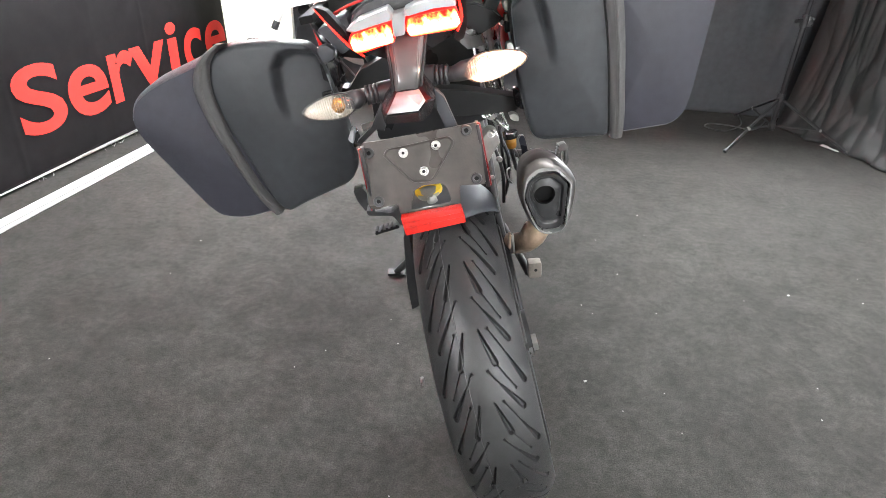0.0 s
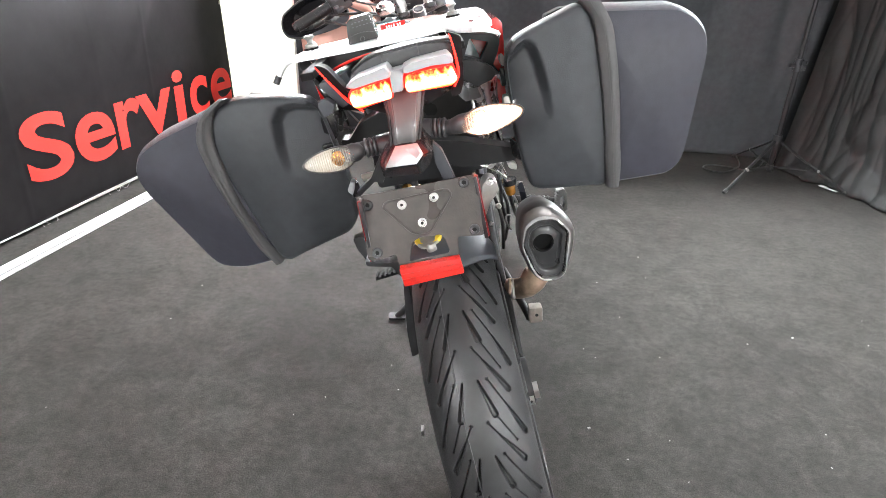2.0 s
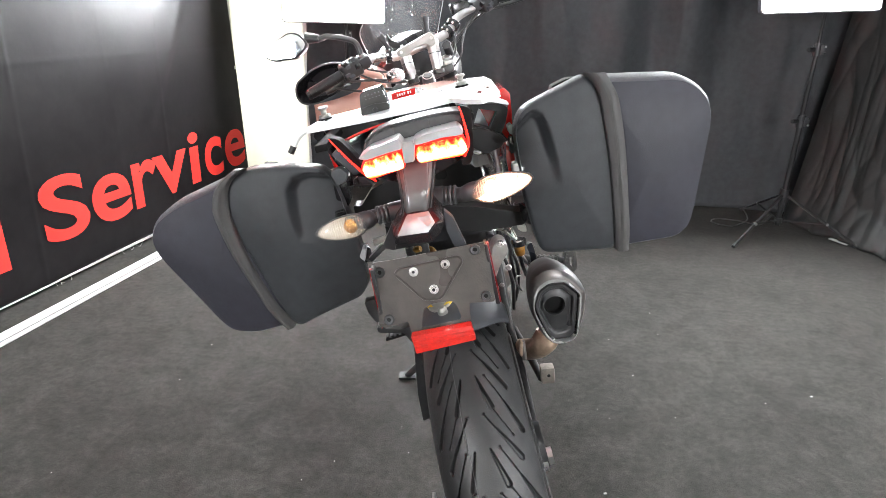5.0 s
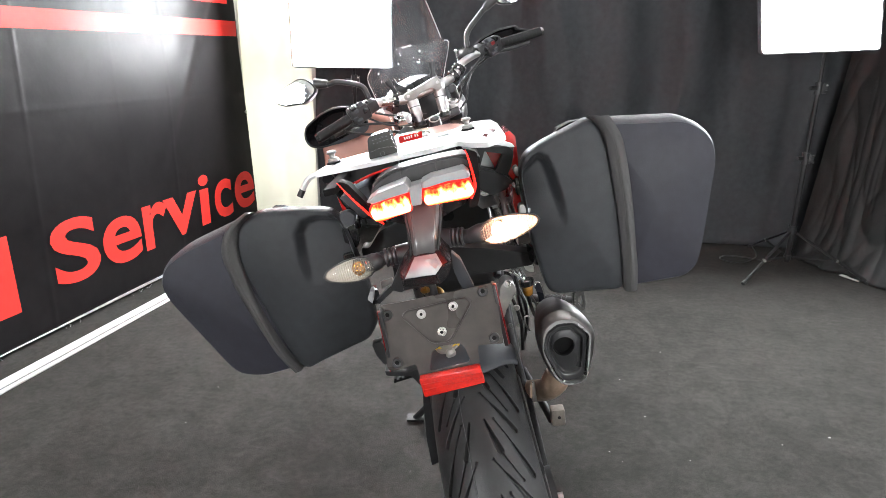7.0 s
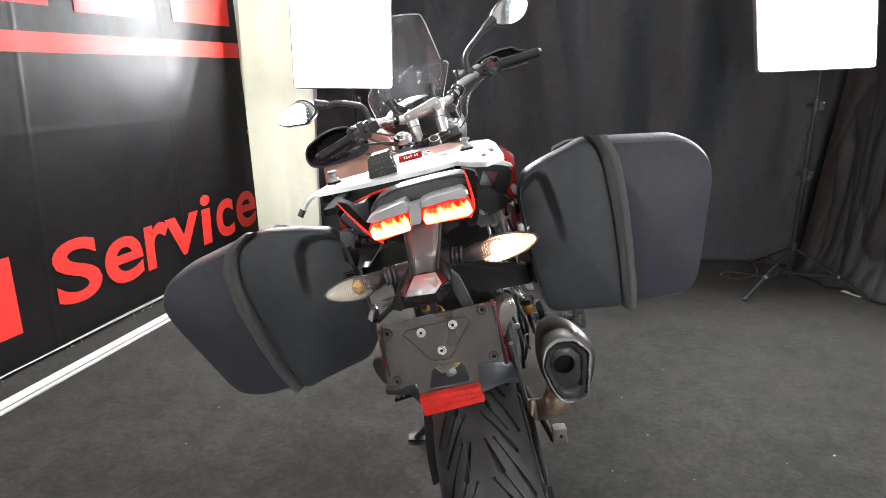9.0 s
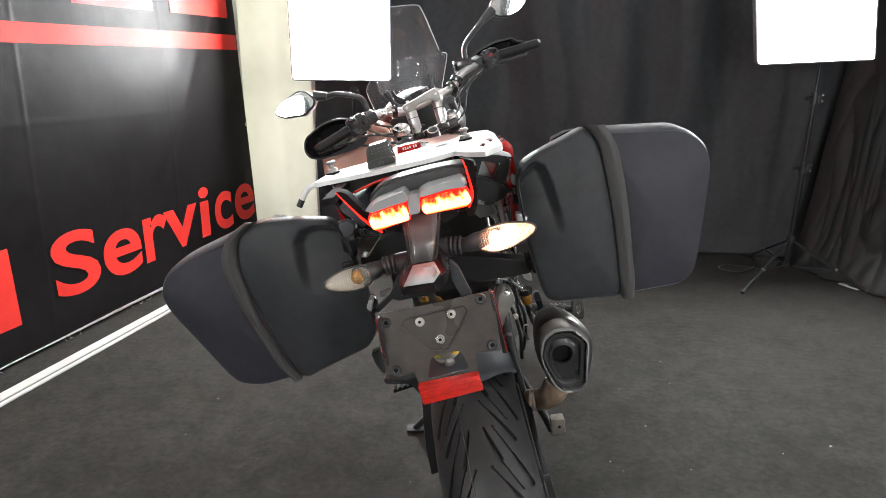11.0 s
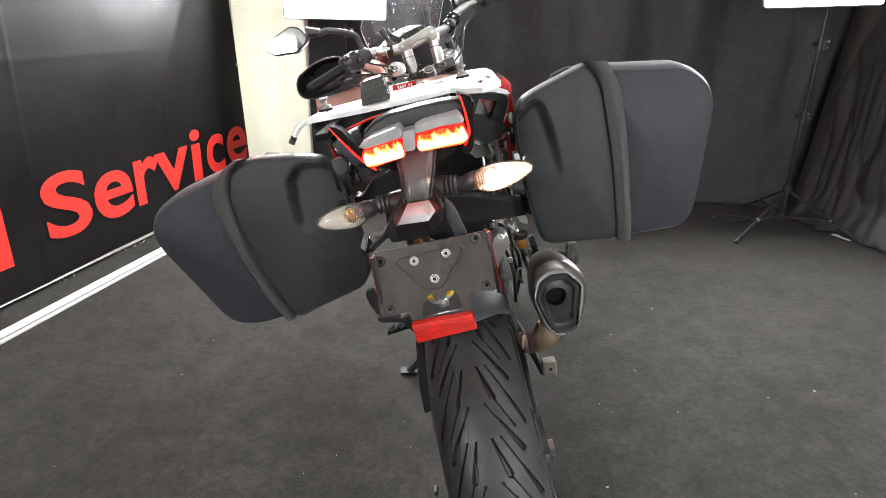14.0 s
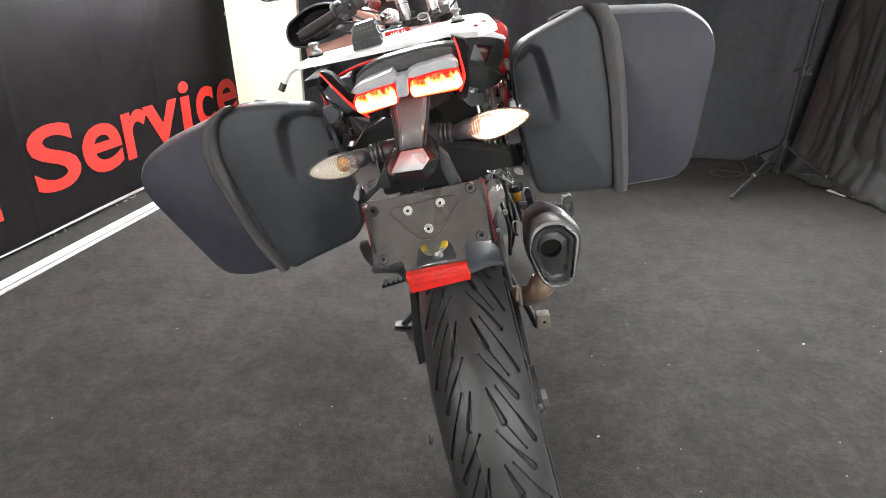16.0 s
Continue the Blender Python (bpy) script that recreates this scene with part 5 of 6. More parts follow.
bar_pts = [(-0.291, 0.585, 1.000), (-0.236, 0.602, 1.018), (-0.174, 0.625, 1.038), (-0.146, 0.645, 1.046), (-0.120, 0.657, 1.052), (-0.088, 0.668, 1.051), (-0.051, 0.675, 1.045), (-0.013, 0.685, 1.050), (0.059, 0.712, 1.064), (0.090, 0.730, 1.072), (0.109, 0.742, 1.083), (0.127, 0.757, 1.103), (0.150, 0.772, 1.114), (0.185, 0.795, 1.123), (0.255, 0.830, 1.135), (0.386, 0.871, 1.1445)]
bar = part("handlebar", pipe(bar_pts, [0.0095, 0.0095, 0.0095, 0.0100, 0.0115, 0.0125, 0.0125, 0.0125, 0.0125, 0.0118, 0.0112, 0.0108, 0.0105, 0.0098, 0.0095, 0.0095], 14, 6), ALU, bike, "bare aluminium handlebar turned to one side")
for a, b, top in (((-0.0195, 0.668, 0.974), (-0.0290, 0.685, 1.048), 0), ((0.0540, 0.685, 0.985), (0.0515, 0.700, 1.062), 1)):
    riser = part("riser", rod(a, b, 0.0145, 0.017, 18), ALU, bar, "polished aluminium riser")
    a, d = Vector(a), Vector(b) - Vector(a)
    part("riser_foot", rod(a - d * 0.12, a + d * 0.02, 0.0165, n=18), RUBBER, riser, "black rubber riser foot")
    for k in (0.58,):
        part("groove", rod(a + d * k, a + d * (k + 0.025), 0.0163 + 0.0012 * k, n=18), BLACK_METAL, riser)
    part("screw", rod(Vector(b) + d.normalized() * 0.016, Vector(b) + d.normalized() * 0.022, 0.0045, n=12), STEEL, riser)
clamp = part("bar_clamp", prism(round_outline([(-0.0461, 1.0602), (-0.0090, 1.0705), (0.0326, 1.0834), (0.0497, 1.0878), (0.0614, 1.0760), (0.0630, 1.0562), (0.0490, 1.0482), (0.0336, 1.0599), (0.0004, 1.0529), (-0.0153, 1.0407), (-0.0351, 1.0389), (-0.0462, 1.0461)], 0.004, 3), 0.658, 0.708, 0.004, 2), ALU_DULL, bar, "cast aluminium bar clamp")
for x, z in ((-0.034, 1.052), (0.052, 1.072)):
    part("clamp_screw", rod((x, 0.654, z), (x, 0.660, z), 0.0042, n=12), STEEL, clamp)
for i, (a, b) in enumerate((((-0.287, 0.587, 1.001), (-0.196, 0.614, 1.031)), ((0.253, 0.828, 1.135), (0.380, 0.870, 1.144)))):
    a, b = Vector(a), Vector(b)
    grip = part("grip", rod(a, b, 0.0138, n=20), STAND, bar, "black rubber grip")
    ribs = bmesh.new()
    for k in range(9):
        p = a.lerp(b, 0.08 + 0.1 * k)
        rod(p - (b - a).normalized() * 0.002, p + (b - a).normalized() * 0.002, 0.0144, n=18, bm=ribs)
    part("grip_ribs", ribs, STAND, grip)
    end, out = (a, (a - b).normalized()) if i == 0 else (b, (b - a).normalized())
    part("bar_end", rod(end, end + out * 0.009, 0.013, 0.0115, 18), STEEL if i else PLASTIC_GLOSS, grip)
    inner = b if i == 0 else a
    sw = part("switch_housing", box((0.055, 0.042, 0.045), inner - out * 0.026, (12, -18 if i else -16, 22), bevel=0.009, seg=3), PLASTIC, bar, "black switch housing")
    part("switch", box((0.012, 0.008, 0.010), inner - out * 0.024 + Vector((0, -0.023, 0.008)), (12, -16, 22), bevel=0.002), SIDE_RED if i else PLASTIC_GREY, sw)
    part("switch", box((0.014, 0.008, 0.008), inner - out * 0.018 + Vector((0, -0.023, -0.010)), (12, -16, 22), bevel=0.002), PLASTIC_GREY, sw)
    part("lever_mount", box((0.03, 0.04, 0.03), inner - out * 0.066, (12, -16, 22), bevel=0.006), PLASTIC, bar)
    for k, (dx, dz, w) in enumerate(((0.010, 0.020, 0.016), (-0.012, 0.018, 0.014), (0.0, -0.018, 0.018), (0.020, 0.0, 0.012))):
        part("switch", box((w, 0.018, 0.012), inner - out * (0.026 + dx) + Vector((0, -0.018, dz)), (20 * k, -16, 30), bevel=0.003), PLASTIC_GLOSS if k % 2 else PLASTIC_GREY, sw)
    part("clamp_ring", rod(inner - out * 0.052, inner - out * 0.060, 0.020, n=20), PLASTIC_GLOSS, bar)
    part("grip_flange", rod(inner + out * 0.002, inner - out * 0.004, 0.0205, n=20), STAND, grip)
    lev = [inner - out * 0.06 + Vector((0, 0.03, -0.012)), inner + out * 0.03 + Vector((0, 0.055, -0.022)), end - out * 0.03 + Vector((0, 0.060, -0.020))]
    part("lever", pipe(lev, [0.008, 0.006, 0.0065], 10, 5), BLACK_METAL, bar, "black control lever")
part("brake_reservoir", box((0.050, 0.035, 0.034), (0.146, 0.79, 1.130), (8, -4, 15), bevel=0.004), PLASTIC_GLOSS, bar, "square black brake fluid reservoir")
cable_pts = (((0.20, 0.80, 1.118), (0.15, 0.80, 1.07), (0.08, 0.80, 1.01), (0.03, 0.82, 0.96)), ((0.18, 0.79, 1.10), (0.12, 0.77, 1.05), (0.09, 0.76, 1.0), (0.06, 0.8, 0.95)),
             ((-0.20, 0.62, 1.01), (-0.14, 0.66, 1.0), (-0.08, 0.70, 0.985), (-0.02, 0.8, 0.96)), ((-0.22, 0.61, 1.0), (-0.16, 0.65, 0.975), (-0.10, 0.70, 0.965), (-0.04, 0.8, 0.94)),
             ((0.22, 0.83, 1.11), (0.13, 0.85, 1.06), (0.08, 0.86, 1.0), (0.05, 0.86, 0.93)))
for pts in cable_pts:
    part("cable", pipe(pts, 0.0035, 8, 6), RUBBER, bike)
for k in (3, 5, 9, 10):
    p, q = Vector(bar_pts[k]), Vector(bar_pts[k + 1])
    m = p.lerp(q, 0.45)
    c = part("bar_mount", rod(m - (q - p).normalized() * 0.007, m + (q - p).normalized() * 0.007, 0.0185, n=18), PLASTIC_GLOSS, bar, "black clamp on the handlebar")
    part("clamp_screw", rod(m + Vector((0, -0.020, 0.006)), m + Vector((0, -0.014, 0.006)), 0.0035, n=10), STEEL, c)
for pts in (((-0.13, 0.63, 1.03), (-0.09, 0.66, 1.012), (-0.05, 0.70, 1.004), (0.0, 0.74, 0.99)), ((-0.15, 0.62, 1.02), (-0.11, 0.65, 0.992), (-0.06, 0.69, 0.975), (0.0, 0.75, 0.965)),
            ((0.14, 0.78, 1.09), (0.115, 0.76, 1.055), (0.11, 0.74, 1.02), (0.08, 0.75, 0.985)), ((0.16, 0.79, 1.09), (0.135, 0.77, 1.04), (0.12, 0.76, 1.0), (0.07, 0.78, 0.96))):
    part("cable", pipe(pts, 0.0028, 8, 6), RUBBER, bike)
for a, b in (((-0.0830, 0.70, 1.1000), (-0.0640, 0.70, 1.0550)), ((0.0460, 0.75, 1.1230), (0.0420, 0.75, 1.0850))):
    post = part("clip_post", rod(a, b, 0.0068, n=16), PLASTIC, bar, "black clip post on the handlebar")
    part("cap", rod(Vector(a) - (Vector(b) - Vector(a)) * 0.10, Vector(a) + (Vector(b) - Vector(a)) * 0.22, 0.0092, n=16), PLASTIC, post)
    part("collar", rod(Vector(a).lerp(Vector(b), 0.72), Vector(a).lerp(Vector(b), 0.95), 0.0098, n=16), PLASTIC, post)
part("cable_ball", rod((0.098, 0.76, 1.0), (0.088, 0.70, 1.045), 0.012, n=14), PLASTIC, bike)
key = part("ignition_lock", lathe([(0.0, 0.02), (0.012, 0.02), (0.016, 0.015), (0.018, 0.0)], (0.024, 0.62, 0.965), (0, -0.4, 1), 20), BLACK_METAL, bike)
part("key_ring", pipe([(0.024 + 0.014 * math.cos(a), 0.60 + 0.005 * math.sin(a), 0.983 + 0.008 * math.sin(a)) for a in np.linspace(0, math.tau, 17)], 0.0016, 6, 1), STEEL, key)
part("dashboard", prism(round_outline([(-0.0791, 1.1073), (-0.0726, 1.0903), (-0.0497, 1.0748), (-0.0017, 1.0898), (0.0349, 1.0952), (0.0428, 1.0832), (0.0349, 1.0643), (-0.0423, 1.0541), (-0.0779, 1.0691)], 0.003, 3), 0.84, 0.90, 0.003), PLASTIC, bike, "low black dashboard behind the handlebar")
fair = bmesh.new()
bmesh.ops.create_uvsphere(fair, u_segments=28, v_segments=16, radius=1.0)
for v in fair.verts:
    v.co = Vector((v.co.x * 0.15 - 0.02, 1.06 + v.co.y * 0.16, 0.97 + v.co.z * 0.13))
part("headlight_fairing", fair, PLASTIC, bike, "black headlight fairing")


def shield(rows, y_top, y_bot, curve):
    own = bmesh.new()
    z0, z1 = rows[0][0], rows[-1][0]
    rings = []
    for z, a, b in rows:
        t = (z - z0) / (z1 - z0)
        rings.append([own.verts.new((a + (b - a) * s, y_bot + (y_top - y_bot) * t - curve * (2 * s - 1) ** 2, z + 0.012 * (1 - (2 * s - 1) ** 2) * (t > 0.99))) for s in np.linspace(0, 1, 21)])
    for p, q in zip(rings, rings[1:]):
        for k in range(20):
            own.faces.new((p[k], p[k + 1], q[k + 1], q[k]))
    return own


for nm, mesh, rows in (("windscreen", shield([(1.055, -0.150, 0.062), (1.09, -0.155, 0.075), (1.12, -0.160, 0.088), (1.15, -0.137, 0.100), (1.178, -0.120, 0.106)], 0.90, 0.96, 0.05), None),
                       ("windscreen_top", shield([(1.10, -0.125, 0.075), (1.19, -0.122, 0.088), (1.25, -0.119, 0.076), (1.31, -0.113, 0.062), (1.328, -0.100, 0.045)], 0.86, 0.95, 0.035), None)):
    ws = part(nm, mesh, SCREEN, bike, "clear plastic windscreen")
    ws.visible_shadow = False
    thicken(ws, 0.0015)
edge = pipe([(-0.03, 0.858, 1.34), (0.045, 0.825, 1.326), (0.062, 0.828, 1.31), (0.076, 0.85, 1.25), (0.088, 0.885, 1.19)], 0.0009, 5, 3)
part("edge", edge, SCREEN_EDGE, bpy.data.objects["windscreen_top"])
for pts in ([(0.062, 0.91, 1.055), (0.088, 0.888, 1.12), (0.108, 0.85, 1.172), (0.095, 0.87, 1.182)], [(-0.150, 0.91, 1.055), (-0.160, 0.888, 1.12), (-0.137, 0.87, 1.15)]):
    part("edge", pipe(pts, 0.0010, 5, 3), SCREEN_EDGE, bpy.data.objects["windscreen"])


# ---- mirrors and hand guards ----
def mirror(outline, y, arm, tilt, socket):
    c = Vector((sum(p[0] for p in outline) / len(outline), y, sum(p[1] for p in outline) / len(outline)))
    turn = Matrix.Translation(c) @ Euler((radians(tilt[0]), 0, radians(tilt[1]))).to_matrix().to_4x4() @ Matrix.Translation(-c)
    sh = prism(round_outline(outline, 0.012), y, y + 0.030, 0.006, 3)
    bmesh.ops.transform(sh, matrix=turn, verts=sh.verts)
    ob = part("mirror", sh, PLASTIC, bike, "black angular rear-view mirror")
    gl = prism(round_outline([(c.x + (x - c.x) * 0.92, c.z + (z - c.z) * 0.88) for x, z in outline], 0.010), y - 0.0025, y - 0.0005)
    bmesh.ops.transform(gl, matrix=turn, verts=gl.verts)
    part("glass", gl, MIRROR, ob, "mirror glass")
    part("arm", pipe(arm, 0.0075, 12, 6), BLACK_METAL, ob)
    part("boot", rod(*socket, 0.010, 0.015, 14), RUBBER, ob)
    return ob


mirror([(-0.3955, 1.1212), (-0.3802, 1.1398), (-0.3178, 1.1646), (-0.2913, 1.1556), (-0.2748, 1.1286), (-0.2824, 1.1131), (-0.3140, 1.0935), (-0.3536, 1.0977), (-0.3733, 1.0973), (-0.3951, 1.1117)], 0.66, [(-0.272, 0.68, 1.137), (-0.242, 0.675, 1.130), (-0.216, 0.67, 1.131), (-0.156, 0.66, 1.108), (-0.142, 0.65, 1.082), (-0.139, 0.648, 1.050)], (-7.5, 0), ((-0.244, 0.675, 1.131), (-0.280, 0.68, 1.139)))
mirror([(0.2574, 1.2681), (0.2644, 1.2857), (0.2866, 1.3044), (0.3019, 1.3136), (0.3787, 1.2948), (0.3661, 1.2629), (0.3440, 1.2439), (0.3084, 1.2343), (0.2759, 1.2416), (0.2631, 1.2541)], 0.84, [(0.250, 0.84, 1.256), (0.209, 0.825, 1.225), (0.163, 0.81, 1.182), (0.159, 0.80, 1.135)], (2.3, 3.5), ((0.228, 0.833, 1.240), (0.266, 0.845, 1.264)))


def hand_guard(outline, lip, y):
    """A thin open shell with a rolled rim and a lower flare."""
    cx, cz = sum(p[0] for p in outline) / len(outline), sum(p[1] for p in outline) / len(outline)
    loop = round_outline(outline, 0.012, 4)
    cut = [[(cx + (x - cx) * k, d, cz + (z - cz) * k) for x, z in loop] for k, d in ((0.95, y + 0.004), (1.0, y), (1.0, y + 0.006), (0.96, y + 0.030), (0.75, y + 0.052), (0.4, y + 0.062), (0.05, y + 0.064))]
    cut.insert(0, [(cx + (x - cx) * 0.72, y + 0.044, cz + (z - cz) * 0.72) for x, z in loop])
    cut.insert(0, [(cx + (x - cx) * 0.05, y + 0.056, cz + (z - cz) * 0.05) for x, z in loop])
    ob = part("hand_guard", ring_loft(cut), PLASTIC_GLOSS, bike, "black plastic hand guard")
    part("rim", pipe([(x, y, z) for x, z in loop + loop[:1]], 0.0026, 6, 1), PLASTIC, ob)
    if lip:
        part("flare", prism(round_outline(lip, 0.006), y - 0.006, y + 0.004, 0.002), PLASTIC_GREY, ob, "grey plastic flare")


hand_guard([(-0.3468, 1.0145), (-0.3367, 1.0320), (-0.2900, 1.0557), (-0.2545, 1.0639), (-0.2185, 1.0623), (-0.1772, 1.0433), (-0.1640, 1.0177), (-0.1660, 0.9904), (-0.1949, 0.9756), (-0.2469, 0.9690), (-0.3151, 0.9660), (-0.3412, 0.9752), (-0.3494, 0.9937)], [(-0.3000, 0.9660), (-0.2450, 0.9790), (-0.2100, 0.9900), (-0.1690, 1.0060), (-0.1650, 0.9900), (-0.1949, 0.9750), (-0.2469, 0.9680)], 0.69)
hand_guard([(0.1802, 1.1480), (0.2146, 1.1661), (0.2618, 1.1778), (0.3173, 1.1790), (0.3274, 1.1665), (0.3727, 1.1513), (0.3820, 1.1338), (0.2503, 1.1201)], None, 0.92)


# ---- exhaust ----
EX = Vector((0.1774, 0.0, 0.6184))
ex_out = round_outline([(-0.0309, 0.0656), (-0.0103, 0.0765), (0.0059, 0.0769), (0.0263, 0.0650), (0.0486, 0.0340), (0.0578, 0.0105), (0.0529, -0.0272), (0.0423, -0.0621), (0.0275, -0.0867), (0.0024, -0.0920), (-0.0151, -0.0848), (-0.0292, -0.0616), (-0.0402, -0.0182), (-0.0421, 0.0094), (-0.0392, 0.0421)], 0.012, 4)
ex_in = round_outline([(-0.0345, 0.0074), (-0.0247, 0.0349), (-0.0057, 0.0466), (0.0210, 0.0445), (0.0427, 0.0155), (0.0312, -0.0721), (0.0209, -0.0824), (-0.0064, -0.0805), (-0.0193, -0.0629), (-0.0337, -0.0075)], 0.006, 4)


def resampled(loop, n=96):
    """The loop as n places, all round by their angle about the pipe's opening."""
    dense = [(a[0] + (b[0] - a[0]) * k / 12, a[1] + (b[1] - a[1]) * k / 12) for a, b in zip(loop, loop[1:] + loop[:1]) for k in range(12)]
    pts = sorted((math.atan2(z, x), x, z) for x, z in dense)
    a = [p[0] - math.tau for p in pts] + [p[0] for p in pts] + [p[0] + math.tau for p in pts]
    r = [math.hypot(p[1], p[2]) for p in pts] * 3
    return [(float(np.interp(t, a, r)) * math.cos(t), float(np.interp(t, a, r)) * math.sin(t)) for t in np.linspace(-math.pi, math.pi, n, endpoint=False)]


ex_out, ex_in = resampled(ex_out), resampled(ex_in)


def ex_ring(outline, k, y):
    """A cross-section of the muffler, whose body bends down and outwards ahead of its cap."""
    t = max(0.0, y + 0.1)
    c = Vector((EX.x + 0.06 * t, y, EX.z - 0.30 * t))
    return [(c.x + x * k, y - 0.22 * z * k, c.z + z * k) for x, z in outline]


def ex_mix(f, y):
    return ex_ring([(a[0] + (b[0] - a[0]) * f, a[1] + (b[1] - a[1]) * f) for a, b in zip(ex_in, ex_out)], 1.0, y)


hole = [(0.0185 * x / math.hypot(x, z), 0.0185 * z / math.hypot(x, z)) for x, z in ex_in]
muffler = part("muffler", ring_loft([ex_mix(0.32, -0.1120), ex_mix(0.60, -0.1100), ex_mix(0.85, -0.1030), ex_ring(ex_out, 1.0, -0.090), ex_ring(ex_out, 1.03, -0.06), ex_ring(ex_out, 1.04, -0.02), ex_ring(ex_out, 0.99, 0.05), ex_ring(ex_out, 0.88, 0.13), ex_ring(ex_out, 0.68, 0.20), ex_ring(ex_out, 0.45, 0.25)], False, True), TITAN, bike, "dark brushed metal muffler")
part("cap_rim", ring_loft([ex_mix(0.0, -0.098), ex_mix(0.02, -0.109), ex_mix(0.12, -0.1130), ex_mix(0.34, -0.1125)], False, False), POLISHED, muffler, "bright worn edge")
part("recess", ring_loft([ex_ring(ex_in, 1.02, -0.100), ex_ring(ex_in, 0.90, -0.098)], False, True), FLAT_BLACK, muffler)
part("end_cap", ring_loft([ex_ring(ex_in, 0.955, -0.099), ex_ring(ex_in, 0.95, -0.107), ex_ring(ex_in, 0.925, -0.1095), ex_ring(ex_in, 0.80, -0.1085), ex_ring(ex_in, 0.765, -0.1065), ex_ring(ex_in, 0.735, -0.1025), ex_ring(ex_in, 0.65, -0.1020), ex_ring(ex_in, 0.60, -0.1045), ex_ring(hole, 1.15, -0.1065), ex_ring(hole, 1.0, -0.1075), ex_ring(hole, 0.97, -0.103)], False, False), CAP_GREY, muffler, "dark grey stepped end cap")
part("tail_pipe", lathe([(0.0, 0.16), (0.0160, 0.16), (0.0160, -0.002), (0.0180, -0.003), (0.0185, 0.0), (0.0185, 0.02)], (EX.x, -0.104, EX.z), (0, 1, -0.1), 28), FLAT_BLACK, muffler, "sooty tail pipe opening")
link = pipe([(0.222, 0.14, 0.52), (0.196, 0.125, 0.455), (0.164, 0.12, 0.410), (0.125, 0.20, 0.36), (0.06, 0.34, 0.30)], [0.030, 0.027, 0.025, 0.024, 0.024], 18, 6)
pipe_ob = part("link_pipe", link, RUST, bike, "heat-stained steel link pipe")
part("pipe_clamp", rod((0.180, 0.122, 0.432), (0.168, 0.121, 0.415), 0.0285, n=22), RUST, pipe_ob)
part("clamp_bolt", rod((0.122, 0.10, 0.440), (0.120, 0.10, 0.395), 0.005, n=8), STEEL, pipe_ob)
part("pipe_bracket", box((0.006, 0.016, 0.034), (0.116, 0.10, 0.425), (0, 10, 0), bevel=0.002), RUST, pipe_ob)

# ---- foot rests, brackets, shock, engine, frame ----
peg = part("foot_rest", prism(round_outline([(0.2600, 0.5200), (0.2650, 0.5415), (0.2700, 0.5547), (0.2832, 0.5567), (0.2881, 0.5486), (0.2887, 0.5169), (0.2837, 0.5007), (0.2740, 0.5006), (0.2690, 0.5080)], 0.003, 3), 0.272, 0.290, 0.002, holes=[round_outline([(0.2720, 0.5371), (0.2815, 0.5395), (0.2825, 0.5206), (0.2769, 0.5085), (0.2710, 0.5202)], 0.002, 2)]), PEG_METAL, bike, "serrated dark metal passenger foot rest with an oval hole")
for k in range(6):
    f = k / 5
    part("tooth", box((0.0060, 0.022, 0.0040), (0.2690 - 0.0085 * f, 0.281, 0.5520 - 0.040 * f), (0, 15, 0), bevel=0.0012), PEG_METAL, peg)
arm = part("peg_arm", pipe([(0.17, 0.33, 0.532), (0.215, 0.31, 0.530), (0.262, 0.29, 0.524)], [0.010, 0.0085, 0.0080], 12, 4), BLACK_METAL, peg, "black foot rest arm")
for k in range(5):
    part("arm_ring", rod((0.205 + 0.010 * k, 0.3140 - 0.0042 * k, 0.5305 - 0.0012 * k), (0.209 + 0.010 * k, 0.3123 - 0.0042 * k, 0.5300 - 0.0012 * k), 0.0115, n=16), BLACK_METAL, arm)
peg = part("foot_rest", box((0.064, 0.028, 0.007), (-0.172, 0.30, 0.4085), (0, -7, 0), bevel=0.002), FLAT_BLACK, bike, "black serrated rider foot rest")
for k in range(5):
    part("tread", box((0.007, 0.030, 0.005), (-0.198 + 0.0130 * k, 0.30, 0.4105 + 0.0016 * k), (0, -7, 0), bevel=0.0015), FLAT_BLACK, peg)
peg = part("brake_pedal", box((0.034, 0.03, 0.044), (0.174, 0.25, 0.250), (0, 6, 0), bevel=0.006), WORN, bike, "worn metal brake pedal")
# Dark disc painted in for the pin hole's shaded inside.
part("pin_hole", rod((0.176, 0.234, 0.252), (0.176, 0.238, 0.252), 0.004), MUFFLER_DARK, peg)
part("pedal_arm", pipe([(0.16, 0.27, 0.225), (0.150, 0.32, 0.24), (0.12, 0.45, 0.28)], 0.010, 10, 4), MUFFLER_DARK, peg)
FOOT = Vector((-0.2437, 0.6637, 0.0646))
stand = part("side_stand", pipe([(-0.08, 0.50, 0.30), Vector((-0.10, 0.52, 0.24)).lerp(FOOT, 0.5), FOOT], [0.015, 0.012, 0.010], 12, 4), BLACK_METAL, bike, "black side stand on the carpet")
part("stand_foot", box((0.055, 0.040, 0.007), FOOT, (0, 13, 0), bevel=0.002), MUFFLER_DARK, stand, "dull dark metal stand foot")
spring = pipe([(-0.045 + 0.0185 * math.cos(a), 0.15 + 0.0185 * math.sin(a), 0.570 + 0.030 * a / math.tau) for a in np.linspace(0, math.tau * 3.7, 90)], 0.0065, 8, 1)
shock = part("shock_spring", spring, OLIVE, bike, "yellow shock absorber spring")
part("shock_body", rod((-0.045, 0.15, 0.50), (-0.045, 0.15, 0.73), 0.011, n=18), BLACK_METAL, shock)

CUP = Vector((0.1562, 0.20, 0.0))
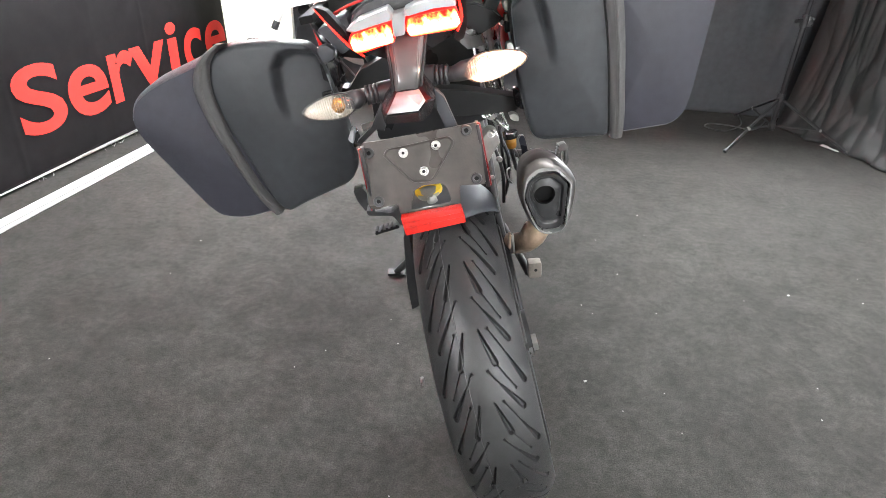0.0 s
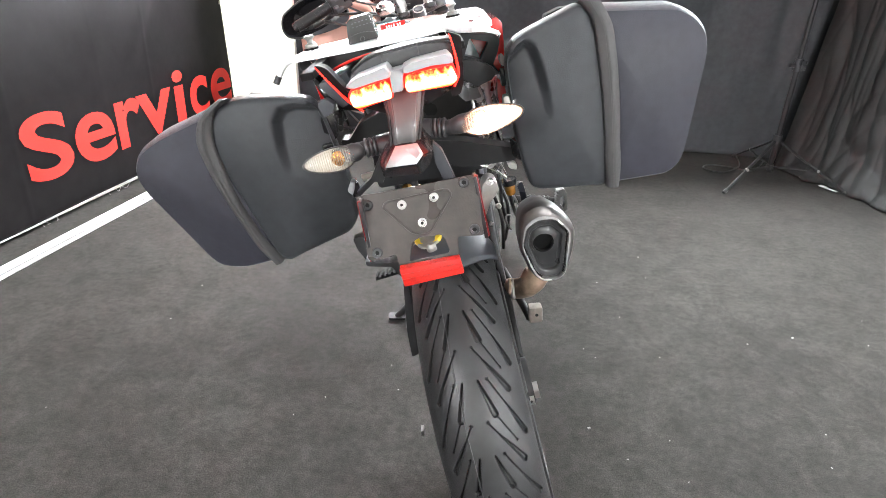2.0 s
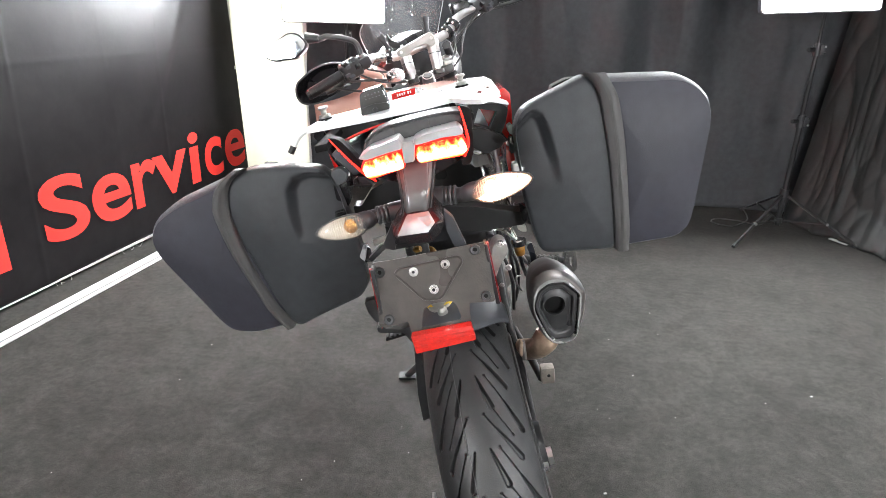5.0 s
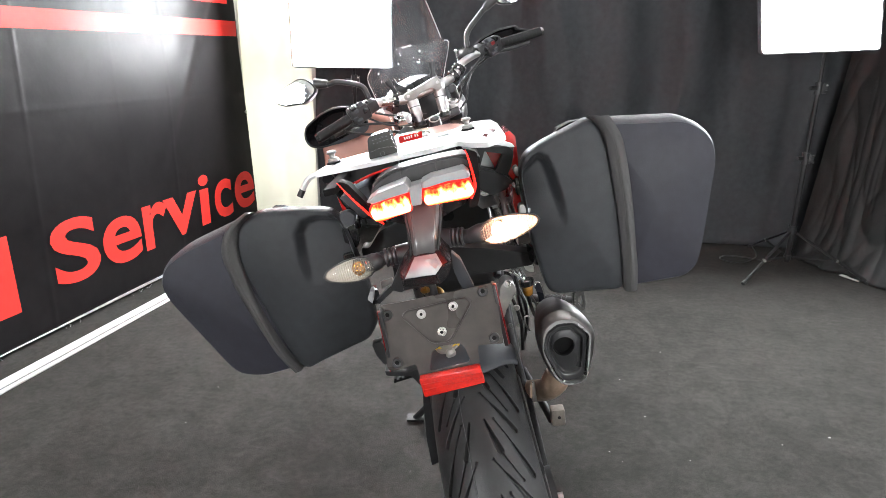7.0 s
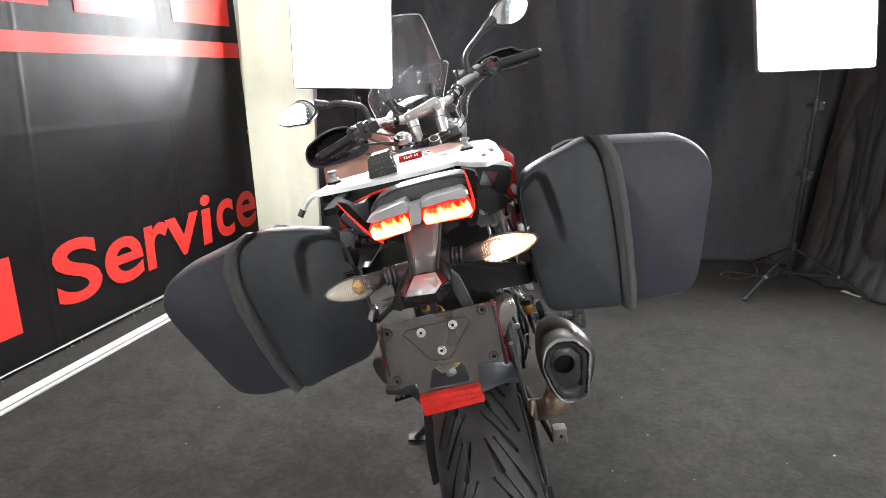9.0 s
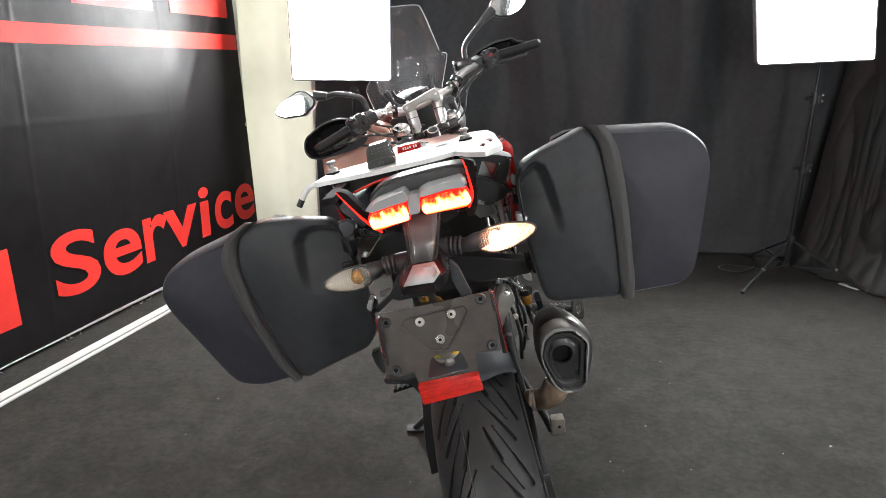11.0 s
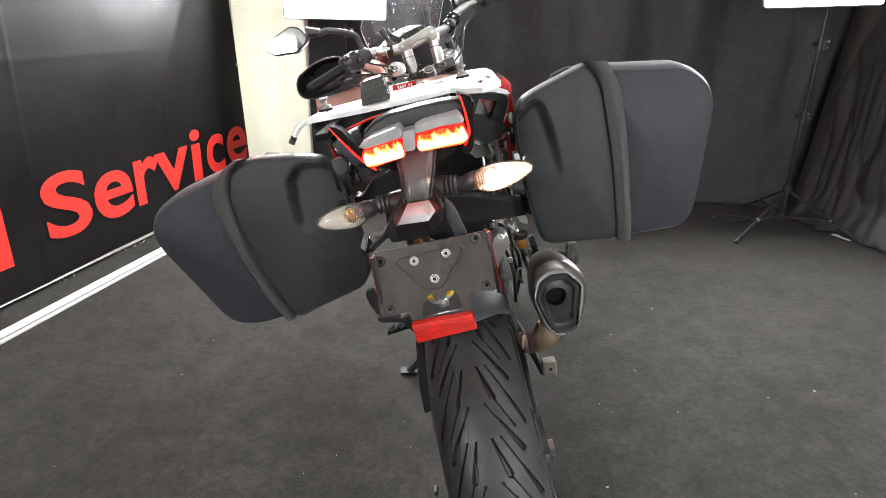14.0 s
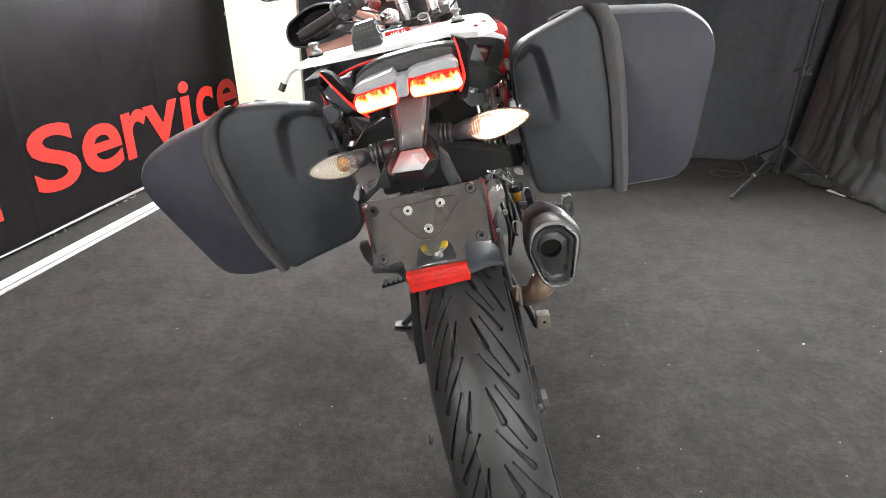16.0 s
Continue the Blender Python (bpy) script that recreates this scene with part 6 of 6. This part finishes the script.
tank_r = part("brake_fluid_cup", lathe([(0.0, 0.0), (0.0085, 0.0), (0.0105, 0.003), (0.0125, 0.024), (0.0, 0.024)], CUP + Vector((0, 0, 0.5965)), (0, 0, 1), 22), FLUID, bike, "amber brake fluid cup with black lid")
part("lid", lathe([(0.0125, 0.0), (0.0150, 0.001), (0.0172, 0.012), (0.0165, 0.014), (0.0120, 0.0145), (0.0, 0.0140)], CUP + Vector((0, 0, 0.6190)), (0, 0, 1), 22), PLASTIC_GLOSS, tank_r, "glossy black lid")
part("hose", pipe([(0.1550, 0.20, 0.5970), (0.1560, 0.205, 0.575), (0.1590, 0.22, 0.555), (0.165, 0.26, 0.52)], 0.0048, 8, 5), RUBBER, tank_r)
part("cup_bracket", pipe([(0.1600, 0.195, 0.5950), (0.1640, 0.195, 0.5850), (0.1688, 0.20, 0.5710), (0.1772, 0.20, 0.5576), (0.1800, 0.22, 0.54)], 0.0028, 8, 4), STEEL, tank_r, "bent bright wire bracket")
heel = part("heel_plate", prism(round_outline([(0.1720, 0.6120), (0.1760, 0.6190), (0.1862, 0.6165), (0.1905, 0.5870), (0.1883, 0.5500), (0.1760, 0.5560), (0.1770, 0.5850)], 0.003), 0.205, 0.215, 0.002), HEEL, bike, "blue-black heel plate with a bright rim")
part("plate_rim", pipe([(0.1735, 0.2035, 0.6110), (0.1768, 0.2035, 0.6182), (0.1858, 0.2035, 0.6160), (0.1898, 0.2035, 0.5870), (0.1880, 0.2035, 0.5560)], 0.0013, 6, 4), STEEL, heel)
hanger = prism(round_outline([(0.0897, 0.6527), (0.0960, 0.6741), (0.1097, 0.6822), (0.1242, 0.6733), (0.1263, 0.6551), (0.1138, 0.6412), (0.1012, 0.6251), (0.0919, 0.6060), (0.0685, 0.5854), (0.0807, 0.6254)], 0.007, 4), 0.085, 0.13, 0.009, 4)
hg = part("footrest_hanger", hanger, CAST, bike, "cast light alloy footrest hanger")
part("hanger_bolt", lathe([(0.0, 0.006), (0.0035, 0.006), (0.0045, 0.0045), (0.0048, 0.001), (0.0075, 0.0005), (0.0078, -0.004)], (0.1107, 0.0845, 0.6765), (0, -1, 0.35), 18), STEEL, hg, "steel bolt with washer")
for x, z, r in ((0.1206, 0.6150, 0.0062), (0.1010, 0.5790, 0.0045)):
    part("bolt_head", lathe([(0.0, 0.004), (r * 0.7, 0.004), (r, 0.0015), (r, -0.006)], (x, 0.10, z), (0.2, -1, 0.35), 14), CAST, bike, "pale bolt head behind the hanger")
part("linkage_rod", rod((0.1130, 0.095, 0.7120), (0.1450, 0.10, 0.6720), 0.0036, n=12), STEEL, bike, "bright steel linkage rod")
part("linkage_rod", rod((0.1365, 0.10, 0.7090), (0.1485, 0.11, 0.6720), 0.0026, n=12), STEEL, bike, "thin bright steel rod")
part("linkage_rod", rod((0.1300, 0.12, 0.7020), (0.1330, 0.13, 0.6300), 0.0034, n=12), BLACK_METAL, bike, "black linkage rod")
part("carrier_lug", prism(round_outline([(0.1475, 0.7190), (0.1560, 0.7205), (0.1650, 0.7140), (0.1640, 0.7040), (0.1543, 0.7070), (0.1490, 0.7120)], 0.002, 3), 0.045, 0.065, 0.002), CAST, bike, "pale cast carrier lug")
part("carrier_lug", prism(round_outline([(0.1440, 0.7890), (0.1590, 0.7800), (0.1600, 0.7680), (0.1400, 0.7690), (0.1380, 0.7740)], 0.002, 3), -0.045, -0.025, 0.002), HOOD, bike, "silver-grey carrier lug")
part("frame_tube", pipe([(0.1280, -0.01, 0.9050), (0.1290, -0.02, 0.8500), (0.1321, -0.02, 0.7931), (0.1408, -0.02, 0.7698)], 0.0048, 10, 4), STEEL, bike, "bright steel carrier tube")
part("hook_wire", pipe([(0.1435, 0.12, 0.5813), (0.1380, 0.12, 0.5835), (0.1338, 0.12, 0.5800), (0.1331, 0.12, 0.5649), (0.1373, 0.12, 0.5530), (0.140, 0.125, 0.548)], 0.0020, 8, 4), STEEL, bike, "small bright wire hook")
for pts in (((0.100, 0.14, 0.66), (0.118, 0.13, 0.62), (0.124, 0.12, 0.57), (0.118, 0.14, 0.50)), ((0.132, 0.16, 0.64), (0.142, 0.15, 0.60), (0.138, 0.16, 0.55), (0.126, 0.18, 0.50)), ((0.150, 0.24, 0.66), (0.138, 0.22, 0.62), (0.134, 0.20, 0.57), (0.140, 0.20, 0.52))):
    part("hose", pipe(pts, 0.0040, 8, 5), RUBBER, bike, "black rubber hose")
eng = bmesh.new()
box((0.25, 0.42, 0.34), (0, 0.72, 0.43), bevel=0.03, seg=3, bm=eng)
box((0.21, 0.26, 0.22), (0, 0.55, 0.66), bevel=0.03, seg=3, bm=eng)
block = part("engine", eng, BLACK_METAL, bike, "black engine block")
for k in range(6):
    part("cooling_fin", box((0.27, 0.30, 0.006), (0, 0.74, 0.50 + 0.022 * k), bevel=0.002), BLACK_METAL, block)
part("gearbox_cover", lathe([(0.0, 0.02), (0.07, 0.018), (0.085, 0.0)], (0.125, 0.62, 0.42), (1, 0, 0), 28), ALU_DULL, bike)
frame_tubes = (((0.10, -0.05, 0.90), (0.118, 0.08, 0.83), (0.128, 0.22, 0.70), (0.12, 0.36, 0.55)), ((0.125, 0.02, 0.90), (0.145, 0.12, 0.80), (0.14, 0.24, 0.66)),
               ((-0.070, -0.05, 0.90), (-0.075, 0.08, 0.83), (-0.085, 0.22, 0.70), (-0.10, 0.36, 0.55)), ((0.105, 0.02, 0.74), (0.13, 0.12, 0.69), (0.145, 0.24, 0.60)), ((0.10, 0.35, 0.60), (0.11, 0.6, 0.85), (0.06, 0.85, 0.98)), ((-0.10, 0.35, 0.60), (-0.11, 0.6, 0.85), (-0.06, 0.85, 0.98)))
for i, pts in enumerate(frame_tubes):
    part("frame_tube", pipe(pts, 0.0105, 10, 5), STEEL if i in (0, 1, 3) else BLACK_METAL, bike)
part("wheel_arch", prism(round_outline([(-0.10, 0.88), (0.10, 0.88), (0.11, 0.70), (-0.11, 0.70)], 0.01), 0.10, 0.16, 0.006), PLASTIC, bike, "black inner wheel arch")
part("battery_box", box((0.17, 0.25, 0.16), (0, 0.32, 0.80), bevel=0.015), PLASTIC, bike)
lever = part("plate_strut", prism(round_outline([(-0.0950, 0.8030), (-0.0560, 0.8290), (-0.0400, 0.8340), (-0.0400, 0.8270), (-0.0540, 0.8210), (-0.0920, 0.7960)], 0.001, 2), -0.205, -0.195, 0.001), PLASTIC, bike, "thin black strut beside the plate holder")
part("strut_clip", prism(round_outline([(-0.1056, 0.8109), (-0.0979, 0.8239), (-0.0927, 0.8219), (-0.0994, 0.8033)], 0.002, 2), -0.215, -0.195, 0.002), HOOD, lever, "small silver-grey clip")
part("strut_pin", rod((-0.1002, -0.10, 0.7910), (-0.0790, -0.10, 0.7935), 0.0058, n=16), CAST, bike, "short silver-grey pin")
# pannier carriers
for pts, y in (([(0.0220, 0.8360), (0.0740, 0.8240), (0.1560, 0.7960), (0.1500, 0.7780), (0.1120, 0.7790), (0.0610, 0.7830), (0.0340, 0.7990)], -0.12), ([(-0.1180, 0.8600), (-0.1050, 0.8560), (-0.0824, 0.8800), (-0.0350, 0.8950), (-0.0350, 0.8500), (-0.0700, 0.8330), (-0.1180, 0.8350)], -0.10),
               ([(0.09, 0.905), (0.155, 0.925), (0.155, 0.905), (0.105, 0.885)], -0.05), ([(-0.12, 0.925), (-0.07, 0.905), (-0.075, 0.885), (-0.125, 0.90)], -0.05)):
    part("pannier_carrier", prism(round_outline(pts, 0.005), y, y + 0.035, 0.002), STAND, bike, "black pannier carrier arm", False)


# ---- panniers ----
def resample(outline, n=180):
    pts = np.array(outline + outline[:1])
    d = np.r_[0, np.cumsum(np.hypot(*np.diff(pts, axis=0).T))]
    s = np.linspace(0, d[-1], n, endpoint=False)
    return [(float(a), float(b)) for a, b in zip(np.interp(s, d, pts[:, 0]), np.interp(s, d, pts[:, 1]))]


def shell(outline, y_rear, y_front, relief=None, swell=0.012, tight=1.0, toe=0.0):
    """A soft-edged case part: an outline in x and z between two depths, with a domed rear; toe turns its inner side outwards ahead."""
    loop = resample(outline)
    near, far = min((p[0] for p in loop), key=abs), max((p[0] for p in loop), key=abs)
    cx, cz = sum(p[0] for p in loop) / len(loop), sum(p[1] for p in loop) / len(loop)
    sections = []
    for k, y in ((0.90, y_front), (0.97, y_front - 0.012), (1.0, y_front - 0.035), (1.004, (y_front + y_rear) / 2), (1.0, y_rear + 0.045 * tight), (1 - 0.010 * tight, y_rear + 0.022 * tight), (1 - 0.028 * tight, y_rear + 0.009 * tight), (1 - 0.055 * tight, y_rear + 0.001)):
        f = max(0.0, (y - y_rear - 0.05) / (y_front - y_rear))
        low = min(p[1] for p in loop)
        sections.append([(cx + (x - cx) * k + (far - x) / (far - near) * math.copysign(toe, far) * max(0.0, y - y_rear - 0.03), y, cz + (z - cz) * k - 0.42 * f * (z - low)) for x, z in loop])
    for k in np.linspace(0.93, 0.02, 44):
        ring = []
        for x, z in loop:
            px, pz = cx + (x - cx) * k, cz + (z - cz) * k
            ring.append((px, y_rear - swell * (1 - k * k) + (relief(px, pz) if relief else 0.0), pz))
        sections.append(ring)
    return ring_loft(sections)


def moulded_step(path, inner, depth):
    """A hollow moulded into the case on the side of its inner corner, with a rounded step along the path, which runs out downwards."""
    segs = list(zip(path, path[1:]))
    area = path + [inner, (inner[0], path[0][1])]

    def relief(x, z):
        best, inside = 9.0, False
        for (ax, az), (bx, bz) in segs:
            l2 = (bx - ax) ** 2 + (bz - az) ** 2
            f = min(1, max(0, ((x - ax) * (bx - ax) + (z - az) * (bz - az)) / l2))
            best = min(best, math.hypot(x - ax - f * (bx - ax), z - az - f * (bz - az)))
        for (ax, az), (bx, bz) in zip(area, area[1:] + area[:1]):
            if (az > z) != (bz > z) and x < (bx - ax) * (z - az) / (bz - az) + ax:
                inside = not inside
        near = best if inside else -best
        f = min(1.0, max(0.0, (near + 0.011) / 0.016))
        fade = min(1.0, max(0.0, (z - path[-1][1] + 0.01) / 0.07))
        return depth * f * f * (3 - 2 * f) * fade * fade * (3 - 2 * fade)
    return relief


def ribbon(inner, outer, y_rear, y_front):
    """A band round the case between two edge lines, top to bottom, with rolled edges."""
    a, b = [smooth_path([(x, 0, z) for x, z in line], 6) for line in (inner, outer)]
    sections = []
    for p, q in zip(a, b):
        w = q - p
        sections.append([(p.x, y_front, p.z), (p.x, y_rear + 0.008, p.z), (p.x + w.x * 0.04, y_rear + 0.001, p.z + w.z * 0.04), (p.x + w.x * 0.25, y_rear - 0.0035, p.z + w.z * 0.25),
                         (p.x + w.x * 0.5, y_rear - 0.0045, p.z + w.z * 0.5), (p.x + w.x * 0.75, y_rear - 0.0035, p.z + w.z * 0.75), (p.x + w.x * 0.96, y_rear + 0.001, p.z + w.z * 0.96), (q.x, y_rear + 0.008, q.z), (q.x, y_front, q.z)])
    low = sections[-1][0][2]
    for s in sections:
        s[0] = (s[0][0], s[0][1], s[0][2] - 0.36 * (s[0][2] - low))
        s[-1] = (s[-1][0], s[-1][1], s[-1][2] - 0.36 * (s[-1][2] - low))
    return ring_loft(sections)


def pannier(body, lid, strap, inner, relief, seams, label, latches):
    at = BIKE @ Matrix.Translation((inner, 0.03, body[-1][1]))
    back = Matrix.Translation((-inner, -0.03, -body[-1][1]))
    ob = thing("pannier", at, label, "pannier", "panniers")

    def piece(name, bm, mat, parent, text=""):
        bmesh.ops.transform(bm, matrix=back, verts=bm.verts)
        return part(name, bm, mat, parent, text)

    shell_ob = piece("body", shell(round_outline(body, 0.012, 4), -0.165, 0.225, relief, tight=0.5, toe=0.24 if inner < 0 else 0.12), CASE, ob, "moulded dark fabric case body")
    lid_ob = piece("lid", shell(round_outline(lid, [0.006 if abs(x) < 0.292 else 0.030 for x, z in lid], 5), -0.158, 0.215, None, 0.016), CASE_LID, ob, "dark blue-black fabric case lid")
    belt = ribbon(*strap, -0.174, 0.225)
    belt_ob = piece("binding", belt, STRAP, ob, "dark grey stitched binding round the case")
    for pts in seams:
        st = bmesh.new()
        path = smooth_path([(x, -0.1792, z) for x, z in pts], 10)
        pipe(path, 0.0006, 4, 1, st)
        piece("stitching", st, THREAD, belt_ob)
    for x, z, w, h, y in latches:
        piece("latch", box((w, 0.035, h), (x, y, z), (0, 0, 12), bevel=0.004), PLASTIC_GLOSS, shell_ob, "black plastic latch")
    return ob, piece


left, lp = pannier([(-0.242, 0.964), (-0.190, 0.957), (-0.134, 0.944), (-0.122, 0.924), (-0.108, 0.823), (-0.111, 0.748), (-0.127, 0.726), (-0.215, 0.703), (-0.240, 0.694)] + [(-0.2520, 0.7070), (-0.2650, 0.7500), (-0.2770, 0.8060), (-0.2900, 0.8600), (-0.2950, 0.9010), (-0.2890, 0.9340), (-0.2770, 0.9550)],
                   [(-0.432, 0.886), (-0.416, 0.914), (-0.378, 0.932)] + [(-0.2700, 0.9570), (-0.2840, 0.9290), (-0.2480, 0.6960)] + [(-0.314, 0.690), (-0.352, 0.702), (-0.366, 0.722), (-0.394, 0.785), (-0.426, 0.855)],
                   ([(-0.2480, 0.9660), (-0.2760, 0.9447), (-0.2879, 0.9110), (-0.2879, 0.8751), (-0.2849, 0.8392), (-0.2797, 0.8034), (-0.2716, 0.7683), (-0.2618, 0.7336), (-0.2463, 0.7010)], [(-0.2589, 0.9676), (-0.2918, 0.9505), (-0.3111, 0.9187), (-0.3112, 0.8812), (-0.3062, 0.8437), (-0.2976, 0.8069), (-0.2879, 0.7704), (-0.2774, 0.7341), (-0.2607, 0.7002)]), -0.2,
                   moulded_step([(-0.1252, 0.9241), (-0.1582, 0.9325), (-0.1765, 0.9303), (-0.1885, 0.9167), (-0.1919, 0.8834), (-0.1881, 0.8402)], (-0.09, 0.80), 0.020),
                   [[(-0.2526, 0.9667), (-0.2858, 0.9430), (-0.2986, 0.9039), (-0.2965, 0.8619), (-0.2901, 0.8204), (-0.2812, 0.7793), (-0.2703, 0.7387), (-0.2523, 0.7007)], [(-0.2535, 0.9668), (-0.2871, 0.9434), (-0.3004, 0.9044), (-0.2982, 0.8624), (-0.2917, 0.8207), (-0.2825, 0.7795), (-0.2715, 0.7387), (-0.2535, 0.7006)]], "dark fabric side case hanging from the motorcycle, low side",
                   [(-0.118, 0.915, 0.03, 0.028, -0.125), (-0.130, 0.862, 0.018, 0.020, -0.145), (-0.108, 0.790, 0.014, 0.022, -0.14)])
right, rp = pannier([(0.262, 0.996), (0.188, 0.975), (0.163, 0.965), (0.151, 0.940), (0.150, 0.840), (0.157, 0.777), (0.163, 0.744), (0.176, 0.736)] + [(0.2790, 0.7230), (0.2820, 0.7470), (0.2870, 0.8010), (0.2890, 0.8630), (0.2870, 0.9150), (0.2830, 0.9540), (0.2740, 0.9840)],
                    [(0.4000, 0.9680), (0.4250, 0.9510), (0.4410, 0.9280), (0.4430, 0.8970), (0.4090, 0.7640), (0.3980, 0.7310), (0.3770, 0.7160)] + [(0.2740, 0.7190), (0.2720, 0.9900)],
                    ([(0.2621, 0.9987), (0.2772, 0.9686), (0.2798, 0.9338), (0.2813, 0.8989), (0.2823, 0.8640), (0.2818, 0.8290), (0.2807, 0.7941), (0.2787, 0.7592), (0.2779, 0.7243)], [(0.2899, 0.9932), (0.3029, 0.9619), (0.3063, 0.9278), (0.3071, 0.8936), (0.3066, 0.8593), (0.3051, 0.8250), (0.3029, 0.7908), (0.3014, 0.7565), (0.2962, 0.7230)]), 0.2,
                    moulded_step([(0.1563, 0.9362), (0.1814, 0.9528), (0.1881, 0.9479), (0.1935, 0.9261), (0.1983, 0.8856), (0.2006, 0.8494)], (0.13, 0.80), 0.020),
                    [[(0.2738, 0.9964), (0.2887, 0.9609), (0.2914, 0.9214), (0.2924, 0.8818), (0.2920, 0.8422), (0.2905, 0.8026), (0.2885, 0.7630), (0.2856, 0.7238)], [(0.2760, 0.9960), (0.2908, 0.9604), (0.2935, 0.9209), (0.2945, 0.8814), (0.2939, 0.8418), (0.2923, 0.8023), (0.2903, 0.7628), (0.2871, 0.7237)]], "dark fabric side case hanging from the motorcycle, raised side",
                    [(0.152, 0.872, 0.016, 0.020, -0.14), (0.154, 0.80, 0.012, 0.030, -0.13)])
for fn, ob, pts in ((lp, left, [(-0.2425, 0.9540), (-0.2324, 0.9585), (-0.2178, 0.9550), (-0.2060, 0.9490)]), (rp, right, [(0.2184, 0.9756), (0.2216, 0.9838), (0.2427, 0.9895), (0.2598, 0.9885)])):
    fn("carry_handle", prism(round_outline(pts + [(x, z - 0.004) for x, z in pts[::-1]], 0.001, 2), -0.125, -0.10, 0.0012), FLAT_BLACK, ob, "small flat black carry handle")
for pts, y, mat in (([(-0.1240, 0.9340), (-0.1110, 0.9360), (-0.1010, 0.9260), (-0.1060, 0.9140), (-0.1240, 0.9090), (-0.1280, 0.9180)], -0.16, PLASTIC_GREY), ([(-0.1290, 0.9100), (-0.1070, 0.9130), (-0.1100, 0.8780), (-0.1220, 0.8680), (-0.1300, 0.8810)], -0.15, PLASTIC_GLOSS)):
    lp("latch_plate", prism(round_outline(pts, 0.003), y, y + 0.02, 0.003), mat, bpy.data.objects["pannier"], "pannier latch plate")
for pts, y, mat in (([(0.1460, 0.9410), (0.1520, 0.9440), (0.1560, 0.9370), (0.1520, 0.9270), (0.1470, 0.9300)], -0.135, ALU_DULL), ([(0.1470, 0.9230), (0.1550, 0.9230), (0.1540, 0.8980), (0.1450, 0.8960)], -0.125, PLASTIC_GLOSS), ([(0.1420, 0.8890), (0.1500, 0.8890), (0.1520, 0.8760), (0.1410, 0.8730)], -0.16, ALU_DULL)):
    rp("latch_plate", prism(round_outline(pts, 0.003), y, y + 0.02, 0.003), mat, bpy.data.objects["pannier.001"], "pannier latch plate")
